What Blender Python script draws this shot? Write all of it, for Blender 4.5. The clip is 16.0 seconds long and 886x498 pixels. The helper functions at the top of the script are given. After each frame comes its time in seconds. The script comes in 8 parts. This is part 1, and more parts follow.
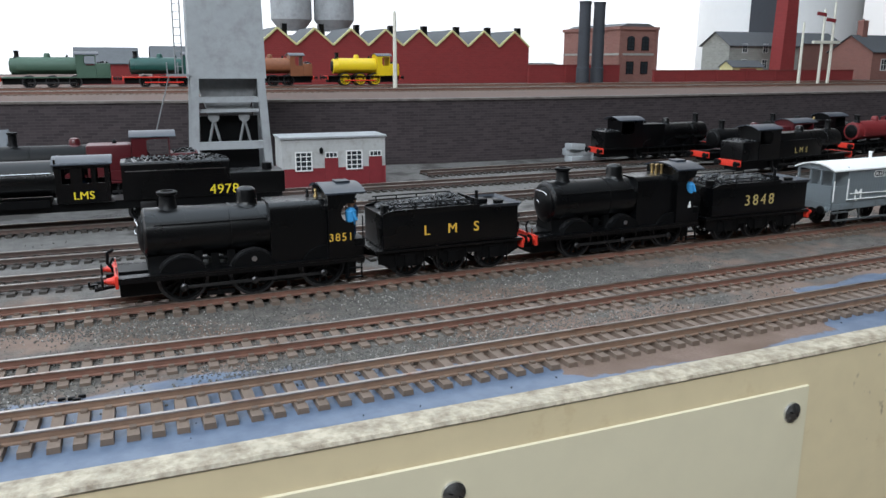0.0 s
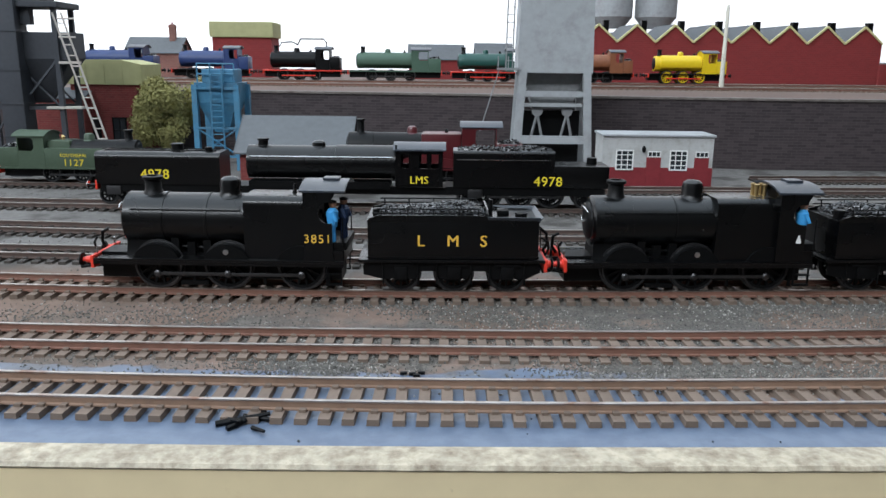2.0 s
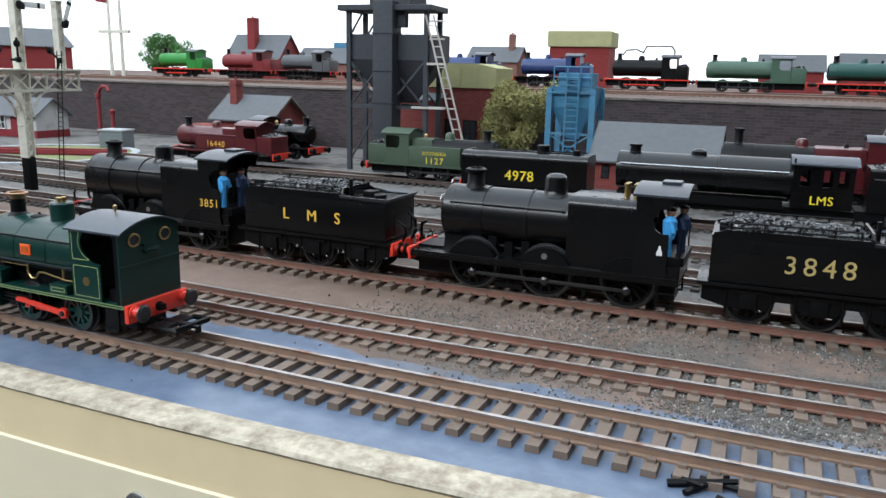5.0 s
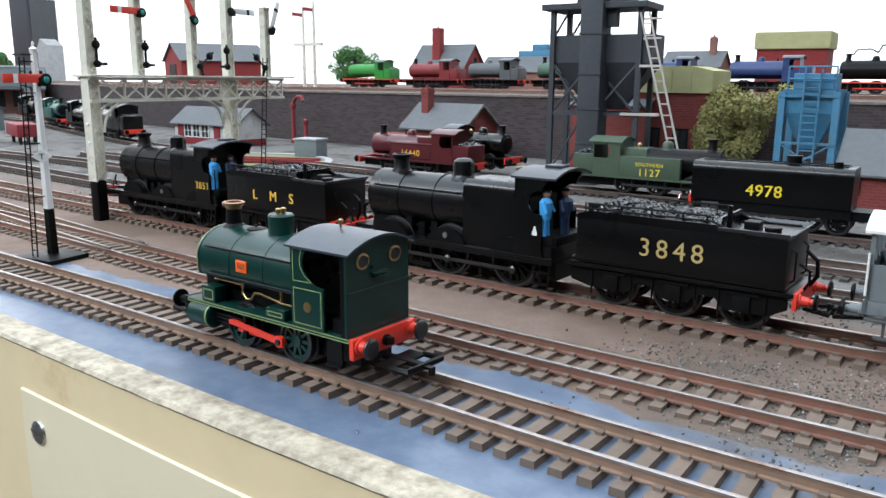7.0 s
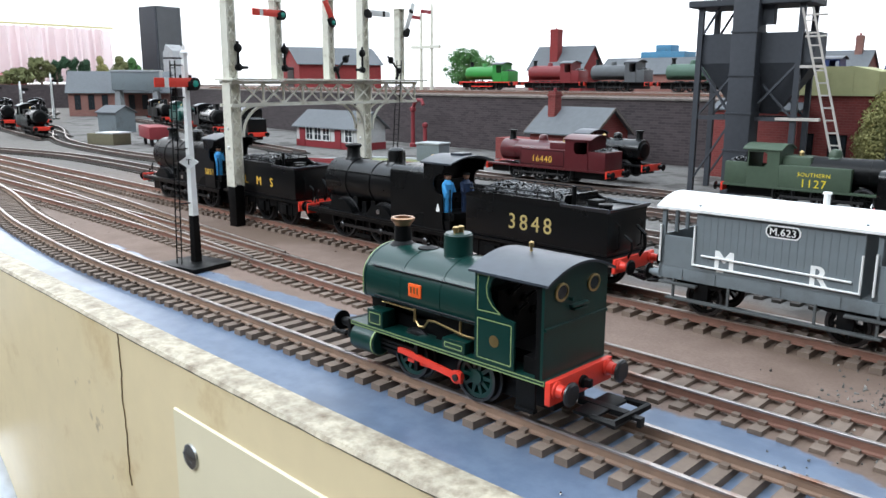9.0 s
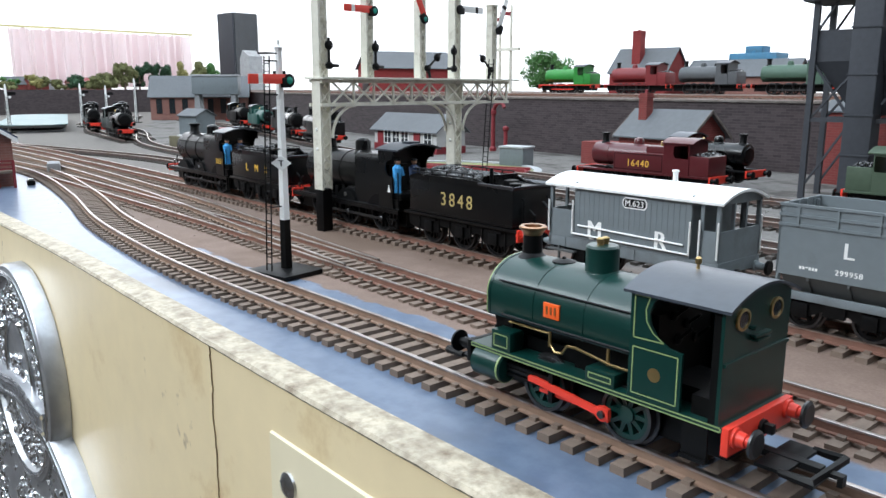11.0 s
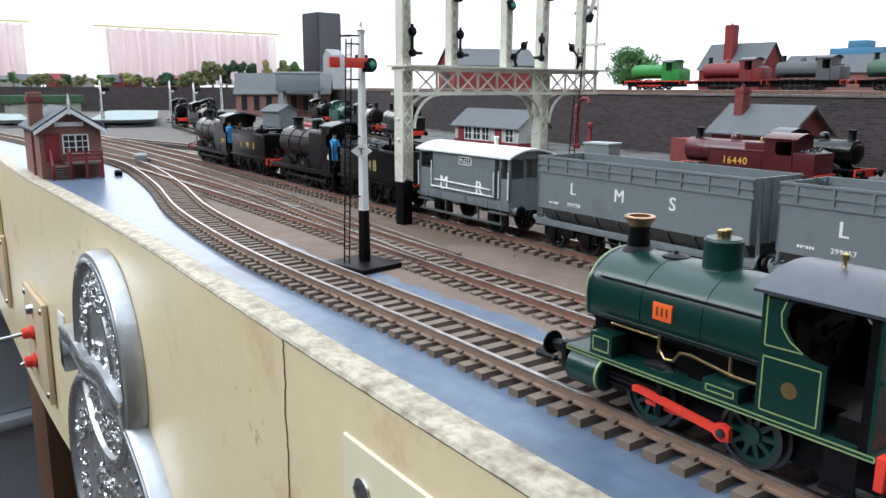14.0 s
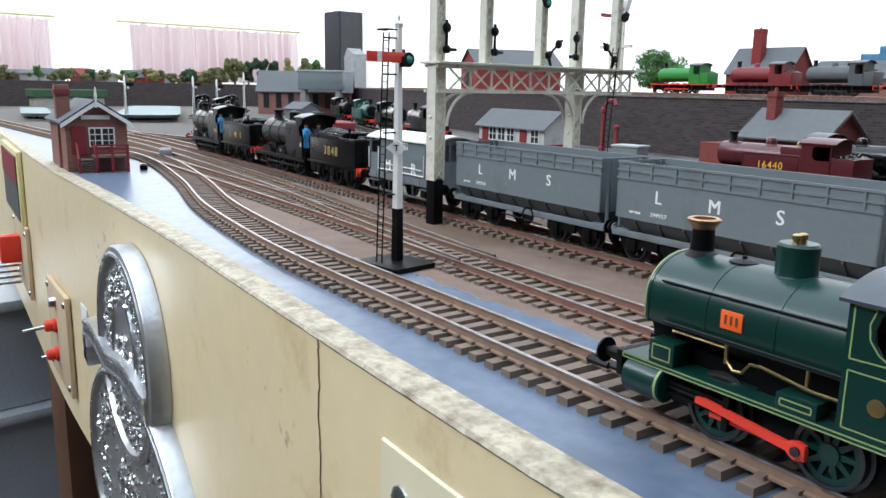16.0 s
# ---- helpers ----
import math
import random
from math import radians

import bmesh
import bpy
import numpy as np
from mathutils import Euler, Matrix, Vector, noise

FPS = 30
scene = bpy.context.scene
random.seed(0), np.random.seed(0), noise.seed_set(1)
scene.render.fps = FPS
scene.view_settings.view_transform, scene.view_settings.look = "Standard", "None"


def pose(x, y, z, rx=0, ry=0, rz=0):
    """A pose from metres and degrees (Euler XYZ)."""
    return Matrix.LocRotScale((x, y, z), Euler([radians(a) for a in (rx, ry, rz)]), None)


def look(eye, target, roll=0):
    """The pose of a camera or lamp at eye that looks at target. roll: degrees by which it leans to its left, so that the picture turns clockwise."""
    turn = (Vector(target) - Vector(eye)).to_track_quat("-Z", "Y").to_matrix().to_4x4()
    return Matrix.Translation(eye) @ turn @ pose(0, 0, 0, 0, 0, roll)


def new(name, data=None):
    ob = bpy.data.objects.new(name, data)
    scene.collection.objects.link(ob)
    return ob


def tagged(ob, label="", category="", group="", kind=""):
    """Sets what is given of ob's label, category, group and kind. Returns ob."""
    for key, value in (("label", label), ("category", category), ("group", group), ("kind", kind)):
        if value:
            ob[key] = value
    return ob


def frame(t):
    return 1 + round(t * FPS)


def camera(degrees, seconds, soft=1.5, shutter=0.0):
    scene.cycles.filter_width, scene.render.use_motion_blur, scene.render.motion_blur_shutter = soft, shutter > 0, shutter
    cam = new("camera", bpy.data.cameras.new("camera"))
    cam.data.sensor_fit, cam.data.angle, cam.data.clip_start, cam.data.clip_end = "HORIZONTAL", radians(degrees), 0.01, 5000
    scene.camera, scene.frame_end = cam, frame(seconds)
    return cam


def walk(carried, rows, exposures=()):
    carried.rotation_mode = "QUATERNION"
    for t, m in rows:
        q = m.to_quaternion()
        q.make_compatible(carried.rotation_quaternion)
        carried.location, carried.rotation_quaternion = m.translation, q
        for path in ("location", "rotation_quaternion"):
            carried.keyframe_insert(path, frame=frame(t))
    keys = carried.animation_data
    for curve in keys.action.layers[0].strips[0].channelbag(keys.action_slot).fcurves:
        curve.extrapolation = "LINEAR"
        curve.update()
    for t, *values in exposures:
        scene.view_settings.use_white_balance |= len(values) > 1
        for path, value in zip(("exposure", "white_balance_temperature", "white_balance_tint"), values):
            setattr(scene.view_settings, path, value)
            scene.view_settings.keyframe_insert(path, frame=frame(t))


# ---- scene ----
cam = camera(58.8, 16.0)
PATH = [
    (0, (0.03, -0.01, 0.109), (0.773, 1.787, -0.359), 0.2),
    (0.5, (0.026, -0.01, 0.11), (0.58, 1.852, -0.365), -0.5),
    (1, (0.024, -0.005, 0.109), (0.376, 1.904, -0.372), -0.5),
    (1.5, (0.02, 0.001, 0.106), (0.221, 1.931, -0.378), 0.2),
    (2, (0.014, 0.01, 0.104), (0.052, 1.953, -0.368), 0.6),
    (2.5, (0.009, 0.011, 0.103), (-0.088, 1.954, -0.358), 0.9),
    (3, (0.002, 0.019, 0.1), (-0.235, 1.953, -0.35), 1.0),
    (3.5, (-0.006, 0.025, 0.1), (-0.37, 1.939, -0.35), 0.8),
    (4, (-0.018, 0.026, 0.101), (-0.501, 1.915, -0.345), 0.7),
    (4.2, (-0.023, 0.029, 0.099), (-0.545, 1.908, -0.348), 1.1),
    (6.3, (-0.067, 0.073, 0.088), (-0.999, 1.791, -0.333), 0.1),
    (6.5, (-0.073, 0.075, 0.087), (-1.042, 1.773, -0.333), 0.3),
    (7, (-0.087, 0.08, 0.085), (-1.139, 1.728, -0.335), 0.4),
    (7.5, (-0.096, 0.081, 0.086), (-1.21, 1.687, -0.337), 0.5),
    (8, (-0.105, 0.081, 0.086), (-1.281, 1.643, -0.336), 0.3),
    (8.5, (-0.114, 0.083, 0.086), (-1.34, 1.606, -0.333), 0.3),
    (9, (-0.123, 0.088, 0.085), (-1.379, 1.588, -0.33), 0.2),
    (11.5, (-0.159, 0.099, 0.079), (-1.565, 1.463, -0.324), 0.0),
    (12, (-0.163, 0.102, 0.076), (-1.59, 1.443, -0.329), -0.1),
    (12.5, (-0.164, 0.104, 0.074), (-1.618, 1.415, -0.332), 0.1),
    (13, (-0.166, 0.104, 0.076), (-1.646, 1.386, -0.331), 0.1),
    (13.5, (-0.167, 0.105, 0.074), (-1.665, 1.368, -0.33), 0.1),
    (14, (-0.169, 0.107, 0.075), (-1.68, 1.354, -0.328), 0.2),
    (14.5, (-0.168, 0.106, 0.076), (-1.683, 1.349, -0.327), 0.6),
    (15, (-0.171, 0.105, 0.075), (-1.695, 1.336, -0.327), 0.8),
    (15.5, (-0.176, 0.106, 0.074), (-1.708, 1.327, -0.326), 0.9),
    (16, (-0.18, 0.106, 0.073), (-1.717, 1.322, -0.328), 1.1),
]
walk(cam, [(t, look(eye, target, roll)) for t, eye, target, roll in PATH],
     exposures=((0.0, -0.30), (1.5, -0.30), (2.5, -0.24), (4.2, -0.20), (6.5, -0.06), (9.0, 0.0), (12.0, -0.10), (14.0, -0.15), (16.0, -0.20)))

# ---- light ----
world = bpy.data.worlds.new("room_air")
world.use_nodes = True
world.node_tree.nodes["Background"].inputs[0].default_value = (0.80, 0.88, 1.0, 1)
world.node_tree.nodes["Background"].inputs[1].default_value = 0.2
scene.world = world
scene.view_settings.exposure = 0.0


def window_light(name, place, target, wide, high, watts, colour):
    data = bpy.data.lights.new(name, "AREA")
    data.shape, data.size, data.size_y, data.energy, data.color = "RECTANGLE", wide, high, watts, colour
    ob = new(name, data)
    ob.matrix_world = look(place, target)
    return ob


window_light("window_daylight", (-1.2, -1.55, 1.80), (-0.5, 0.25, -0.05), 3.2, 0.55, 104, (0.85, 0.925, 1.0))
window_light("skylight_daylight", (-0.9, 0.55, 2.05), (-0.9, 0.54, 0.0), 4.4, 2.9, 106, (0.72, 0.86, 1.0))
window_light("end_window_daylight", (-3.8, 1.2, 0.75), (-1.0, 0.6, 0.1), 1.6, 0.5, 9, (0.92, 0.96, 1.0))

# ---- materials ----


def material(name, colour, rough=0.5, metal=0.0, grain=300.0, vary=0.18, bump=0.1, patch=25.0, dirt=None, dirt_amount=0.0, coat=0.0, spread=0.0, shine=0.5):
    m = bpy.data.materials.new(name)
    m.use_nodes = True
    nt = m.node_tree
    nd, ln = nt.nodes, nt.links
    b = nd["Principled BSDF"]
    b.inputs["Roughness"].default_value = rough
    b.inputs["Metallic"].default_value = metal
    b.inputs["Coat Weight"].default_value = coat
    b.inputs["Specular IOR Level"].default_value = shine
    co = nd.new("ShaderNodeTexCoord")
    fine = nd.new("ShaderNodeTexNoise")
    fine.inputs["Scale"].default_value, fine.inputs["Detail"].default_value = grain, 4
    big = nd.new("ShaderNodeTexNoise")
    big.inputs["Scale"].default_value, big.inputs["Detail"].default_value = patch, 5
    ln.new(co.outputs["Object"], fine.inputs["Vector"])
    ln.new(co.outputs["Object"], big.inputs["Vector"])
    add = nd.new("ShaderNodeMath")
    add.operation = "ADD"
    ln.new(fine.outputs["Fac"], add.inputs[0])
    ln.new(big.outputs["Fac"], add.inputs[1])
    last = add
    if spread:
        info = nd.new("ShaderNodeObjectInfo")
        mul = nd.new("ShaderNodeMath")
        mul.operation, mul.inputs[1].default_value = "MULTIPLY", spread
        ln.new(info.outputs["Random"], mul.inputs[0])
        more = nd.new("ShaderNodeMath")
        ln.new(add.outputs[0], more.inputs[0])
        ln.new(mul.outputs[0], more.inputs[1])
        last = more
    ramp = nd.new("ShaderNodeMapRange")
    ramp.inputs["From Min"].default_value, ramp.inputs["From Max"].default_value = 0.55, 1.45 + spread
    ln.new(last.outputs[0], ramp.inputs["Value"])
    mix = nd.new("ShaderNodeMix")
    mix.data_type = "RGBA"
    mix.inputs["A"].default_value = (*[c * (1 - vary) for c in colour], 1)
    mix.inputs["B"].default_value = (*[min(1, c * (1 + vary)) for c in colour], 1)
    ln.new(ramp.outputs[0], mix.inputs["Factor"])
    out = mix
    if dirt:
        dn = nd.new("ShaderNodeTexNoise")
        dn.inputs["Scale"].default_value, dn.inputs["Detail"].default_value = patch * 2.3, 6
        dn.inputs["Roughness"].default_value = 0.7
        ln.new(co.outputs["Object"], dn.inputs["Vector"])
        dr = nd.new("ShaderNodeMapRange")
        dr.inputs["From Min"].default_value, dr.inputs["From Max"].default_value = 0.62 - dirt_amount * 0.3, 0.72
        ln.new(dn.outputs["Fac"], dr.inputs["Value"])
        dm = nd.new("ShaderNodeMix")
        dm.data_type = "RGBA"
        dm.inputs["B"].default_value = (*dirt, 1)
        ln.new(mix.outputs["Result"], dm.inputs["A"])
        ln.new(dr.outputs[0], dm.inputs["Factor"])
        out = dm
    ln.new(out.outputs["Result"], b.inputs["Base Color"])
    rr = nd.new("ShaderNodeMapRange")
    rr.inputs["To Min"].default_value, rr.inputs["To Max"].default_value = max(0.02, rough - 0.08), min(1, rough + 0.1)
    ln.new(big.outputs["Fac"], rr.inputs["Value"])
    ln.new(rr.outputs[0], b.inputs["Roughness"])
    if bump:
        bp = nd.new("ShaderNodeBump")
        bp.inputs["Strength"].default_value, bp.inputs["Distance"].default_value = bump, 0.0006
        ln.new(fine.outputs["Fac"], bp.inputs["Height"])
        ln.new(bp.outputs[0], b.inputs["Normal"])
    return m


def glowing(name, colour, strength):
    m = bpy.data.materials.new(name)
    m.use_nodes = True
    b = m.node_tree.nodes["Principled BSDF"]
    b.inputs["Base Color"].default_value = (*colour, 1)
    b.inputs["Emission Color"].default_value = (*colour, 1)
    b.inputs["Emission Strength"].default_value = strength
    return m


def masonry(name, brick, mortar, wide, high, rough=0.85, vary=0.35):
    m = material(name, brick, rough, grain=500, vary=0.25, bump=0.0, patch=14)
    nd, ln = m.node_tree.nodes, m.node_tree.links
    b = nd["Principled BSDF"]
    src = b.inputs["Base Color"].links[0].from_socket
    co = nd.new("ShaderNodeTexCoord")
    sep = nd.new("ShaderNodeSeparateXYZ")
    ln.new(co.outputs["Object"], sep.inputs[0])
    add = nd.new("ShaderNodeMath")
    ln.new(sep.outputs["X"], add.inputs[0])
    ln.new(sep.outputs["Y"], add.inputs[1])
    com = nd.new("ShaderNodeCombineXYZ")
    ln.new(add.outputs[0], com.inputs["X"])
    ln.new(sep.outputs["Z"], com.inputs["Y"])
    bt = nd.new("ShaderNodeTexBrick")
    bt.inputs["Scale"].default_value = 1
    bt.inputs["Brick Width"].default_value, bt.inputs["Row Height"].default_value = wide, high
    bt.inputs["Mortar Size"].default_value = high * 0.09
    bt.inputs["Color1"].default_value = (*[c * (1 - vary) for c in brick], 1)
    bt.inputs["Color2"].default_value = (*[min(1, c * (1 + vary)) for c in brick], 1)
    bt.inputs["Mortar"].default_value = (*mortar, 1)
    ln.new(com.outputs[0], bt.inputs["Vector"])
    mix = nd.new("ShaderNodeMix")
    mix.data_type = "RGBA"
    mix.inputs["Factor"].default_value = 0.45
    ln.new(bt.outputs["Color"], mix.inputs["A"])
    ln.new(src, mix.inputs["B"])
    ln.new(mix.outputs["Result"], b.inputs["Base Color"])
    bp = nd.new("ShaderNodeBump")
    bp.inputs["Strength"].default_value, bp.inputs["Distance"].default_value = 0.6, 0.0004
    inv = nd.new("ShaderNodeMath")
    inv.operation, inv.inputs[0].default_value = "SUBTRACT", 1.0
    ln.new(bt.outputs["Fac"], inv.inputs[1])
    ln.new(inv.outputs[0], bp.inputs["Height"])
    ln.new(bp.outputs[0], b.inputs["Normal"])
    return m


BLACK = material("satin_black_paint", (0.0012, 0.0013, 0.0016), 0.27, vary=0.25, bump=0.02, shine=0.42)
DULL = material("dull_black", (0.0026, 0.0027, 0.003), 0.42, vary=0.3, bump=0.08, shine=0.18)
# two blacks lightened towards blue-grey: the sheen on top faces is painted in
SHEENBLACK = material("satin_black_cab_roof", (0.026, 0.032, 0.042), 0.34, vary=0.2, shine=0.7)
SHEENROOF = material("grey_black_roof_paint", (0.042, 0.050, 0.064), 0.36, vary=0.2, shine=0.6)
GREEN = material("dark_green_enamel", (0.0026, 0.029, 0.0235), 0.29, vary=0.10, bump=0.015, shine=0.46)
RED = material("vermilion_enamel", (0.72, 0.045, 0.025), 0.38, vary=0.12, bump=0.03)
ORANGE = material("orange_plate_enamel", (0.85, 0.12, 0.02), 0.4, vary=0.08)
LINING = material("cream_lining", (0.23, 0.31, 0.125), 0.5, vary=0.08, bump=0)
GOLD = material("gold_letter_transfer", (0.78, 0.46, 0.06), 0.5, vary=0.08, bump=0)
PALEGOLD = material("pale_gold_transfer", (0.46, 0.35, 0.13), 0.5, vary=0.08, bump=0)
YELLOW_LETTER = material("yellow_letter_transfer", (0.80, 0.62, 0.03), 0.5, vary=0.06, bump=0)
BRASS = material("dulled_brass", (0.46, 0.33, 0.15), 0.36, 1.0, vary=0.15)
COPPER = material("copper_chimney_cap", (0.42, 0.25, 0.15), 0.32, 1.0, vary=0.15)
STEEL = material("bright_steel", (0.62, 0.62, 0.62), 0.25, 1.0, vary=0.12)
WHEELSTEEL = material("dark_steel", (0.085, 0.085, 0.088), 0.4, 1.0, vary=0.2)
RAILTOP = material("worn_rail_head", (0.44, 0.39, 0.36), 0.34, 1.0, grain=120, vary=0.2, dirt=(0.25, 0.12, 0.07), dirt_amount=0.3)
RAILRUST = material("rusty_rail_side", (0.19, 0.092, 0.065), 0.75, grain=220, vary=0.3, patch=12)
RAILTAN = material("tan_rail_side", (0.23, 0.145, 0.10), 0.7, grain=220, vary=0.3, patch=12)
DARKSLEEPER = material("oily_dark_sleeper", (0.050, 0.042, 0.036), 0.8, grain=600, vary=0.35, patch=60, spread=0.5)
YARDRAIL = material("dark_yard_rail_side", (0.085, 0.055, 0.045), 0.7, grain=220, vary=0.3, patch=12)
SLEEPER = material("grey_brown_sleeper", (0.17, 0.125, 0.097), 0.85, grain=600, vary=0.3, patch=60, spread=0.5)
COAL = material("crushed_coal", (0.006, 0.006, 0.007), 0.17, vary=0.6, bump=0.3, grain=900, shine=0.8)
WAGON = material("wagon_grey_paint", (0.155, 0.180, 0.192), 0.5, vary=0.1, patch=20, dirt=(0.11, 0.12, 0.125), dirt_amount=0.3)
# wagon grey with underside shade put into the colour: chutes, floor plate, footboards
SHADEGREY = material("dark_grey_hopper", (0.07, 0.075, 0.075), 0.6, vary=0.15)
WHITE = material("white_paint", (0.80, 0.80, 0.78), 0.5, vary=0.05, patch=30)
CREAM = material("aged_cream_gantry_paint", (0.66, 0.64, 0.55), 0.6, vary=0.10, patch=40, dirt=(0.35, 0.30, 0.22), dirt_amount=0.25)
BLUEOVERALL = material("bright_blue_overalls", (0.05, 0.34, 0.72), 0.6, vary=0.15)
NAVY = material("navy_overalls", (0.012, 0.03, 0.08), 0.6, vary=0.15)
SKIN = material("painted_figure_face", (0.42, 0.22, 0.14), 0.6)
GLASSDARK = material("dark_window_glazing", (0.03, 0.035, 0.04), 0.12, vary=0.2, bump=0)
CONCRETE = material("weathered_concrete_card", (0.36, 0.375, 0.385), 0.85, grain=160, vary=0.12, patch=22, dirt=(0.27, 0.27, 0.27), dirt_amount=0.5)
# darker copy of the concrete, with shade put into its colour
CONCRETEDARK = material("shadowed_concrete", (0.24, 0.245, 0.25), 0.85, vary=0.2, patch=22)
DARKWALL = masonry("dark_engineering_brick", (0.046, 0.034, 0.036), (0.080, 0.067, 0.066), 0.0085, 0.0028, vary=0.55)
REDBRICK = masonry("red_brick_paper", (0.19, 0.034, 0.03), (0.22, 0.09, 0.075), 0.006, 0.0022, vary=0.22)
PINKBRICK = masonry("weathered_pink_brick", (0.24, 0.105, 0.085), (0.28, 0.20, 0.17), 0.006, 0.0022, vary=0.22)
FACTORYRED = masonry("plain_red_factory_brick", (0.235, 0.026, 0.026), (0.23, 0.05, 0.045), 0.008, 0.003, vary=0.12)
STONEWALL = masonry("grey_stone_wall", (0.30, 0.30, 0.27), (0.36, 0.35, 0.32), 0.009, 0.004, vary=0.2)
COPING = material("dusty_grey_coping", (0.165, 0.145, 0.13), 0.9, grain=300, vary=0.35, patch=30, dirt=(0.09, 0.07, 0.06), dirt_amount=0.6)
SLATE = material("grey_slate_roof", (0.105, 0.112, 0.12), 0.7, grain=200, vary=0.15, patch=18)
DARKSLATE = material("dark_slate_roof", (0.085, 0.092, 0.10), 0.7, grain=200, vary=0.2, patch=18)
CREAMTRIM = material("cream_trim_paint", (0.66, 0.60, 0.30), 0.6, vary=0.1)
MAROON = material("crimson_lake_paint", (0.080, 0.008, 0.011), 0.35, vary=0.15, coat=0.2)
SOUTHGREEN = material("olive_green_paint", (0.05, 0.078, 0.048), 0.5, vary=0.15)
INDBLUE = material("sky_blue_paint", (0.055, 0.205, 0.34), 0.6, vary=0.18, patch=30, dirt=(0.075, 0.15, 0.20), dirt_amount=0.5)
DARKSTEEL = material("dark_grey_timber_and_steel", (0.040, 0.044, 0.053), 0.7, vary=0.2, patch=30)
LADDERWOOD = material("pale_grey_ladder", (0.50, 0.46, 0.42), 0.8, vary=0.12)
YELLOWROOF = material("yellow_green_tarpaulin", (0.40, 0.39, 0.20), 0.85, grain=120, vary=0.15)
REDPAINT = material("red_oxide_paint", (0.21, 0.02, 0.026), 0.6, vary=0.15)
WALLWHITE = material("white_wall_paint", (0.86, 0.86, 0.85), 0.8, grain=60, vary=0.03, bump=0.05, patch=3)
ROOMDARK = material("muted_room_paint", (0.085, 0.08, 0.075), 0.8, grain=40, vary=0.1, patch=3)
WOODFLOOR = material("dark_floor", (0.05, 0.038, 0.03), 0.6, grain=40, vary=0.3, patch=4)
FASCIA = material("aged_cream_gloss_board", (0.80, 0.66, 0.415), 0.32, grain=90, vary=0.06, bump=0.04, patch=9, dirt=(0.66, 0.50, 0.27), dirt_amount=0.12)
FASCIATOP = material("chipped_cream_edge", (0.47, 0.41, 0.31), 0.55, grain=420, vary=0.3, bump=0.4, patch=70, dirt=(0.17, 0.125, 0.08), dirt_amount=0.7)


def nicked(m, colour):
    """Dark nicks and run marks, drawn out downwards, in a painted board."""
    nd, ln = m.node_tree.nodes, m.node_tree.links
    b = nd["Principled BSDF"]
    src = b.inputs["Base Color"].links[0].from_socket
    co = nd.new("ShaderNodeTexCoord")
    mp = nd.new("ShaderNodeMapping")
    mp.inputs["Scale"].default_value = (170, 170, 120)
    ln.new(co.outputs["Object"], mp.inputs["Vector"])
    nz = nd.new("ShaderNodeTexNoise")
    nz.inputs["Scale"].default_value, nz.inputs["Detail"].default_value = 1.0, 3
    ln.new(mp.outputs[0], nz.inputs["Vector"])
    wide = nd.new("ShaderNodeTexNoise")
    wide.inputs["Scale"].default_value = 7
    ln.new(co.outputs["Object"], wide.inputs["Vector"])
    both = nd.new("ShaderNodeMath")
    ln.new(nz.outputs["Fac"], both.inputs[0])
    ln.new(wide.outputs["Fac"], both.inputs[1])
    rp = nd.new("ShaderNodeMapRange")
    rp.inputs["From Min"].default_value, rp.inputs["From Max"].default_value, rp.inputs["To Max"].default_value = 1.33, 1.42, 0.6
    ln.new(both.outputs[0], rp.inputs["Value"])
    mix = nd.new("ShaderNodeMix")
    mix.data_type = "RGBA"
    mix.inputs["B"].default_value = (*colour, 1)
    ln.new(rp.outputs[0], mix.inputs["Factor"])
    ln.new(src, mix.inputs["A"])
    ln.new(mix.outputs["Result"], b.inputs["Base Color"])


nicked(FASCIA, (0.20, 0.13, 0.06))
PANELCREAM = material("pale_cream_access_panel", (0.80, 0.715, 0.51), 0.4, grain=90, vary=0.04, bump=0.03, patch=9)
ALUMINIUM = material("cast_aluminium", (0.80, 0.81, 0.83), 0.24, 1.0, grain=500, vary=0.2, bump=0.5, patch=70)
BADGEGREY = material("grey_painted_casting", (0.50, 0.51, 0.53), 0.34, 0.8, grain=130, vary=0.2, bump=0.8)
FOLIAGE = [material("foliage_" + n, c, 0.9, grain=700, vary=0.35, patch=80, bump=0.6) for n, c in
           (("yellow_green", (0.29, 0.27, 0.10)), ("mid_green", (0.07, 0.18, 0.05)), ("dark_green", (0.035, 0.085, 0.042)), ("olive", (0.17, 0.18, 0.075)))]


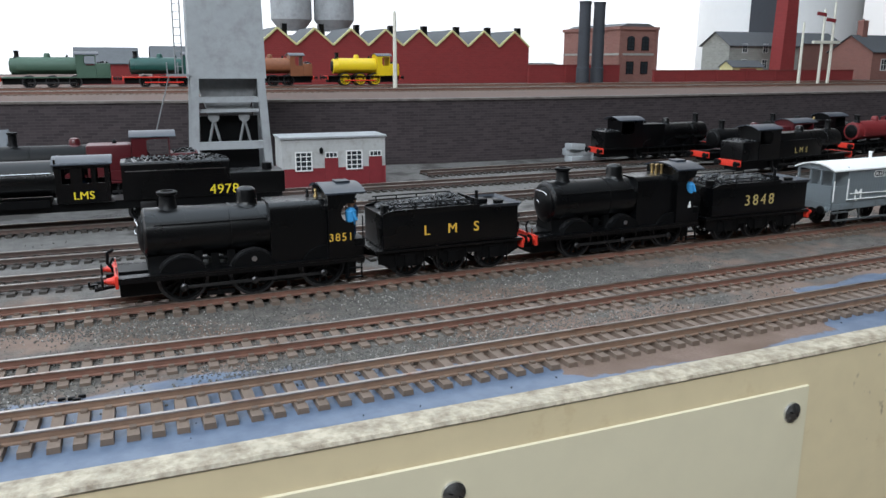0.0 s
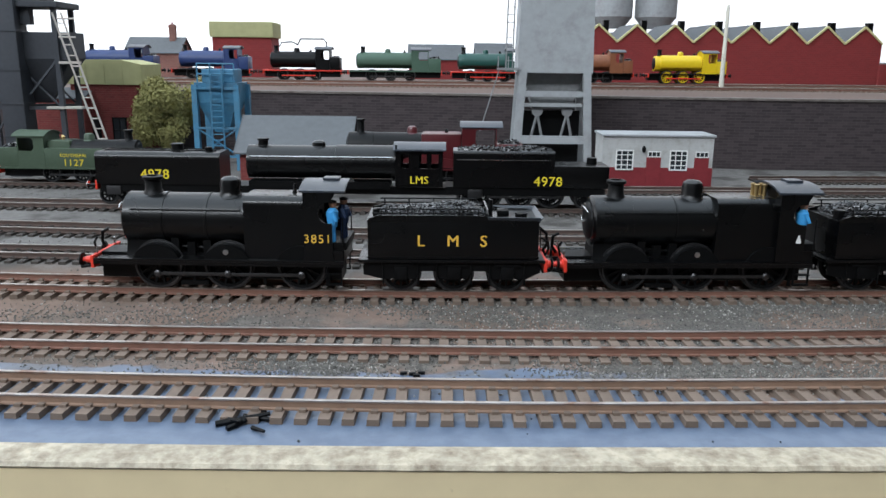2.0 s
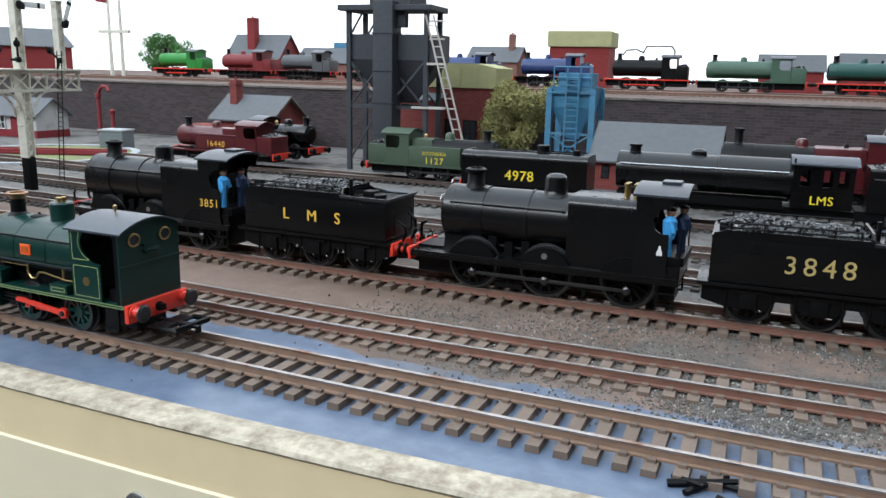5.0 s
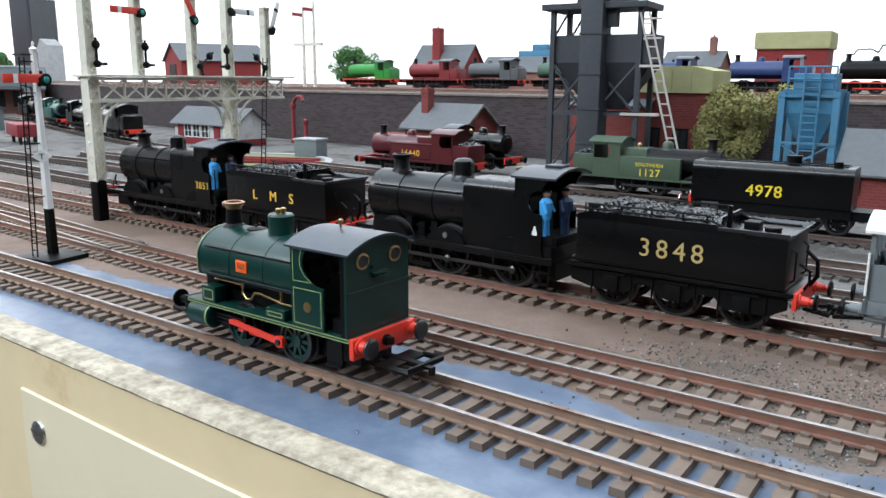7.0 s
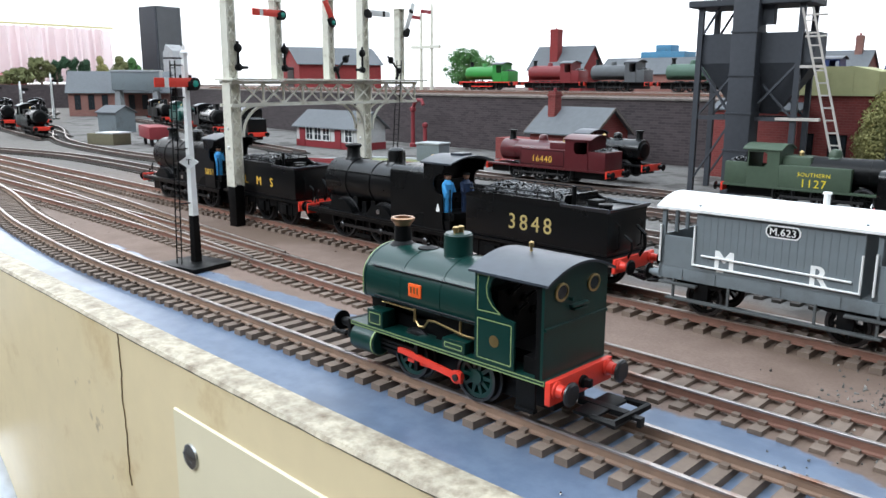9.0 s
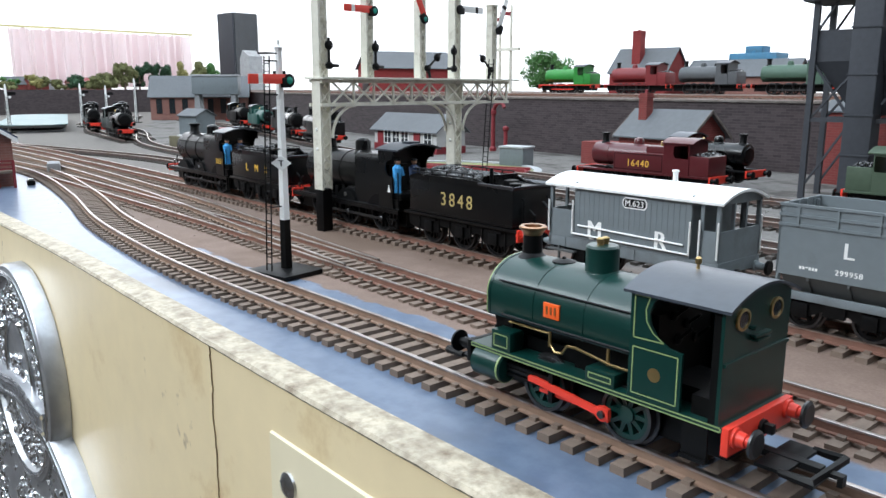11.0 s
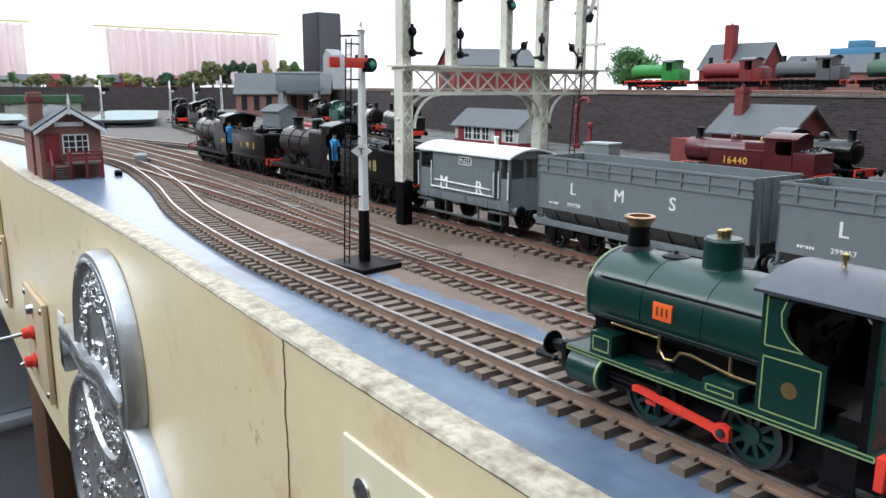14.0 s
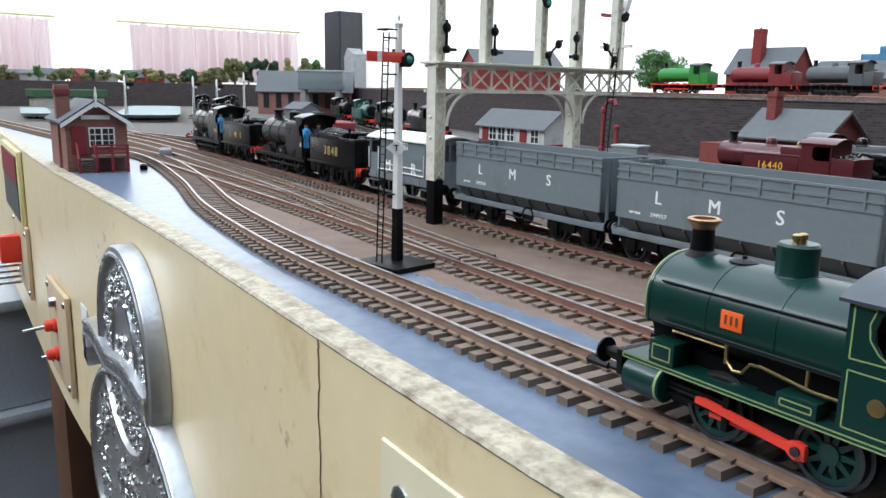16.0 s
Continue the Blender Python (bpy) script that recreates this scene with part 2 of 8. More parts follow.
def ground_material():
    """Painted baseboard: blue-grey paint near the edge, pink-brown earth between the tracks, grey yard further back."""
    m = bpy.data.materials.new("painted_baseboard")
    m.use_nodes = True
    nd, ln = m.node_tree.nodes, m.node_tree.links
    b = nd["Principled BSDF"]
    b.inputs["Specular IOR Level"].default_value = 0.35
    co = nd.new("ShaderNodeTexCoord")
    sep = nd.new("ShaderNodeSeparateXYZ")
    ln.new(co.outputs["Object"], sep.inputs[0])

    def math_(op, a, c=None):
        n = nd.new("ShaderNodeMath")
        n.operation = op
        for k, v in ((0, a), (1, c)):
            if v is None:
                continue
            if isinstance(v, (int, float)):
                n.inputs[k].default_value = v
            else:
                ln.new(v, n.inputs[k])
        return n.outputs[0]

    def noise_(scale, detail=5, rough=0.6):
        n = nd.new("ShaderNodeTexNoise")
        n.inputs["Scale"].default_value, n.inputs["Detail"].default_value, n.inputs["Roughness"].default_value = scale, detail, rough
        ln.new(co.outputs["Object"], n.inputs["Vector"])
        return n.outputs["Fac"]

    def ramp_(v, lo, hi):
        n = nd.new("ShaderNodeMapRange")
        n.interpolation_type = "SMOOTHSTEP"
        n.inputs["From Min"].default_value, n.inputs["From Max"].default_value = lo, hi
        ln.new(v, n.inputs["Value"])
        return n.outputs[0]

    def mix_(f, a, c):
        n = nd.new("ShaderNodeMix")
        n.data_type = "RGBA"
        ln.new(f, n.inputs["Factor"])
        for key, v in (("A", a), ("B", c)):
            if isinstance(v, tuple):
                n.inputs[key].default_value = (*v, 1)
            else:
                ln.new(v, n.inputs[key])
        return n.outputs["Result"]

    dx = math_("SUBTRACT", sep.outputs["X"], 0.03)
    sq = math_("MULTIPLY", math_("MULTIPLY", dx, dx), 0.14)
    across = math_("SUBTRACT", sep.outputs["Y"], sq)
    wob = math_("MULTIPLY", math_("SUBTRACT", noise_(13, 5, 0.6), 0.5), 0.075)
    edge = math_("ADD", across, wob)
    bow = math_("MINIMUM", math_("MULTIPLY", math_("MULTIPLY", dx, dx), 0.085), 0.094)
    wave = math_("MULTIPLY", math_("SUBTRACT", noise_(30, 5, 0.6), 0.5), 0.024)
    bulge = math_("MULTIPLY", ramp_(sep.outputs["X"], -0.47, -0.41), math_("SUBTRACT", 1.0, ramp_(sep.outputs["X"], -0.22, -0.06)))
    bow = math_("ADD", bow, math_("MULTIPLY", bulge, 0.0105))
    shore = math_("ADD", math_("SUBTRACT", sep.outputs["Y"], bow), wave)
    fine, mid, big = noise_(900, 3), noise_(120, 5), noise_(9, 4)
    grain = ramp_(math_("ADD", fine, math_("MULTIPLY", mid, 0.8)), 0.6, 1.2)
    paint = mix_(ramp_(mid, 0.35, 0.65), (0.098, 0.132, 0.195), (0.132, 0.172, 0.240))
    paint = mix_(ramp_(big, 0.56, 0.66), paint, (0.075, 0.098, 0.14))
    earth = mix_(grain, (0.165, 0.112, 0.088), (0.215, 0.152, 0.122))
    earth = mix_(ramp_(big, 0.47, 0.62), earth, (0.135, 0.09, 0.066))
    distance_left = math_("MULTIPLY", sep.outputs["X"], -1.0)
    earth = mix_(ramp_(distance_left, 0.5, 1.0), earth, mix_(grain, (0.105, 0.095, 0.085), (0.165, 0.15, 0.135)))
    grit = mix_(grain, (0.055, 0.049, 0.044), (0.165, 0.148, 0.130))
    yard = mix_(grain, (0.095, 0.089, 0.083), (0.175, 0.166, 0.156))
    yard = mix_(ramp_(noise_(22, 5), 0.5, 0.62), yard, (0.060, 0.054, 0.049))
    # gravel lies along the middle stretch, from just left of the start to the right
    along = ramp_(math_("ADD", sep.outputs["X"], math_("MULTIPLY", noise_(9, 5, 0.7), 0.5)), 0.10, 0.24)
    stones = math_("MULTIPLY", along, ramp_(math_("ADD", edge, math_("MULTIPLY", noise_(40, 3), 0.02)), 0.262, 0.275))
    stones = math_("MULTIPLY", stones, ramp_(noise_(13, 5, 0.65), 0.43, 0.53))
    # brown earth reaches the near track on the right
    rightward = ramp_(math_("ADD", sep.outputs["X"], math_("MULTIPLY", noise_(8, 5, 0.7), 0.25)), 0.20, 0.32)
    rightend = ramp_(math_("ADD", sep.outputs["X"], math_("MULTIPLY", noise_(7, 4), 0.2)), 0.42, 0.46)
    inv = math_("SUBTRACT", 1.0, rightend)
    line = math_("ADD", shore, math_("MULTIPLY", math_("MULTIPLY", rightward, inv), 0.055))
    col = mix_(ramp_(line, 0.2605, 0.2625), paint, earth)
    col = mix_(stones, col, grit)
    col = mix_(ramp_(edge, 0.372, 0.40), col, yard)
    ln.new(col, b.inputs["Base Color"])
    gloss = nd.new("ShaderNodeMapRange")
    gloss.inputs["To Min"].default_value, gloss.inputs["To Max"].default_value = 0.30, 0.88
    ln.new(ramp_(line, 0.2605, 0.2625), gloss.inputs["Value"])
    ln.new(gloss.outputs[0], b.inputs["Roughness"])
    bp = nd.new("ShaderNodeBump")
    bp.inputs["Strength"].default_value, bp.inputs["Distance"].default_value = 0.35, 0.0004
    ln.new(math_("MULTIPLY", math_("ADD", fine, mid), ramp_(line, 0.256, 0.268)), bp.inputs["Height"])
    ln.new(bp.outputs[0], b.inputs["Normal"])
    return m


GROUND = ground_material()
UPPER = material("brown_upper_ground", (0.125, 0.080, 0.064), 0.9, grain=500, vary=0.3, bump=0.4, patch=20, dirt=(0.10, 0.08, 0.07), dirt_amount=0.4)

# ---- mesh tools: things are drawn in millimetres, in their own space ----
MM = 0.001


def box(bm, x0, x1, y0, y1, z0, z1, bevel=0.0):
    v = [bm.verts.new((x, y, z)) for x in (x0, x1) for y in (y0, y1) for z in (z0, z1)]
    f = [bm.faces.new([v[i] for i in q]) for q in ((0, 1, 3, 2), (4, 6, 7, 5), (0, 4, 5, 1), (2, 3, 7, 6), (0, 2, 6, 4), (1, 5, 7, 3))]
    if bevel:
        edges = list({e for q in f for e in q.edges})
        bmesh.ops.bevel(bm, geom=edges, offset=bevel, segments=2, affect="EDGES", profile=0.6)
    return bm


def ring(bm, centre, u, w, r, n, start=0.0):
    return [bm.verts.new(centre + u * (r * math.cos(start + 2 * math.pi * k / n)) + w * (r * math.sin(start + 2 * math.pi * k / n))) for k in range(n)]


def lathe(bm, base, axis, profile, n=20, hollow=False):
    """A turned shape: profile rows of (radius, distance along the axis). hollow: a ring, its profile closed on itself."""
    axis = Vector(axis).normalized()
    u = axis.orthogonal().normalized()
    w = axis.cross(u)
    base = Vector(base)
    rows = [ring(bm, base + axis * h, u, w, max(r, 0.001), n) for r, h in profile]
    for a, b in zip(rows, rows[1:]):
        for k in range(n):
            bm.faces.new((a[k], a[(k + 1) % n], b[(k + 1) % n], b[k]))
    if hollow:
        a, b = rows[-1], rows[0]
        for k in range(n):
            bm.faces.new((a[k], a[(k + 1) % n], b[(k + 1) % n], b[k]))
    else:
        bm.faces.new(rows[0][::-1])
        bm.faces.new(rows[-1])
    return bm


def rod(bm, p, q, r, n=8, r2=None):
    p, q = Vector(p), Vector(q)
    return lathe(bm, p, q - p, [(r, 0), (r if r2 is None else r2, (q - p).length)], n)


def pipe(bm, points, r, n=6):
    """One bent tube through the points."""
    p = [Vector(q) for q in points]
    rows, u = [], None
    for k, q in enumerate(p):
        a, b = q - p[max(k - 1, 0)], p[min(k + 1, len(p) - 1)] - q
        d = (a.normalized() + b.normalized()).normalized()
        wide = 1.0 if not a.length or not b.length else min(1.4, 1 / max(0.4, d.dot(b.normalized())))
        u = d.orthogonal().normalized() if u is None else (u - d * u.dot(d)).normalized()
        w = d.cross(u)
        rows.append([bm.verts.new(q + (u * math.cos(2 * math.pi * j / n) + w * math.sin(2 * math.pi * j / n)) * r * wide) for j in range(n)])
    for a, b in zip(rows, rows[1:]):
        for j in range(n):
            bm.faces.new((a[j], a[(j + 1) % n], b[(j + 1) % n], b[j]))
    bm.faces.new(rows[0][::-1])
    bm.faces.new(rows[-1])
    return bm


def prism(bm, outline, lo, hi, axis="x"):
    """An outline pushed along an axis: (y, z) for x, (x, z) for y, (x, y) for z."""
    def at(a, b, d):
        return (d, a, b) if axis == "x" else (a, d, b) if axis == "y" else (a, b, d)
    lows = [bm.verts.new(at(a, b, lo)) for a, b in outline]
    highs = [bm.verts.new(at(a, b, hi)) for a, b in outline]
    n = len(outline)
    for k in range(n):
        bm.faces.new((lows[k], lows[(k + 1) % n], highs[(k + 1) % n], highs[k]))
    bm.faces.new(lows[::-1])
    bm.faces.new(highs)
    return bm


def arc(cx, cz, r, a0, a1, n):
    return [(cx + r * math.cos(radians(a0 + (a1 - a0) * k / n)), cz + r * math.sin(radians(a0 + (a1 - a0) * k / n))) for k in range(n + 1)]


def mesh_of(bm, name, mat, scale=MM, smooth=True):
    bmesh.ops.recalc_face_normals(bm, faces=bm.faces)
    if scale != 1:
        bmesh.ops.scale(bm, vec=(scale,) * 3, verts=bm.verts)
    me = bpy.data.meshes.new(name)
    bm.to_mesh(me)
    bm.free()
    me.materials.append(mat)
    if smooth:
        me.shade_smooth()
        me.set_sharp_from_angle(angle=radians(32))
    return me


def part(name, bm, mat, parent=None, label="", scale=MM, smooth=True):
    ob = new(name, mesh_of(bm, name, mat, scale, smooth))
    if parent is not None:
        ob.parent = parent
    if label:
        tagged(ob, label)
    return ob


def repeat(ob, places, parent=None):
    """More of the same part, on the same mesh, moved by millimetres."""
    for x, y, z in places:
        c = new(ob.name, ob.data)
        c.parent = parent or ob.parent
        c.location = (x * MM, y * MM, z * MM)
        for key in ("label", "kind"):
            if key in ob:
                c[key] = ob[key]


def thing(name, label, category, group="", kind=""):
    return tagged(new(name), label, category, group, kind)


B = bmesh.new


def letters(name, text, high, mat, parent, x, y, z, gap=1.0, bold=0.0, turn=0, label=""):
    """Lettering on a side that faces -y; high: the capitals' height in mm; x, z: its middle."""
    cu = bpy.data.curves.new(name, "FONT")
    cu.body, cu.size, cu.extrude, cu.offset = text, high / 0.70, 0.06, 0.0
    cu.space_character, cu.align_x, cu.resolution_u = gap, "CENTER", 3
    tmp = bpy.data.objects.new(name, cu)
    me = bpy.data.meshes.new_from_object(tmp)
    bpy.data.objects.remove(tmp)
    bpy.data.curves.remove(cu)
    me.name = name
    if bold:
        # heavier strokes: the same outlines again, a hair to each side and a hair lower
        bm = B()
        for k in (0, 1, -1):
            side = me.copy()
            side.transform(Matrix.Translation((k * bold, 0, -0.012 * abs(k) - 0.006 * (k < 0))))
            bm.from_mesh(side)
            bpy.data.meshes.remove(side)
        bm.to_mesh(me)
        bm.free()
    me.transform(pose(x, y, z - high / 2, 90, 0, turn))
    me.transform(Matrix.Scale(MM, 4))
    me.materials.clear()
    me.materials.append(mat)
    ob = new(name, me)
    ob.parent = parent
    return ob


# ---- the plan: lines of the tracks, as centre lines from right to left ----
def spline(points, step=0.004):
    """A smooth line through the points, as evenly spaced points."""
    p = [Vector((x, y)) for x, y in points]
    p = [2 * p[0] - p[1], *p, 2 * p[-1] - p[-2]]
    out = []
    for a, b, c, d in zip(p, p[1:], p[2:], p[3:]):
        for k in range(60):
            t = k / 60
            out.append(0.5 * (2 * b + (c - a) * t + (2 * a - 5 * b + 4 * c - d) * t * t + (3 * b - a - 3 * c + d) * t ** 3))
    out.append(p[-2])
    even, left = [out[0]], step
    for a, b in zip(out, out[1:]):
        seg = (b - a).length
        at = 0.0
        while seg - at >= left:
            at += left
            even.append(a + (b - a) * (at / seg))
            left = step
        left -= seg - at
    return even


LINE_1 = [(0.95, 0.290), (0.7, 0.264), (0.5, 0.2485), (0.29, 0.2385), (0.15, 0.2350), (0.03, 0.2340), (-0.11, 0.2393), (-0.20, 0.2455), (-0.25, 0.2492), (-0.35, 0.2558), (-0.46, 0.2625),
          (-0.54, 0.2725), (-0.63, 0.289), (-0.75, 0.320), (-0.90, 0.350), (-1.02, 0.358), (-1.3, 0.352), (-1.75, 0.346)]
LINE_2 = [(0.95, 0.338), (0.7, 0.313), (0.4, 0.2945), (0.25, 0.2885), (0.12, 0.2825), (0.0, 0.2835), (-0.15, 0.2890), (-0.3, 0.3010), (-0.435, 0.315), (-0.55, 0.327), (-0.67, 0.336), (-0.80, 0.345), (-0.91, 0.3525)]
LINE_3 = [(0.95, 0.395), (0.7, 0.376), (0.464, 0.361), (0.3, 0.3575), (0.2, 0.353), (0.03, 0.3490), (-0.1, 0.352), (-0.25, 0.362), (-0.4, 0.3750), (-0.5, 0.3835), (-0.6, 0.3925),
          (-0.75, 0.4065), (-0.9, 0.4195), (-1.05, 0.4315), (-1.2, 0.441), (-1.5, 0.448), (-1.9, 0.44)]
CROSS = [(-0.42, 0.314), (-0.52, 0.330), (-0.64, 0.351), (-0.75, 0.366), (-0.90, 0.383), (-1.1, 0.40), (-1.35, 0.41)]
LINE_4 = [(0.95, 0.47), (0.5, 0.43), (0.2, 0.412), (0.0, 0.408), (-0.25, 0.420), (-0.5, 0.446), (-0.7, 0.468), (-0.9, 0.492), (-1.05, 0.495), (-1.35, 0.45)]
LINE_5 = [(1.1, 0.56), (0.7, 0.51), (0.4, 0.475), (0.15, 0.462), (-0.1, 0.468), (-0.35, 0.490), (-0.6, 0.520), (-0.8, 0.548), (-1.0, 0.555), (-1.25, 0.60), (-1.6, 0.74), (-1.95, 0.78)]
LINE_6 = [(1.2, 0.66), (0.8, 0.60), (0.5, 0.562), (0.25, 0.550), (0.0, 0.548), (-0.25, 0.556), (-0.45, 0.572), (-0.7, 0.600), (-0.9, 0.61)]
LINE_7 = [(1.2, 0.70), (0.85, 0.655), (0.5, 0.635), (0.2, 0.630), (0.0, 0.632), (-0.25, 0.645), (-0.5, 0.655), (-0.62, 0.67)]
LINE_8 = [(1.2, 0.735), (0.8, 0.705), (0.45, 0.70), (0.3, 0.695)]


def along(points, s):
    """Place and heading on an even line (step 0.004) at a distance from its right end."""
    k = max(0, min(len(points) - 2, int(s / 0.004)))
    a, b = points[k], points[k + 1]
    return a + (b - a) * (s / 0.004 - k), (b - a).normalized()


def distance_at(points, x):
    """The distance from the right end at which the line has this x."""
    for k, (a, b) in enumerate(zip(points, points[1:])):
        if b.x <= x <= a.x:
            return 0.004 * (k + (a.x - x) / max(1e-9, a.x - b.x))
    return 0.0


RAIL = 0.0052          # height of the rail head over the board


def heading(d):
    """Turn of a thing whose front points to -x, laid along the way d of a line."""
    return math.degrees(math.atan2(-d.y, -d.x))


def track(name, points, z0=0.0, label="", side=RAILRUST, pieces=True, keep=(-9, 9), wood=SLEEPER):
    th = thing(name, label, "track", "model railway tracks")
    th.location = (0, 0, z0)
    line = spline(points)
    # rails: foot, web and head
    web = [(-0.0012, 0.0020), (0.0012, 0.0020), (0.0012, 0.0025), (0.0005, 0.0028), (0.0005, 0.0040), (0.0006, 0.0042), (0.0006, 0.0048), (-0.0006, 0.0048), (-0.0006, 0.0042), (-0.0005, 0.0040), (-0.0005, 0.0028), (-0.0012, 0.0025)]
    head = [(-0.00068, 0.0046), (0.00068, 0.0046), (0.00068, 0.0051), (0.00045, RAIL), (-0.00045, RAIL), (-0.00068, 0.0051)]
    for off in (-0.0086, 0.0086):
        rail = None
        for nm, shape, mat in (("rail", web, side), ("rail_head", head, RAILTOP)):
            verts, faces = [], []
            m = len(shape)
            for k, p in enumerate(line):
                d = (line[min(k + 1, len(line) - 1)] - line[max(k - 1, 0)]).normalized()
                n = Vector((-d.y, d.x))
                for a, h in shape:
                    q = p + n * (off + a)
                    verts.append((q.x, q.y, h))
            for k in range(len(line) - 1):
                for j in range(m):
                    faces.append((k * m + j, k * m + (j + 1) % m, (k + 1) * m + (j + 1) % m, (k + 1) * m + j))
            me = bpy.data.meshes.new(nm)
            me.from_pydata(verts, [], faces)
            me.materials.append(mat)
            ob = new(nm, me)
            ob.parent = th if rail is None else rail
            rail = rail or ob
    # sleepers
    pitch = 0.0071
    total = 0.004 * (len(line) - 1)
    shape = B()
    prism(shape, [(-1.9, 0), (1.9, 0), (1.75, 2.0), (-1.75, 2.0)], -15, 15, "y")
    for c in (-10.1, -7.1, 7.1, 10.1):
        box(shape, -1.0, 1.0, c - 0.9, c + 0.9, 1.9, 2.9)
    me = mesh_of(shape, "sleeper", wood, smooth=False)
    rng = random.Random(name)
    rest = []
    s = 0.002
    while s < total:
        p, d = along(line, s)
        m = pose(p.x, p.y, rng.uniform(-0.0002, 0.0001), 0, 0, math.degrees(math.atan2(d.y, d.x)) + rng.uniform(-1.2, 1.2))
        if pieces and keep[0] < p.x < keep[1]:
            ob = new("sleeper", me)
            ob.parent, ob.matrix_local = th, m
        else:
            rest.append(m)
        s += pitch
    if rest:
        base = [Vector(v.co) for v in me.vertices]
        polys = [tuple(p.vertices) for p in me.polygons]
        verts, faces = [], []
        for m in rest:
            o = len(verts)
            verts += [m @ v for v in base]
            faces += [tuple(o + i for i in f) for f in polys]
        far = bpy.data.meshes.new("sleepers")
        far.from_pydata(verts, [], faces)
        far.materials.append(wood)
        ob = tagged(new("sleepers", far), kind="stuff")
        ob.parent = th
    return line


# ---- the setting ----
def sheet(name, xs, edge_lo, edge_hi, z, mat, kind="structure", thick=0.0, label="", category=""):
    """A slab between two edges given as functions of x."""
    bm = B()
    rows = []
    for x in xs:
        rows.append([bm.verts.new((x, edge_lo(x), z)), bm.verts.new((x, edge_hi(x), z))] +
                    ([bm.verts.new((x, edge_lo(x), z - thick)), bm.verts.new((x, edge_hi(x), z - thick))] if thick else []))
    for a, b in zip(rows, rows[1:]):
        bm.faces.new((a[0], b[0], b[1], a[1]))
        if thick:
            bm.faces.new((a[2], a[3], b[3], b[2]))
            bm.faces.new((a[0], a[2], b[2], b[0]))
            bm.faces.new((a[1], b[1], b[3], a[3]))
    if thick:
        for a in (rows[0], rows[-1]):
            bm.faces.new((a[0], a[1], a[3], a[2]))
    ob = part(name, bm, mat, scale=1)
    return tagged(ob, label, category, kind=kind)


def between(points):
    pts = sorted(points)

    def f(x):
        if x <= pts[0][0]:
            a, b = pts[0], pts[1]
        elif x >= pts[-1][0]:
            a, b = pts[-2], pts[-1]
        else:
            k = next(i for i in range(len(pts) - 1) if pts[i][0] <= x <= pts[i + 1][0])
            a, b = pts[k], pts[k + 1]
        return a[1] + (b[1] - a[1]) * (x - a[0]) / (b[0] - a[0])
    return f


def smooth_edge(points):
    return between([(p.x, p.y) for p in spline(points, 0.01)])


fascia_out = smooth_edge([(1.4, 0.285), (0.8, 0.228), (0.5, 0.2085), (0.29, 0.1995), (0.1, 0.1965), (-0.06, 0.198), (-0.2, 0.203), (-0.33, 0.2125), (-0.45, 0.2235), (-0.57, 0.2345), (-0.75, 0.2465), (-0.95, 0.259), (-1.3, 0.292), (-1.7, 0.332), (-2.3, 0.40)])
fascia_in = lambda x: fascia_out(x) + 0.0105
wall_line = smooth_edge([(1.9, 0.86), (1.2, 0.80), (0.7, 0.775), (0.4, 0.775), (0.15, 0.805), (0.0, 0.83), (-0.3, 0.868), (-0.6, 0.89), (-0.9, 0.925), (-1.4, 1.04), (-2.2, 1.30), (-3.0, 1.55)])
UP = 0.0685
steps = [1.6 - 0.05 * k for k in range(93)]
board = sheet("ground", steps, fascia_in, wall_line, 0.0, GROUND, thick=0.012, label="painted baseboard with earth and gravel between the tracks", category="baseboard")
upper = sheet("ground_upper", [2.4 - 0.05 * k for k in range(109)], lambda x: wall_line(x) + 0.012, lambda x: 2.36, UP, UPPER, thick=0.012, label="brown earth ground of the upper yard", category="ground")
sheet("wall_retaining", [1.9 - 0.03 * k for k in range(164)], wall_line, lambda x: wall_line(x) + 0.012, UP - 0.002, DARKWALL, thick=UP, label="dark brick retaining wall behind the yard", category="wall")
coping = sheet("trim_coping", [1.9 - 0.03 * k for k in range(164)], lambda x: wall_line(x) - 0.0015, lambda x: wall_line(x) + 0.0125, UP + 0.0006, COPING, thick=0.0022, label="grey stone coping along the retaining wall", category="coping")
fascia = sheet("wall_fascia", steps, fascia_out, lambda x: fascia_out(x) + 0.0100, -0.0015, FASCIA, thick=0.212, label="aged cream painted board along the layout edge", category="fascia board")


def fascia_edge():
    """The chipped top edge of the front board: uneven, with flaked corners."""
    bm = B()
    rng = random.Random(5)
    rows = []
    n = 900
    for k in range(n + 1):
        x = 1.0 - 2.6 * k / n
        y = fascia_out(x)
        c = 0.0002 * noise.noise(Vector((x * 60, 0, 0))) + 0.00022 * noise.noise(Vector((x * 210, 3, 0)))
        e = 0.0003 * noise.noise(Vector((x * 90, 9, 0))) + 0.0003 * noise.noise(Vector((x * 260, 5, 0)))
        shape = [(-0.0002, -0.0016), (-0.0006 + e, -0.0009), (0.0002 + e, 0.0001 + c), (0.004, 0.0004 + c * 0.6 + rng.uniform(-1, 1) * 0.00012), (0.0085, 0.0004 + e * 0.5), (0.0106, 0.0001)]
        rows.append([bm.verts.new((x, y + a, z)) for a, z in shape])
    for a, b in zip(rows, rows[1:]):
        for j in range(len(a) - 1):
            bm.faces.new((a[j], a[j + 1], b[j + 1], b[j]))
    return tagged(part("trim_fascia_edge", bm, FASCIATOP, scale=1), "chipped and flaking cream paint along the board edge", "board edge", kind="structure")


fascia_edge()

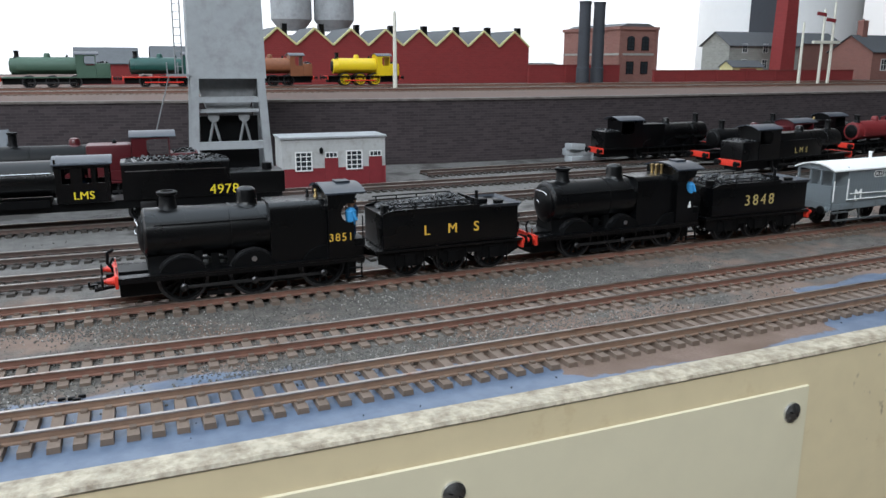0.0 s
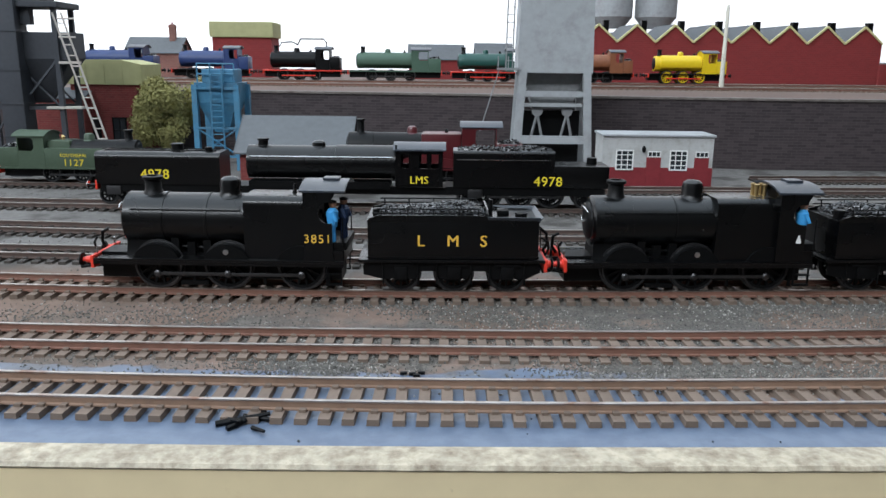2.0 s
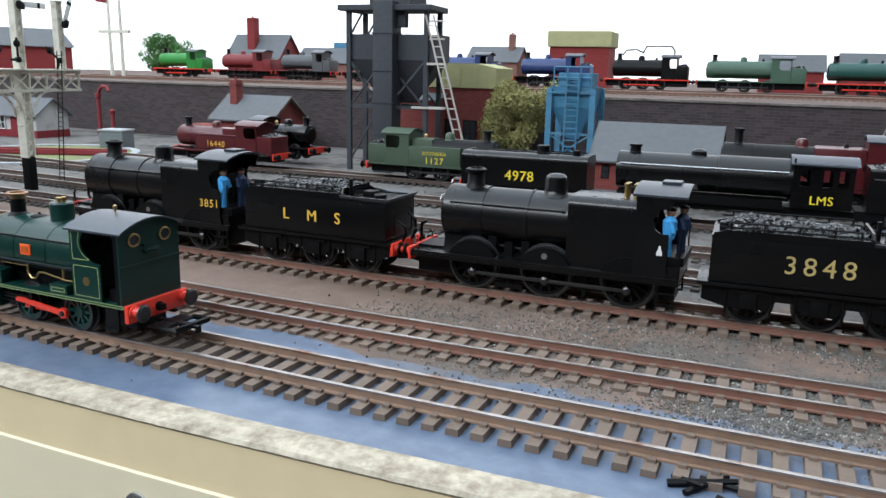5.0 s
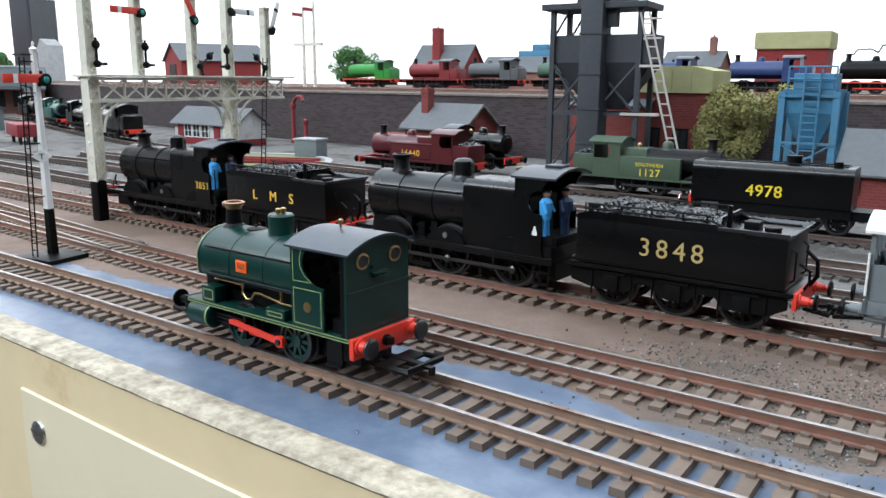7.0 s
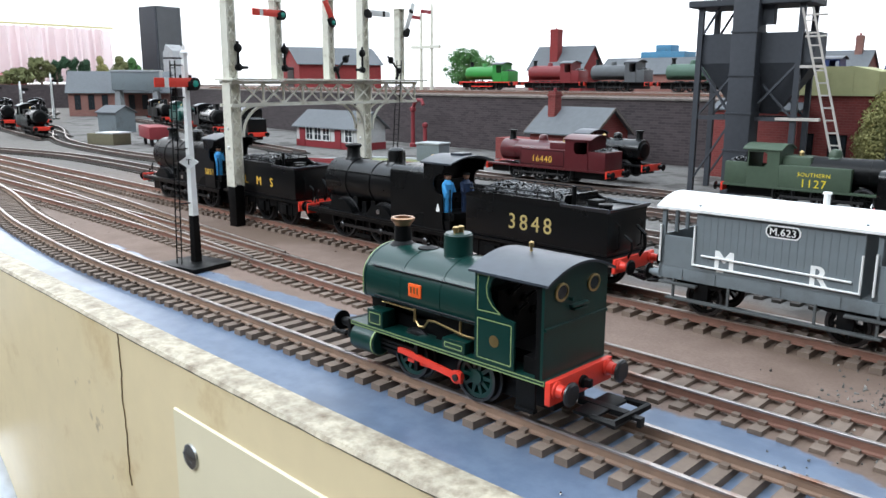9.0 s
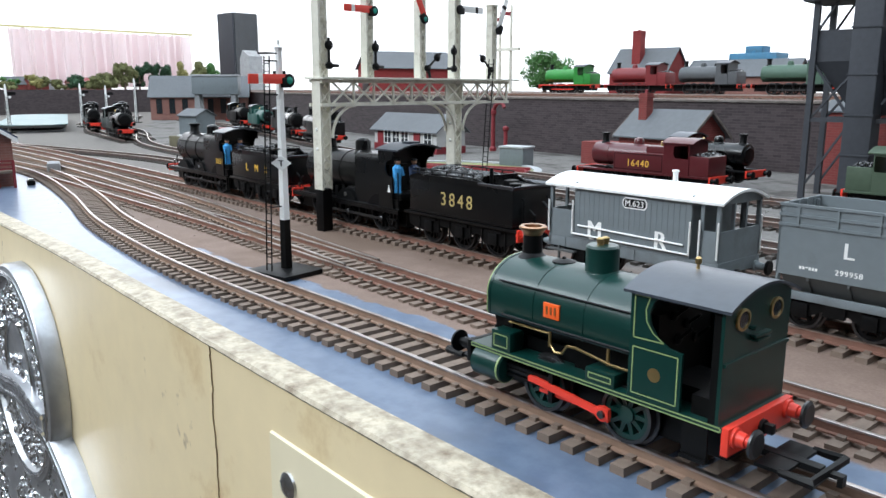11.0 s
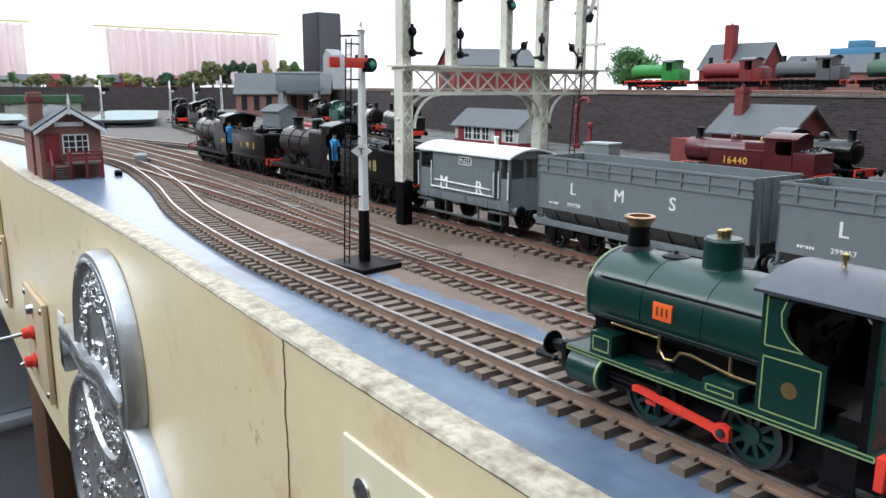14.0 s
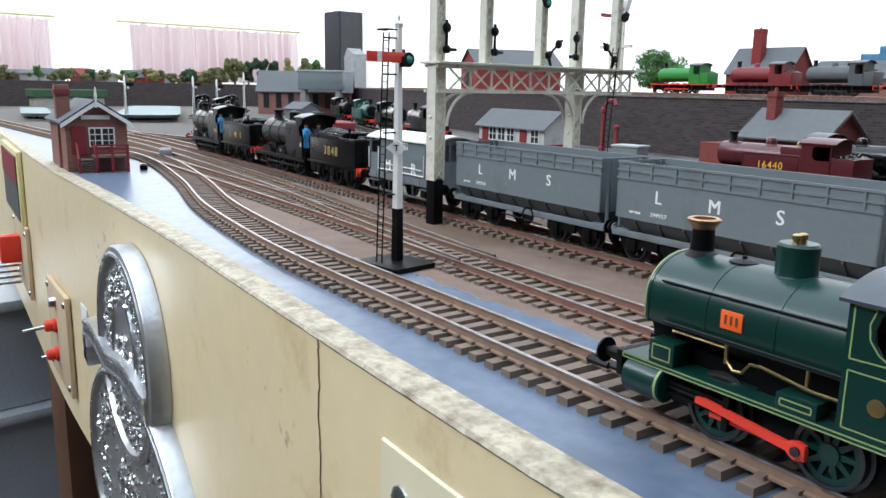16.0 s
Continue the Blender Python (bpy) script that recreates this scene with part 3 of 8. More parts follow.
# the room round the layout
def slab(name, x0, x1, y0, y1, z0, z1, mat, label, category):
    return tagged(part(name, box(B(), x0, x1, y0, y1, z0, z1), mat, scale=1, smooth=False), label, category, kind="structure")


slab("wall_back", -4.6, 3.2, 2.4, 2.5, -0.9, 2.1, WALLWHITE, "plain white painted room wall behind the layout", "wall")
# right and front walls are unseen, darkened so black engine sides reflect little
slab("wall_right", 3.1, 3.2, -2.0, 2.4, -0.9, 2.1, ROOMDARK, "plain unseen room wall, kept dark to cut reflections", "wall")
slab("wall_front", -4.6, 3.2, -2.1, -2.0, -0.9, 2.1, ROOMDARK, "plain unseen room wall, kept dark to cut reflections", "wall")
slab("ceiling", -4.6, 3.2, -2.1, 2.5, 2.1, 2.2, WALLWHITE, "white ceiling", "ceiling")
slab("floor", -4.6, 3.2, -2.1, 2.5, -1.0, -0.9, WOODFLOOR, "dark floor under the layout", "floor")

# ---- tracks ----
rail_1 = track("front_siding_track", LINE_1, label="model track with worn steel rails and grey-brown sleepers", side=RAILTAN, keep=(-1.05, 0.8))
track("second_track", LINE_2, label="model track with rusty rails, sleepers half buried in gravel", keep=(-0.92, 0.8), z0=-0.0008)
rail_3 = track("train_track", LINE_3, label="model track with rusty rails carrying the goods train", keep=(-1.1, 0.8))
track("crossover_track", CROSS, label="curved crossover track with bright rails", z0=0.0002, keep=(-1.0, 0), side=RAILTAN)
for n, pts in enumerate((LINE_4, LINE_5, LINE_6, LINE_7, LINE_8)):
    track("yard_track", pts, label="oily dark yard track with worn rails", pieces=False, z0=-0.0006, side=YARDRAIL, wood=DARKSLEEPER)
UPLINE = [(1.5, 1.13), (0.6, 1.13), (0.0, 1.135), (-0.6, 1.15), (-1.2, 1.20), (-1.8, 1.32)]
track("upper_track", UPLINE, z0=UP - 0.001, label="rusty track along the upper yard", pieces=False)
UPLINE2 = [(1.5, 1.00), (0.6, 0.985), (0.0, 1.01), (-0.6, 1.04), (-1.2, 1.09), (-1.8, 1.22)]
track("upper_track", UPLINE2, z0=UP - 0.001, label="rusty empty track near the top of the wall", pieces=False)


# ---- rolling stock: fronts point to -x, z = 0 on the rail head ----
def wheel_mesh(name, dia, spokes, mat):
    """A spoked casting: hub, spokes and rim in one piece, facing -y."""
    bm = B()
    r, hub, rim = dia / 2 - 0.6, 2.0, dia / 2 - 1.9
    rows = {q: [] for q in ("hub", "rim", "out")}
    for k in range(spokes):
        for sgn in (-1, 1):
            for key, rad, half in (("hub", hub, 0.6), ("rim", rim, 0.42), ("out", r, 0.42)):
                a = 2 * math.pi * k / spokes + sgn * half / rad
                rows[key].append(bm.verts.new((rad * math.cos(a), -0.9, rad * math.sin(a))))
    n = 2 * spokes
    faces = [bm.faces.new(rows["hub"])]
    for k in range(n):
        j = (k + 1) % n
        faces.append(bm.faces.new((rows["rim"][k], rows["out"][k], rows["out"][j], rows["rim"][j])))
        if k % 2 == 0:
            faces.append(bm.faces.new((rows["hub"][k], rows["rim"][k], rows["rim"][j], rows["hub"][j])))
    back = bmesh.ops.extrude_face_region(bm, geom=faces)
    bmesh.ops.translate(bm, vec=(0, 1.7, 0), verts=[v for v in back["geom"] if isinstance(v, bmesh.types.BMVert)])
    boss = bmesh.ops.extrude_discrete_faces(bm, faces=[faces[0]])["faces"][0]
    bmesh.ops.translate(bm, vec=(0, -0.6, 0), verts=boss.verts)
    return mesh_of(bm, name, mat)


def wheelset(th, xs, dia, spokes, mat, half=8.6):
    near = wheel_mesh("wheel", dia, spokes, mat)
    r = dia / 2
    tyre_bm = lathe(B(), (0, -1.45, 0), (0, 1, 0), [(r - 0.8, 0), (r + 0.03, 0), (r + 0.03, 1.9), (r + 0.8, 2.0), (r + 0.8, 2.6), (r - 0.8, 2.6)], 28, True)
    tyre = mesh_of(tyre_bm, "tyre", WHEELSTEEL)
    for x in xs:
        for side in (1, -1):
            w = new("wheel", near)
            w.parent = th
            w.matrix_local = pose(x * MM, -side * half * MM, dia / 2 * MM, 0, 0, 0 if side > 0 else 180)
            t = new("tyre", tyre)
            t.parent = w


def buffers(th, x, out, z=13.5, spread=11.0, mat=DULL, head=STEEL, shank=5.0):
    for y in (-spread, spread):
        b = part("buffer", lathe(B(), (x, y, z), (out, 0, 0), [(2.1, 0), (2.1, 0.6), (1.6, 0.8), (1.4, shank - 1.5), (1.0, shank - 1.4), (1.0, shank)], 14), mat, th)
        part("buffer_head", lathe(B(), (x + out * shank, y, z), (out, 0, 0), [(1.0, -0.3), (2.9, 0.0), (2.9, 0.5), (2.3, 0.9)], 18), head, b)


def coupling(th, x, out):
    bm = B()
    pipe(bm, [(x, -3, 8), (x + out * 8, -6, 8), (x + out * 8, 6, 8), (x, 3, 8)], 0.6, 6)
    box(bm, min(x, x + out * 9), max(x, x + out * 9), -0.8, 0.8, 6.8, 7.8)
    prism(bm, [(x + out * 7, 8), (x + out * 11, 8), (x + out * 11, 10.4), (x + out * 10, 10.4), (x + out * 10, 9), (x + out * 7, 9)], -0.7, 0.7, "y")
    part("coupling", bm, DULL, th, "black tension-lock coupling hook")


def heap(name, th, x0, x1, half, z0, high, mat, label, seed=1, size=1.2, count=420):
    """A heap of crushed coal: a humped bed set with many broken lumps."""
    rng = random.Random(seed)
    bm = B()
    nx, ny = 36, 14

    def top(u, v):
        e = max(0.0, 1 - (2 * u - 1) ** 4) * max(0.0, 1 - (2 * v - 1) ** 2 * 0.8)
        return z0 + high * e * (0.75 + 0.25 * math.sin(5 * u + seed)) + 0.5 * noise.noise(Vector((u * 9, v * 5, seed)))
    g = [[bm.verts.new((x0 + (x1 - x0) * i / nx, -half + 2 * half * j / ny, top(i / nx, j / ny) if 0 < i < nx and 0 < j < ny else z0)) for j in range(ny + 1)] for i in range(nx + 1)]
    for i in range(nx):
        for j in range(ny):
            bm.faces.new((g[i][j], g[i + 1][j], g[i + 1][j + 1], g[i][j + 1]))
    for _ in range(count):
        u, v = rng.uniform(0.02, 0.98), rng.uniform(0.03, 0.97)
        s = size * rng.uniform(0.4, 1.0)
        m = Matrix.Translation((x0 + (x1 - x0) * u, -half + 2 * half * v, top(u, v) + 0.15 * s)) @ Euler([rng.uniform(0, 6) for _ in range(3)]).to_matrix().to_4x4()
        vs = [bm.verts.new(m @ Vector((a * s * rng.uniform(0.3, 0.7), b * s * rng.uniform(0.3, 0.7), c * s * rng.uniform(0.3, 0.7)))) for a in (-1, 1) for b in (-1, 1) for c in (-1, 1)]
        for q in ((0, 1, 3, 2), (4, 6, 7, 5), (0, 4, 5, 1), (2, 3, 7, 6), (0, 2, 6, 4), (1, 5, 7, 3)):
            bm.faces.new([vs[i] for i in q])
    ob = part(name, bm, mat, th, label, smooth=False)
    ob["kind"] = "stuff"
    return ob


def crewman(x, y, z, coat, lean=0.0, turn=0.0):
    """A small painted figure standing in a cab: one plain mesh."""
    bm = B()
    for s in (-1, 1):
        rod(bm, (0, s * 1.4, 0), (0.3, s * 1.2, 9), 1.35, 8, 1.5)
        rod(bm, (0, s * 3.0, 17.5), (-2.2, s * 3.4, 12), 1.1, 8, 0.9)
    lathe(bm, (0.2, 0, 8.5), (0, 0, 1), [(2.4, 0), (2.9, 4), (3.2, 8.5), (2.0, 10.3), (1.1, 11)], 12)
    lathe(bm, (0, 0, 19.2), (0, 0, 1), [(1.0, 0), (1.9, 1.2), (2.0, 2.8), (2.4, 3.1), (2.1, 3.9), (0.7, 4.5)], 12)
    bmesh.ops.scale(bm, vec=(0.84, 0.78, 0.76), verts=bm.verts)
    return bm, pose(x * MM, y * MM, z * MM, 0, lean, turn)


def crew(vehicle, x, y, z, coat, label, turn=0.0, lean=0.0):
    bm, m = crewman(x, y, z, coat, lean, turn)
    ob = part("crew_figure", bm, coat, vehicle, label)
    ob.data.materials.append(SKIN)
    ob.data.materials.append(DULL)
    for f in ob.data.polygons:
        f.material_index = 0 if f.center.z < 0.0146 else 1 if f.center.z < 0.0168 else 2
    ob.matrix_local = m
    return ob


def goods_engine(number_on_cab, safety_brass):
    """Black six-coupled goods engine; x = 0 at the smokebox front."""
    th = thing("steam_locomotive", "satin black six-coupled model goods locomotive with red buffer beam", "locomotive", "train vehicles")
    r, cz = 11.2, 29.5
    boiler = part("boiler", lathe(B(), (0, 0, cz), (1, 0, 0), [(r - 2.2, -0.5), (r - 0.5, 0.1), (r + 0.15, 0.8), (r + 0.15, 17), (r - 0.15, 17.2), (r - 0.15, 35.6), (r + 0.05, 35.7), (r + 0.05, 36.5), (r - 0.15, 36.6), (r - 0.1, 56)], 40), BLACK, th)
    part("smokebox_door", lathe(B(), (-0.4, 0, cz), (-1, 0, 0), [(8.4, 0), (8.2, 0.5), (6.5, 1.4), (3.5, 2.0), (0.6, 2.2)], 28), DULL, boiler)
    hb = B()
    rod(hb, (-3.4, 0, cz), (-2.2, 0, cz), 0.5)
    rod(hb, (-3.2, 0, cz), (-3.2, 2.2, cz + 1.6), 0.25)
    pipe(hb, [(-2.2, -6.5, cz + 5.0), (-2.9, -3, cz + 6.4), (-2.9, 3, cz + 6.4), (-2.2, 6.5, cz + 5.0)], 0.3)
    part("door_handle", hb, STEEL, boiler)
    part("chimney", lathe(B(), (11, 0, cz + r - 1.8), (0, 0, 1), [(5.4, 0), (4.6, 1.2), (3.6, 2.6), (3.35, 6.8), (3.5, 7.0), (4.3, 7.6), (4.35, 8.6), (3.6, 9.0), (2.7, 9.0), (2.6, 5)], 28), DULL, th)
    part("dome", lathe(B(), (45, 0, cz + r - 1.8), (0, 0, 1), [(6.2, 0), (5.0, 1.4), (4.5, 2.8), (4.5, 6.3), (4.1, 7.8), (2.9, 8.8), (0.6, 9.2)], 28), BLACK, th)
    # square-shouldered firebox
    half = 11.3
    top = cz + r + 0.4
    out = [(-half, 13.5), (half, 13.5), (half, top - 4)] + arc(half - 4, top - 4, 4, 10, 85, 6) + arc(-half + 4, top - 4, 4, 95, 170, 6) + [(-half, top - 4)]
    fire = part("firebox", prism(B(), out, 53, 79, "x"), BLACK, th)
    for x in (62, 72.5):
        part("washout_plug", lathe(B(), (x, -7.6, top - 0.9), (0, -0.5, 1), [(1.6, 0), (1.5, 0.5), (0.8, 0.7)], 12), DULL, fire)
    bands = B()
    for x in (17, 36, 53):
        lathe(bands, (x, 0, cz), (1, 0, 0), [(r - 0.2, 0), (r + 0.22, 0), (r + 0.22, 0.7), (r - 0.2, 0.7)], 40)
    part("boiler_band", bands, BLACK, boiler)
    if safety_brass:
        for x, y in ((73, -1.8), (73, 1.8), (76.6, -1.8), (76.6, 1.8)):
            part("safety_valve", lathe(B(), (x, y, top - 1), (0, 0, 1), [(1.2, 0), (0.9, 1), (0.9, 5.2), (1.15, 5.4), (1.1, 6.2), (0.4, 6.4)], 12), BRASS, fire, "polished brass safety valve")
    else:
        for x, y in ((73, 0), (77, 0)):
            part("safety_valve", lathe(B(), (x, y, top - 1), (0, 0, 1), [(1.3, 0), (1.0, 1.4), (0.5, 3), (0.8, 3.6), (0.4, 5)], 12), BRASS if x > 75 else DULL, fire)
    # running plate, splashers, frames
    plate = part("running_plate", box(B(), -12, 96, -14.2, 14.2, 13.0, 14.0, 0.2), BLACK, th)
    val = B()
    for s in (-1, 1):
        box(val, -12, 96, s * 13.9 - 0.3, s * 13.9 + 0.3, 11.4, 13.0)
    part("valance", val, BLACK, plate)
    part("frame", box(B(), -11.5, 94, -6.6, 6.6, 3.8, 15), DULL, th)
    sad = B()
    prism(sad, [(-8.5, 14), (8.5, 14), (7, 19), (7.5, 24), (-7.5, 24), (-7, 19)], 0.5, 16.5, "x")
    part("smokebox_saddle", sad, DULL, th)
    axles = (14.5, 45, 77)
    for x in axles:
        sp = B()
        prism(sp, [(x + a, z) for a, z in arc(0, 9.2, 11.0, 26, 154, 14)], -12.6, -6.6, "y")
        prism(sp, [(x + a, z) for a, z in arc(0, 9.2, 11.0, 26, 154, 14)], 6.6, 12.6, "y")
        part("splasher", sp, DULL, plate)
    rng_gear = B()
    for s in (-1, 1):
        for x in (20, 27, 34):
            box(rng_gear, x, x + 3.4, s * 6.0 - 2, s * 6.0 + 2, 14, 20 + (x % 3))
        rod(rng_gear, (18, s * 4.6, 18), (43, s * 4.6, 16.5), 0.8)
        rod(rng_gear, (24, s * 3.2, 21), (38, s * 3.2, 18), 1.0)
    part("valve_gear", rng_gear, DULL, th)
    part("maker_plate", lathe(B(), (45, -12.6, 17.0), (0, -1, 0), [(1.2, 0), (1.2, 0.3), (0.9, 0.35)], 18), STEEL, plate, "small oval works plate")
    wheelset(th, axles, 20.6, 14, DULL)
    for s in (-1, 1):
        rodbm = B()
        box(rodbm, axles[0] - 1.5, axles[2] + 1.5, s * 10.9 - 0.35, s * 10.9 + 0.35, 6.0, 7.5, 0.15)
        for x in axles:
            lathe(rodbm, (x, s * 10.4, 6.75), (0, s, 0), [(1.7, 0), (1.7, 1.0), (0.9, 1.5)], 12)
        part("coupling_rod", rodbm, WHEELSTEEL, th)
    for s in (-1, 1):
        for x in (29, 60, 88):
            part("brake_hanger", box(B(), x, x + 1.2, s * 9 - 0.5, s * 9 + 0.5, 2.0, 12), DULL, th, smooth=False)
        part("brake_pull", box(B(), 24, 36, s * 9.2 - 1, s * 9.2 + 1, 1.6, 3.4), DULL, th, smooth=False)
    # cab
    cab = B()
    for s in (-1, 1):
        y0, y1 = sorted((s * 13.2, s * 13.9))
        side = [(79, 14), (92, 14), (91.2, 17), (91.2, 29.4)] + arc(89.8, 34.9, 4.6, 285, 75, 12) + [(91.2, 40.8), (93.5, 44.6), (79, 44.6)]
        prism(cab, side, y0, y1, "y")
    front = [(-13.5, 14), (13.5, 14), (13.5, 44.5)] + [(y, 44.5 + 2.4 * (1 - (y / 13.5) ** 2)) for y in (10, 6, 2, -2, -6, -10)] + [(-13.5, 44.5)]
    prism(cab, front, 79, 79.8, "x")
    box(cab, 79.8, 96, -13, 13, 13.5, 18.6)
    c = part("cab", cab, BLACK, th)
    roof = B()
    prof = [(y, 44.5 + 2.9 * (1 - (y / 14.6) ** 2)) for y in [14.6 - 1.46 * k for k in range(21)]]
    prism(roof, prof + [(y, z - 0.8) for y, z in prof[::-1]], 77.6, 97.0, "x")
    part("cab_roof", roof, SHEENBLACK, c, "satin black curved cab roof, sheen put into its colour")
    vent = B()
    box(vent, 86, 93, -3.5, 3.5, 47.0, 48.3, 0.3)
    part("roof_vent", vent, SHEENBLACK, c)
    back = B()
    box(back, 80, 84, -10.5, 10.5, 14.5, 36)
    for y, z in ((-5, 30), (5, 30), (0, 33), (-3, 26), (3, 26)):
        rod(back, (84, y, z), (85, y, z), 1.0)
    part("backhead", back, DULL, c)
    for s in (-1, 1):
        hr = B()
        rod(hr, (95.6, s * 13.4, 15), (95.6, s * 13.4, 33), 0.3)
        rod(hr, (4, s * 10.6, cz + 5.4), (52, s * 10.6, cz + 5.4), 0.28)
        for x in (5, 20, 35, 51):
            rod(hr, (x, s * 9.4, cz + 5.4), (x, s * 10.7, cz + 5.4), 0.4)
        part("handrail", hr, DULL, th)
    # front end
    beam = part("buffer_beam", box(B(), -13.2, -11.8, -14, 14, 9.6, 15.0, 0.2), RED, th, "red front buffer beam")
    buffers(th, -13.2, -1, z=12.6, mat=RED, head=DULL, shank=4.6)
    hk = B()
    pipe(hk, [(-13.5, 4, 14), (-15.5, 4, 17), (-15.2, 4, 21.5), (-12.5, 4, 23)], 0.7)
    box(hk, -16.5, -13.2, -0.7, 0.7, 11.5, 13.2)
    pipe(hk, [(-13.5, -6, 15), (-14.5, -6, 19), (-13, -6, 21.5)], 0.5)
    part("vacuum_hose", hk, DULL, th)
    lamps = B()
    for y in (-9, 9):
        box(lamps, -12.6, -12.0, y - 0.5, y + 0.5, 15, 18)
    part("lamp_iron", lamps, STEEL, beam)
    coupling(th, -13, -1)
    for s in (-1, 1):
        st = B()
        box(st, 88, 95, s * 13.4 - 0.9, s * 13.4 + 0.9, 3.4, 4.2)
        box(st, 88, 88.7, s * 13.2 - 0.4, s * 13.2 + 0.4, 3.4, 13)
        box(st, 94.4, 95, s * 13.2 - 0.4, s * 13.2 + 0.4, 3.4, 13)
        box(st, 88, 95, s * 13.4 - 0.9, s * 13.4 + 0.9, 8, 8.6)
        part("cab_step", st, DULL, th)
    if number_on_cab:
        letters("cab_number", number_on_cab, 3.7, GOLD, c, 84.9, -13.95, 23.8, 1.16)
    else:
        cr = B()
        prism(cr, [(87.4, 22.4), (89.4, 22.4), (89.5, 23.5), (89.0, 24.6), (88.7, 26.0), (88.1, 26.0), (87.8, 24.6), (87.3, 23.5)], -14.05, -13.9, "y")
        part("crest", cr, WHITE, c, "small pale crest transfer")
    part("crew_step", box(B(), 86, 97, -12.4, 12.4, 18.6, 22.0, 0.3), DULL, c)
    crew(th, 91.0, -10.2, 22.0, BLUEOVERALL, "model driver figure in bright blue overalls", 180)
    crew(th, 94.6, -2.0, 22.0, NAVY, "model fireman figure in navy overalls", 160)
    return th


def tender(word, wide_gap, mat, high, seed):
    """Black six-wheeled tender; x = 0 at the front of its body."""
    th = thing("tender", "satin black six-wheeled tender heaped with coal", "tender", "train vehicles")
    body = part("body", box(B(), 0, 73, -13.6, 13.6, 15.2, 31.9, 0.5), BLACK, th)
    bd = B()
    for z in (15.6, 31.4):
        box(bd, -0.2, 73.2, -13.85, 13.85, z, z + 0.7)
    part("beading", bd, BLACK, body)
    part("footplate", box(B(), -4, 76, -14.2, 14.2, 13.6, 15.0, 0.2), BLACK, th)
    fr = B()
    for s in (-1, 1):
        y0, y1 = sorted((s * 11.4, s * 12.2))
        outl = [(-2, 13.6), (-2, 8), (6, 6), (20, 6), (23, 9.5), (29, 9.5), (32, 6), (42, 6), (45, 9.5), (51, 9.5), (54, 6), (68, 6), (74, 9), (74, 13.6)]
        prism(fr, outl, y0, y1, "y")
        for x in (14, 37, 60):
            box(fr, x - 2.8, x + 2.8, s * 12.4 - 0.9, s * 12.4 + 0.9, 6, 11.5, 0.3)
            box(fr, x - 5.5, x + 5.5, s * 12.6 - 0.5, s * 12.6 + 0.5, 11.6, 12.8)
            for k in (-7.5, 7.5):
                rod(fr, (x + k, s * 12.4, 12.5), (x + k, s * 12.4, 3.5), 0.4, 6)
    part("frame", fr, DULL, th)
    wheelset(th, (14, 37, 60), 16.4, 12, DULL)
    # coal space with raves and rails
    rv = B()
    for s in (-1, 1):
        y0, y1 = sorted((s * 13.2, s * 13.9))
        prism(rv, [(0.5, 31.9), (60, 31.9), (60, 32.6), (50, 34.2), (5, 34.2), (0.5, 32.9)], y0, y1, "y")
    prism(rv, [(-13, 31.9), (13, 31.9), (11, 36.4), (-11, 36.4)], 50.5, 51.3, "x")
    part("coal_rave", rv, BLACK, body)
    for s in (-1, 1):
        rl = B()
        for z in (35.0, 36.8):
            pipe(rl, [(2, s * 13.1, z), (49, s * 13.1, z), (56, s * 12.6, z - 2.6), (71, s * 12.6, z - 2.6)] if z < 36 else [(4, s * 13.1, z), (47, s * 13.1, z)], 0.35, 6)
        for x in (6, 17, 28, 39, 47):
            rod(rl, (x, s * 13.1, 33.7), (x, s * 13.1, 37.0), 0.35, 6)
        part("coal_rail", rl, DULL, body)
    heap("coal", th, 3, 51, 12.2, 32.0, 6.6, COAL, "heap of crushed shiny black coal", seed, 1.35 if seed == 3 else 1.7, 2600)
    dk = B()
    for s in (-1, 1):
        prism(dk, [(s * 13.6, 31.9), (s * 14.6, 33.6), (s * 14.2, 33.7), (s * 13.0, 31.9)], 51, 73.4, "x")
    prism(dk, [(73.0, 31.9), (74.6, 33.6), (74.3, 33.8), (72.4, 31.9)], -14.4, 14.4, "y")
    part("deck_flare", dk, SHEENBLACK, body)
    tk = B()
    box(tk, 56, 61, -3, 3, 31.8, 34.6, 0.6)
    lathe(tk, (66, -5, 31.8), (0, 0, 1), [(2.6, 0), (2.6, 1.6), (2.9, 1.7), (2.8, 2.2), (0.5, 2.6)], 16)
    rod(tk, (52.5, -7, 31.5), (52.5, -7, 40.0), 0.9)
    box(tk, 2, 5, -9, -4, 31.9, 35.9, 0.4)
    part("tank_filler", tk, DULL, body)
    if " " in word:
        for ch, x in zip(word.split(), (22.6, 36.3, 49.4)):
            letters("tender_letter", ch, high, mat, body, x, -13.66, 23.3, 1, 0.13)
    else:
        letters("tender_number", word, high, mat, body, 35.6, -13.66, 23.7, 1.34, 0.02)
    beam = part("buffer_beam", box(B(), 75.6, 77, -14, 14, 9.6, 15, 0.2), RED, th, "red rear buffer beam")
    buffers(th, 77, 1, z=12.6, mat=RED, head=DULL, shank=4.6)
    hk = B()
    pipe(hk, [(76.5, 3.5, 14), (79, 3.5, 18), (78.6, 3.5, 23), (75.0, 3.5, 26)], 0.7)
    pipe(hk, [(76.5, -5, 14), (78.4, -5, 17.5), (78.2, -5, 21), (75.0, -5, 23)], 0.5)
    for y in (-8, 8):
        pipe(hk, [(73, y, 17), (74.4, y, 18), (74.4, y, 27), (73, y, 28)], 0.3)
    part("vacuum_hose", hk, DULL, th)
    coupling(th, 77, 1)
    return th


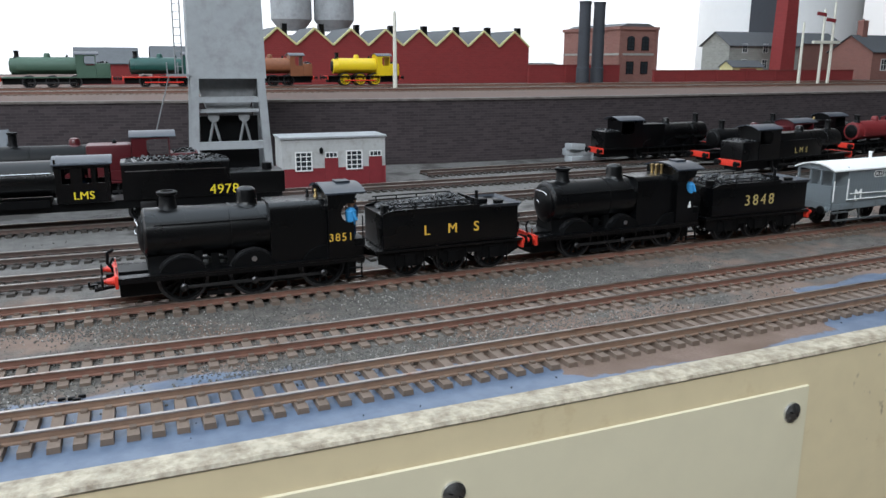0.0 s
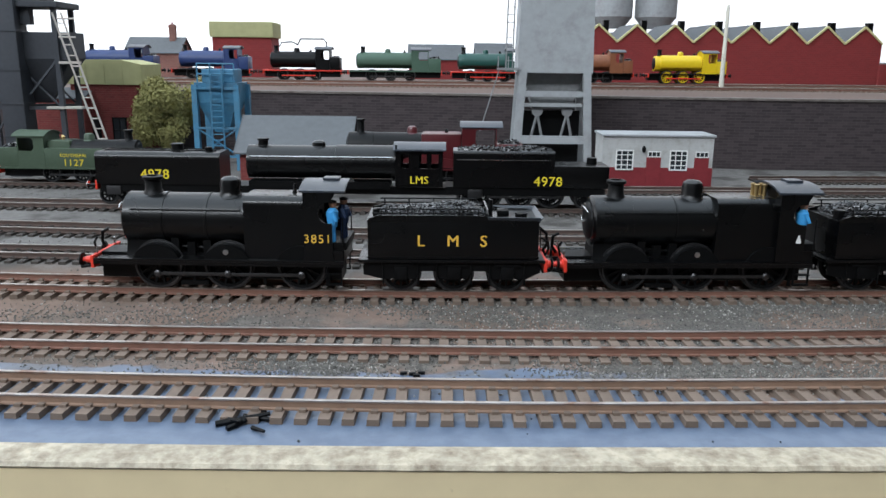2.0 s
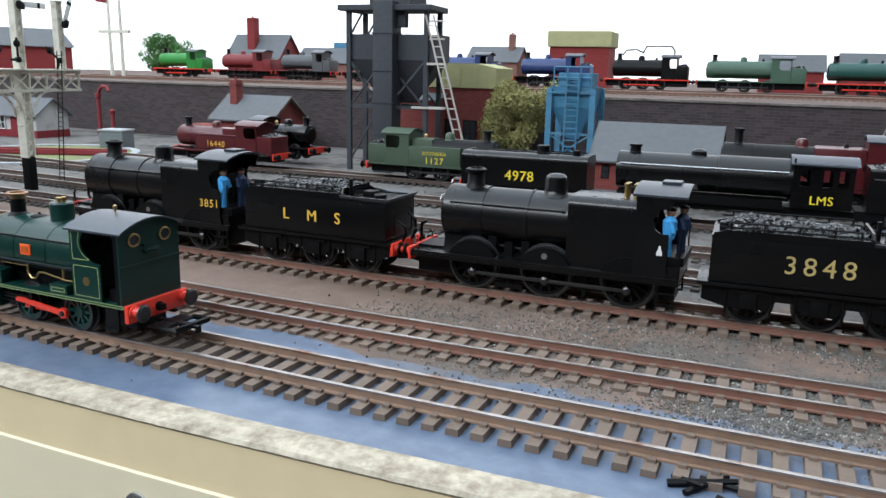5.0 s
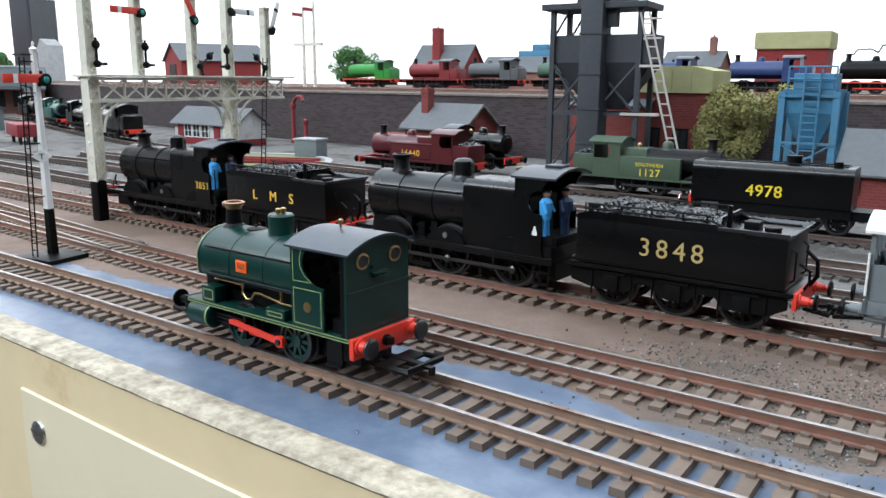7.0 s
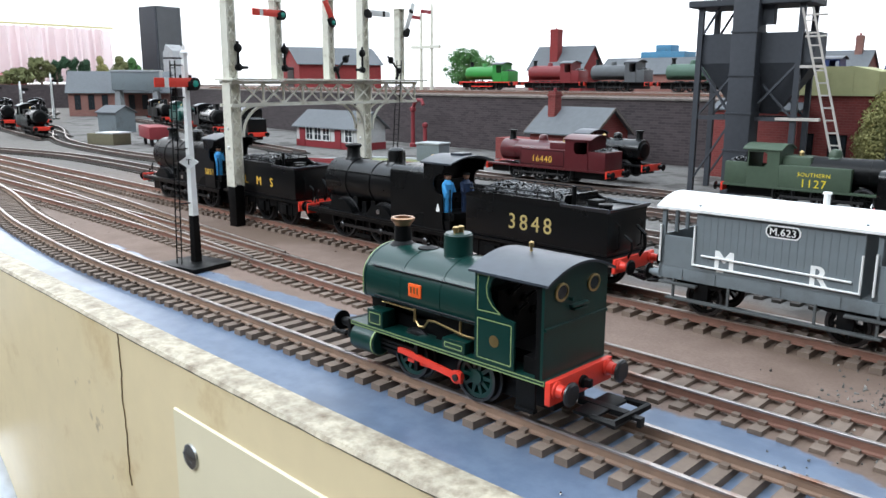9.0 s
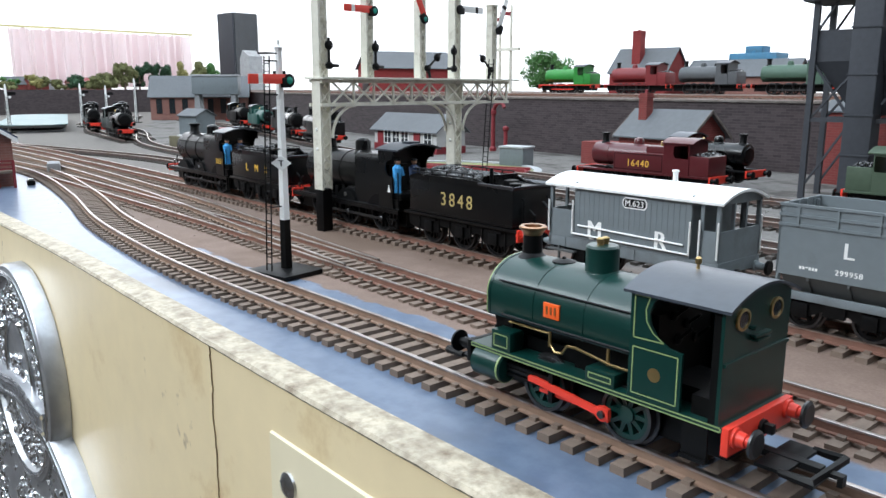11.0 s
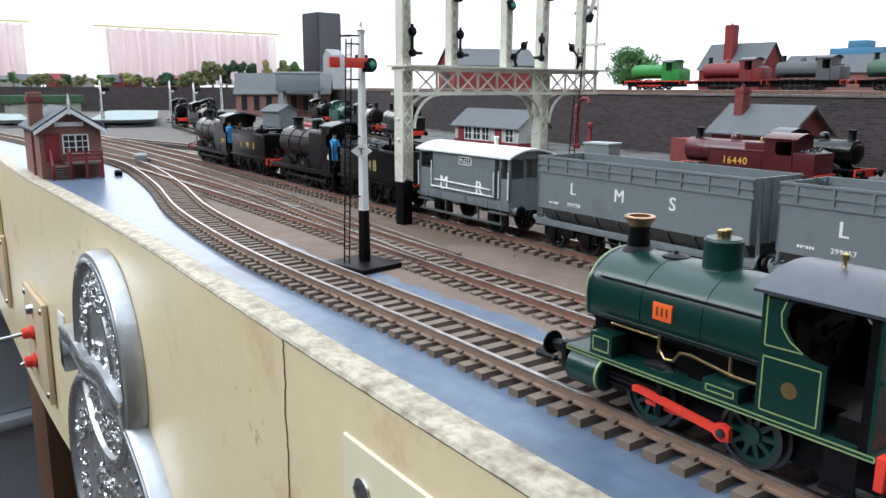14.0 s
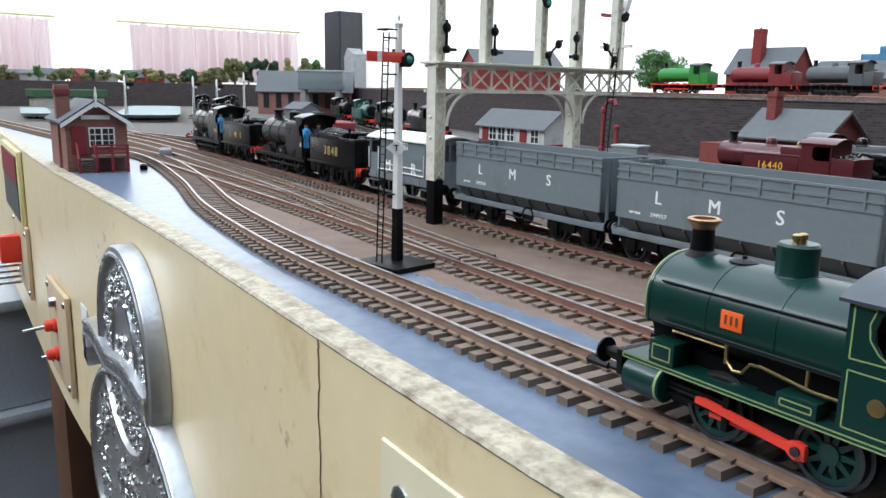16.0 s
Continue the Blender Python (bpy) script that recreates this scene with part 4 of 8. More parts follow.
def brake_van():
    """Grey brake van with a white roof and open ends; x = 0 at its front end."""
    th = thing("brake_van", "grey wooden goods brake van with a white roof", "brake van", "train vehicles")
    L, half = 78.0, 13.8
    body = B()
    for s in (-1, 1):
        y0, y1 = sorted((s * (half - 0.8), s * half))
        prism(body, [(13.5, 16.5), (66.5, 16.5), (66.5, 37.8), (13.5, 37.8)], y0, y1, "y")
        for a, b in ((0.5, 13.5), (70.0, L - 0.5)):
            prism(body, [(a, 16.5), (b, 16.5), (b, 27.5), (a, 27.5)], y0, y1, "y")
    b = part("body", body, WAGON, th)
    plank = part("plank", box(B(), 0, 2.25, -0.12, 0.1, 16.8, 37.6), WAGON, b, smooth=False)
    plank.location = (13.9 * MM, -half * MM, 0)
    repeat(plank, [(13.9 + 2.4 * k, -half, 0) for k in range(1, 22)] + [(13.9 + 2.4 * k, half, 0) for k in range(22)])
    for x, top in ((13.5, 39.2), (66.0, 39.2), (0.5, 27.5), (L - 1.2, 27.5)):
        part("end_wall", box(B(), x, x + 0.7, -half + 0.5, half - 0.5, 16.5, top), WAGON, b, smooth=False)
    for x in (0.5, L - 1.9, 70.0):
        for y in (-half, half - 1.2):
            part("veranda_post", box(B(), x, x + 1.4, y, y + 1.2, 16.5, 37.8), WAGON, b, smooth=False)
    for x in (0.5, L - 1.9):
        for y in (-4.5, 3.5):
            part("veranda_post", box(B(), x, x + 1.2, y, y + 1.0, 27, 39.2), WAGON, b, smooth=False)
        part("end_arch", prism(B(), [(-half, 36.8), (half, 36.8), (half, 37.9), (7, 40.2), (-7, 40.2), (-half, 37.9)], x, x + 1.4, "x"), WAGON, b, smooth=False)
    prof = [(y, 37.8 + 3.8 * (1 - (y / 15.2) ** 2)) for y in [15.2 - 1.52 * k for k in range(21)]]
    roof = part("roof", prism(B(), prof + [(y, z - 0.9) for y, z in prof[::-1]], -1.2, L + 1.2, "x"), WHITE, th, "clean white curved roof")
    part("roof_vent", lathe(B(), (50, 0, 41.2), (0, 0, 1), [(1.3, 0), (1.0, 1), (1.0, 4), (1.5, 4.2), (1.2, 4.8)], 12), WHITE, roof)
    sole = B()
    for s in (-1, 1):
        box(sole, 0, L, s * (half - 0.6) - 0.6, s * (half - 0.6) + 0.6, 12.2, 16.4, 0.2)
        for x in (8, 20, 42, 60, 71):
            box(sole, x, x + 1.4, s * half - 0.3, s * half + 0.5, 12.4, 16.2)
    box(sole, 0.2, 1.6, -half, half, 12.2, 16.6)
    box(sole, L - 1.6, L - 0.2, -half, half, 12.2, 16.6)
    box(sole, 1, L - 1, -half + 1, half - 1, 15.4, 16.5)
    part("underframe", sole, WAGON, th)
    rails = B()
    for s in (-1, 1):
        y = s * (half + 0.7)
        pipe(rails, [(16, y, 22.2), (64, y, 21.4)], 0.38)
        pipe(rails, [(13.2, y, 32), (13.2, y, 18.6), (66.5, y, 18.2), (66.5, y, 30)], 0.38)
        rod(rails, (0.6, y, 18), (0.6, y, 31), 0.38)
        rod(rails, (L - 0.6, y, 18), (L - 0.6, y, 31), 0.38)
        rod(rails, (70.3, y, 18), (70.3, y, 31), 0.38)
    part("handrail", rails, WHITE, b, "white painted handrail")
    step = B()
    for s in (-1, 1):
        y = s * (half + 0.4)
        box(step, 4, L - 4, y - 1.3, y + 1.3, 5.2, 6.0, 0.15)
        for x in (6, 26, 54, 72):
            box(step, x, x + 0.8, y - 0.4, y + 0.4, 5.6, 12.5)
        for a, c in ((1, 15), (L - 15, L - 1)):
            box(step, a, c, y - 1.2, y + 1.2, 10.4, 11.2, 0.15)
    part("footboard", step, SHADEGREY, th, "long dark wooden footboard")
    wheelset(th, (16, 63), 13.2, 8, DULL)
    for s in (-1, 1):
        for x in (16, 63):
            ax = box(B(), x - 2.6, x + 2.6, s * 11.6 - 1.2, s * 11.6 + 1.2, 4.5, 12, 0.3)
            prism(ax, [(x + a, 11.6 - 1.6 * (1 - (a / 10) ** 2)) for a in range(-10, 11, 2)] + [(x + 10, 12.6), (x - 10, 12.6)], s * 11.8 - 0.6, s * 11.8 + 0.6, "y")
            part("axlebox", ax, DULL, th)
    buffers(th, 0, -1, z=12.8, mat=WAGON, head=DULL)
    buffers(th, L, 1, z=12.8, mat=WAGON, head=DULL)
    coupling(th, 0, -1)
    coupling(th, L, 1)
    letters("van_letter", "M", 6.6, WHITE, b, 24.0, -half - 0.16, 21.5, 1, 0.28)
    letters("van_letter", "R", 6.6, WHITE, b, 54.2, -half - 0.16, 21.5, 1, 0.28)
    pl = part("van_plate", prism(B(), [(37, 32.9), (38, 31.6), (47, 31.6), (48, 32.9), (48, 34.5), (47, 35.8), (38, 35.8), (37, 34.5)], -half - 0.35, -half - 0.1, "y"), WHITE, b)
    part("plate_field", prism(B(), [(37.5, 33.0), (38.3, 32.1), (46.7, 32.1), (47.5, 33.0), (47.5, 34.4), (46.7, 35.3), (38.3, 35.3), (37.5, 34.4)], -half - 0.45, -half - 0.3, "y"), DULL, pl)
    letters("plate_lettering", "M.623", 2.3, WHITE, b, 42.5, -half - 0.5, 33.7, 1.05, 0.05)
    mk = B()
    box(mk, 21.5, 24, -half - 0.2, -half - 0.05, 17.3, 18)
    part("small_print", mk, WHITE, b)
    return th


def hopper_wagon(number):
    """Long grey bogie hopper wagon; x = 0 at its front end."""
    th = thing("hopper_wagon", "long grey steel hopper wagon with white lettering", "wagon", "train vehicles")
    L, half = 108.0, 13.6
    shell = B()
    for s in (-1, 1):
        y0, y1 = sorted((s * (half - 0.7), s * half))
        prism(shell, [(0, 17.6), (L, 17.6), (L, 40.4), (0, 40.4)], y0, y1, "y")
        for z in (39.6, 36.4, 33.3):
            box(shell, -0.2, L + 0.2, s * half - 0.35, s * half + 0.35, z, z + 0.9)
        for k in range(9):
            x = 6 + k * 12
            box(shell, x - 0.4, x + 0.4, s * half - 0.5, s * half + 0.5, 33.5, 39.8)
    for x in (0, L - 0.7):
        box(shell, x, x + 0.7, -half, half, 17.6, 40.4)
        for y in (-8, -3, 3, 8):
            box(shell, x - 0.5, x + 1.2, y - 0.5, y + 0.5, 17.6, 40.0)
    b = part("body", shell, WAGON, th)
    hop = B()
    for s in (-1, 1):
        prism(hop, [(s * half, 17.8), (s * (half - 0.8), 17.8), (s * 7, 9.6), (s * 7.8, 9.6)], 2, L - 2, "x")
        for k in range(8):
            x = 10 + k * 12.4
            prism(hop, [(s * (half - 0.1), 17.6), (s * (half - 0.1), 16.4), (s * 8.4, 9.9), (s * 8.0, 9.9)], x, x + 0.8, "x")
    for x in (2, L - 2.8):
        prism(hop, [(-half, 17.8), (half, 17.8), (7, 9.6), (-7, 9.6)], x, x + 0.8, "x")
    part("hopper_chute", hop, SHADEGREY, b, "sloping discharge chutes, shade put into their grey")
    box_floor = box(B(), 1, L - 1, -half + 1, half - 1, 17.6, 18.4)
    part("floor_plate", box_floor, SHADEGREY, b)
    und = B()
    for s in (-1, 1):
        box(und, -2, L + 2, s * 12.2 - 0.7, s * 12.2 + 0.7, 9.8, 12.4, 0.2)
    box(und, -2, -0.6, -13, 13, 9.8, 13)
    box(und, L + 0.6, L + 2, -13, 13, 9.8, 13)
    box(und, -2, 6, -12, 12, 12.0, 12.6)
    box(und, L - 6, L + 2, -12, 12, 12.0, 12.6)
    part("underframe", und, WAGON, th)
    es = B()
    for x, d in ((-1, 1), (L + 1, -1)):
        for y in (-10, 10):
            rod(es, (x, y, 12.4), (x + d * 2.2, y, 39.5), 0.8, 6)
        for k in range(6):
            rod(es, (x, 4, 14 + k * 4.5), (x, 8, 14 + k * 4.5), 0.35, 5)
        rod(es, (x, 4, 12.5), (x + d, 4, 38), 0.4, 5)
        rod(es, (x, 8, 12.5), (x + d, 8, 38), 0.4, 5)
    part("end_ladder", es, WAGON, th)
    for cx in (19, L - 19):
        bg = B()
        for s in (-1, 1):
            y0, y1 = sorted((s * 10.8, s * 11.8))
            prism(bg, [(cx - 16, 9.6), (cx - 16, 5.5), (cx - 9.5, 4), (cx - 4, 7), (cx + 4, 7), (cx + 9.5, 4), (cx + 16, 5.5), (cx + 16, 9.6)], y0, y1, "y")
            for k in (-10.5, 10.5):
                box(bg, cx + k - 2.4, cx + k + 2.4, s * 12 - 0.8, s * 12 + 0.8, 4.2, 9, 0.3)
            box(bg, cx - 3.4, cx + 3.4, s * 12 - 0.7, s * 12 + 0.7, 6, 10.5)
        part("bogie", bg, DULL, th)
        wheelset(th, (cx - 10.5, cx + 10.5), 12.0, 6, DULL)
    hw = B()
    for s in (-1, 1):
        lathe(hw, (L / 2 + 6, s * 12.6, 9.5), (0, s, 0), [(4.2, 0), (4.2, 0.5), (3.4, 0.6), (3.4, 0.2), (0.6, 0.2)], 18)
        pipe(hw, [(40, s * 12.8, 8), (70, s * 12.8, 6.5)], 0.4)
    part("handwheel", hw, DULL, th)
    buffers(th, -2, -1, z=12.2, mat=WAGON, head=DULL, shank=3.6)
    buffers(th, L + 2, 1, z=12.2, mat=WAGON, head=DULL, shank=3.6)
    coupling(th, -1, -1)
    coupling(th, L + 1, 1)
    for ch, x in (("L", 22.0), ("M", 48.2), ("S", 74.6)):
        letters("wagon_letter", ch, 5.0, WHITE, b, x, -half - 0.05, 27.8, 1, 0.14)
    letters("wagon_number", number, 1.7, WHITE, b, 22.6, -half - 0.05, 20.8, 1.15, 0.05)
    sp = B()
    for k in range(6):
        box(sp, 7.5 + k * 1.0, 8.2 + k * 1.0, -half - 0.1, -half, 20.1 if k != 2 else 20.6, 21.0)
    part("small_print", sp, WHITE, b)
    return th


engine_a = goods_engine("3851", False)
tender_a = tender("L M S", 1.55, GOLD, 4.9, 3)
engine_b = goods_engine("", True)
tender_b = tender("3848", 1.12, PALEGOLD, 6.4, 8)
van = brake_van()
wagon_a = hopper_wagon("299958")
wagon_b = hopper_wagon("299957")


# ---- the small green engine on the front siding ----
def edging(bm, pts, y, w=0.28):
    """A thin painted line round an outline on a side."""
    n = len(pts)
    for k in range(n):
        (a, b), (c, d) = pts[k], pts[(k + 1) % n]
        l = math.hypot(c - a, d - b) or 1
        nx, nz = -(d - b) / l * w, (c - a) / l * w
        v = [bm.verts.new(p) for p in ((a - nx, y, b - nz), (c - nx, y, d - nz), (c + nx, y, d + nz), (a + nx, y, b + nz))]
        bm.faces.new(v)
    return bm


def saddle_tank_engine():
    """Four-wheeled saddle tank; x = 0 at the tank's front."""
    th = thing("saddle_tank_locomotive", "small dark green saddle tank model locomotive with red buffer beam", "locomotive")
    half = 11.6
    sect = [(-half + 0.6, 20.5), (-half, 21.5), (-half, 26)] + arc(0, 26, half, 180, 0, 26)[1:-1] + [(half, 26), (half, 21.5), (half - 0.6, 20.5)]
    sect = [(y, 26 + (z - 26) * 0.86 if z > 26 else z) for y, z in sect]
    tank = part("saddle_tank", prism(B(), sect, -3.6, 40, "x"), GREEN, th)
    band = B()
    big = [(y * 1.012, 26 + (z - 26) * 1.012) for y, z in sect]
    for x in (-3.3, 11, 26, 39):
        prism(band, big, x, x + 0.7, "x")
    part("tank_band", band, GREEN, tank)
    rim = B()
    prism(rim, [(y * 1.006, 26 + (z - 26) * 1.006) for y, z in sect], -3.75, -3.35, "x")
    part("tank_lining", rim, LINING, tank, "thin cream line round the tank front")
    seam = B()
    for s in (-1, 1):
        rod(seam, (0, s * (half - 0.6), 30.3), (40, s * (half - 0.6), 30.3), 0.3, 6)
    part("tank_seam", seam, DULL, tank)
    part("smokebox", lathe(B(), (-4.6, 0, 22), (1, 0, 0), [(7.5, 0), (8.8, 0.6), (8.8, 5)], 28), DULL, th)
    part("smokebox_door", lathe(B(), (-4.6, 0, 22), (-1, 0, 0), [(7.2, 0), (6.8, 0.6), (4, 1.6), (0.5, 2)], 24), DULL, th)
    sad = B()
    prism(sad, [(-4.5, 12.5), (4, 12.5), (2.4, 17), (2.4, 22), (-3.4, 22), (-3.4, 17)], -8.5, 8.5, "y")
    part("smokebox_saddle", sad, DULL, th)
    part("boiler", lathe(B(), (0, 0, 22), (1, 0, 0), [(8.2, 0), (8.2, 41)], 28), DULL, th)
    ch = part("chimney", lathe(B(), (0.6, 0, 35.0), (0, 0, 1), [(4.6, 0), (3.4, 0.8), (2.55, 1.8), (2.35, 7.2), (2.5, 7.3)], 26), DULL, th)
    part("chimney_cap", lathe(B(), (0.6, 0, 41.6), (0, 0, 1), [(2.4, 0.4), (2.5, 1.0), (3.2, 1.9), (3.5, 2.3), (3.5, 2.8), (3.2, 3.1), (2.4, 3.0), (2.2, 1)], 26), COPPER, ch, "copper-rimmed chimney cap")
    part("tank_filler", lathe(B(), (11, 0, 35.3), (0, 0, 1), [(3.0, 0), (2.9, 0.8), (1.6, 1.3), (0.5, 1.5), (0.4, 2.1)], 20), DULL, tank)
    dome = part("dome", lathe(B(), (22.4, 0, 34.6), (0, 0, 1), [(4.6, 0), (4.1, 0.7), (3.9, 1.4), (3.9, 7.6), (3.5, 8.2), (1, 8.3)], 26), GREEN, th)
    for y in (-1, 1):
        part("safety_valve", lathe(B(), (22.4, y, 42.6), (0, 0, 1), [(0.8, 0), (0.7, 0.8), (0.9, 1.0), (0.9, 2.0), (0.5, 2.3)], 12), BRASS, dome, "brass safety valve")
    part("name_plate", box(B(), 15.2, 20.0, -half - 0.35, -half + 0.3, 23.8, 27.6, 0.15), ORANGE, tank, "small orange-red plate")
    dig = B()
    for x in (16.4, 17.6, 18.8):
        box(dig, x - 0.22, x + 0.22, -half - 0.45, -half - 0.3, 24.8, 26.7)
    part("plate_mark", dig, BRASS, tank)
    # running plate and frames
    plate = part("running_plate", box(B(), -8, 62, -13, 13, 11.3, 12.5, 0.2), GREEN, th)
    ln = B()
    edging(ln, [(-7.6, 11.5), (61.6, 11.5), (61.6, 12.3), (-7.6, 12.3)], -13.05, 0.16)
    part("plate_lining", ln, LINING, plate)
    part("frame", box(B(), -6, 60, -6.4, 6.4, 2.8, 16), DULL, th)
    part("ashpan", box(B(), 22, 38, -8, 8, 12, 20), DULL, th)
    for x0, x1, z1 in ((-1, 5.5, 17.4), (28.5, 36.5, 15.6)):
        b = part("sand_box", box(B(), x0, x1, -12.6, -7.5, 12.4, z1, 0.35), GREEN, plate)
        part("box_lining", edging(B(), [(x0 + 1, 13.4), (x1 - 1, 13.4), (x1 - 1, z1 - 1), (x0 + 1, z1 - 1)], -12.66, 0.16), LINING, b)
        part("sand_box", box(B(), x0, x1, 7.5, 12.6, 12.4, z1, 0.35), GREEN, plate)
    for s in (-1, 1):
        c = part("cylinder", lathe(B(), (-6.5, s * 11.0, 7.8), (1, 0, 0), [(2.8, 0), (3.9, 0.4), (3.9, 9.6), (3.4, 10)], 26), GREEN, th)
        part("cylinder_lining", lathe(B(), (2.6, s * 11.0, 7.8), (1, 0, 0), [(3.95, 0), (3.98, 0.3), (3.95, 0.6)], 26), LINING, c)
        sl = B()
        box(sl, 3.5, 18, s * 11 - 0.5, s * 11 + 0.5, 8.6, 9.3)
        box(sl, 3.5, 18, s * 11 - 0.5, s * 11 + 0.5, 6.2, 6.9)
        rod(sl, (3, s * 11, 7.8), (14, s * 11, 7.8), 0.5)
        box(sl, 17.5, 18.8, s * 10.6 - 1.4, s * 10.6 + 1.4, 3.5, 12)
        part("slide_bar", sl, DULL, th)
        cr = B()
        y0, y1 = sorted((s * 11.6, s * 12.5))
        prism(cr, [(11.5, 8.5), (13.5, 8.7), (31.5, 6.9), (32.3, 7.4), (35.2, 7.4), (35.2, 4.4), (32.3, 4.5), (31.5, 5.2), (13.5, 7.2), (11.5, 7.2)], y0, y1, "y")
        lathe(cr, (33.6, s * 11.4, 5.9), (0, s, 0), [(1.7, 0), (1.7, 1.3)], 16)
        part("crank_pin", lathe(B(), (33.6, s * 12.6, 5.9), (0, s, 0), [(0.9, 0), (0.9, 0.7), (0.4, 0.9)], 12), WHEELSTEEL, th)
        part("connecting_rod", cr, RED, th, "bright red connecting rod")
        co = B()
        box(co, 14, 34.5, s * 10.7 - 0.4, s * 10.7 + 0.4, 4.9, 6.3, 0.15)
        part("coupling_rod", co, RED, th)
    wheelset(th, (14.5, 38), 13.0, 10, GREEN)
    # cab with open side
    bow = [(y, 37 + 3.8 * (1 - (y / 12.9) ** 2)) for y in (12.9, 10, 7, 3.5, 0, -3.5, -7, -10, -12.9)]
    c = part("cab", prism(B(), [(-12.9, 12.5), (12.9, 12.5)] + bow, 40, 40.7, "x"), GREEN, th)
    part("cab_back", prism(B(), [(-12.9, 12.5), (12.9, 12.5)] + bow, 60.3, 61, "x"), GREEN, c)
    for s in (-1, 1):
        y0, y1 = sorted((s * 12.2, s * 12.9))
        side = [(40.7, 12.5), (52.5, 12.5), (52.5, 24.6), (49.3, 25.0), (46.6, 26.6), (44.9, 29.3), (44.5, 32), (45.4, 35), (47.4, 37.0), (40.7, 37.0)]
        part("cab_side", prism(B(), side, y0, y1, "y"), GREEN, c)
        part("cab_pillar", prism(B(), [(58.8, 12.5), (60.3, 12.5), (60.3, 37), (47.4, 37), (46.4, 35.8), (58.8, 35.8)], y0, y1, "y"), DULL, c, "black cab door pillar")
    for x0, z0, pts in ((0, 0, [(41, 13.6), (51.6, 13.6), (51.6, 23.6), (41, 23.6)]), (0, 0, [(41, 25.6), (48.2, 25.8), (45.6, 27.6), (44.0, 30.0), (43.7, 33), (44.6, 36), (41, 36)])):
        part("panel_lining", edging(B(), pts, -12.96, 0.15), LINING, c, "thin cream lining")
    part("crest", lathe(B(), (46.3, -12.9, 18.6), (0, -1, 0), [(1.5, 0), (1.5, 0.1), (1.1, 0.14)], 16), BRASS, c, "small dull brass crest")
    for y in (-6.6, 6.6):
        w = part("cab_window", lathe(B(), (60.9, y, 33.6), (1, 0, 0), [(2.6, 0), (2.6, 0.5), (2.0, 0.6), (2.0, 0.2)], 22, True), BRASS, c, "round brass-rimmed cab window")
        part("pane", lathe(B(), (61.0, y, 33.6), (1, 0, 0), [(1.95, 0), (1.95, 0.25)], 22), GLASSDARK, w)
    fit_ = B()
    box(fit_, 61, 61.6, -12.6, 12.6, 24.2, 24.9)
    box(fit_, 61, 62.4, -3.2, 3.2, 28.6, 29.4, 0.2)
    box(fit_, 61, 62.4, -2.6, 2.6, 27.6, 28.2, 0.2)
    rod(fit_, (61, -3, 31), (62.2, -3, 31), 0.6)
    part("rear_fitting", fit_, GREEN, c)
    prof = [(y, 37.1 + 4.2 * (1 - (y / 13.8) ** 2)) for y in [13.8 - 1.38 * k for k in range(21)]]
    roof = part("cab_roof", prism(B(), prof + [(y, z - 0.7) for y, z in prof[::-1]], 38.6, 62.6, "x"), SHEENROOF, th, "grey-black curved cab roof, bluish sheen put into its colour")
    part("whistle", lathe(B(), (47, 0, 41.0), (0, 0, 1), [(0.6, 0), (0.35, 0.5), (0.35, 1.4), (0.7, 1.6), (0.7, 2.8), (0.3, 3.2)], 10), BRASS, roof, "brass whistle")
    ins = B()
    box(ins, 41, 45, -10, 10, 12.5, 31)
    for y, z in ((-5, 30), (0, 27), (5, 31), (-3, 24), (4, 23)):
        lathe(ins, (45, y, z), (1, 0, 0), [(1.3, 0), (1.3, 0.6), (0.5, 0.8)], 10)
        rod(ins, (45.5, y, z), (47.5, y + 1.5, z + 2.5), 0.35, 6)
    box(ins, 54, 60, -11, 11, 12.5, 16.5)
    part("backhead", ins, DULL, c)
    pp = B()
    pipe(pp, [(3, -10.2, 19.6), (16, -10.2, 19.6), (16.4, -10.4, 17.2), (18, -10.6, 15.6), (20, -10.6, 15.8), (21.6, -10.6, 18), (24, -10.6, 18.2), (34, -10.6, 16.8), (40, -10.6, 16.8)], 0.32, 8)
    for x in (16.2, 33):
        rod(pp, (x, -10.4, 16.5), (x, -10.4, 21), 0.4, 8)
    part("injector_pipe", pp, BRASS, th, "bent brass pipe below the tank")
    for y in (-half - 0.5, half + 0.5):
        part("handrail", rod(B(), (2, y, 21.6), (40, y, 21.6), 0.3, 6), DULL, tank)
    part("buffer_beam", box(B(), 61.8, 63.4, -13, 13, 6.8, 12.6, 0.25), RED, th, "bright red rear buffer beam")
    part("buffer_beam", box(B(), -9.4, -7.8, -13, 13, 6.8, 12.6, 0.25), DULL, th, "black front buffer beam")
    buffers(th, 63.4, 1, z=10.4, spread=10.6, mat=RED, head=WHEELSTEEL, shank=3.9)
    buffers(th, -9.4, -1, z=10.4, spread=10.6, mat=DULL, head=DULL, shank=5.2)
    hk = B()
    box(hk, 63.4, 66, -0.8, 0.8, 8.6, 10.6, 0.2)
    lathe(hk, (63.4, 0, 9.6), (1, 0, 0), [(1.6, 0), (1.6, 0.7), (0.8, 0.9)], 12)
    part("draw_hook", hk, DULL, th)
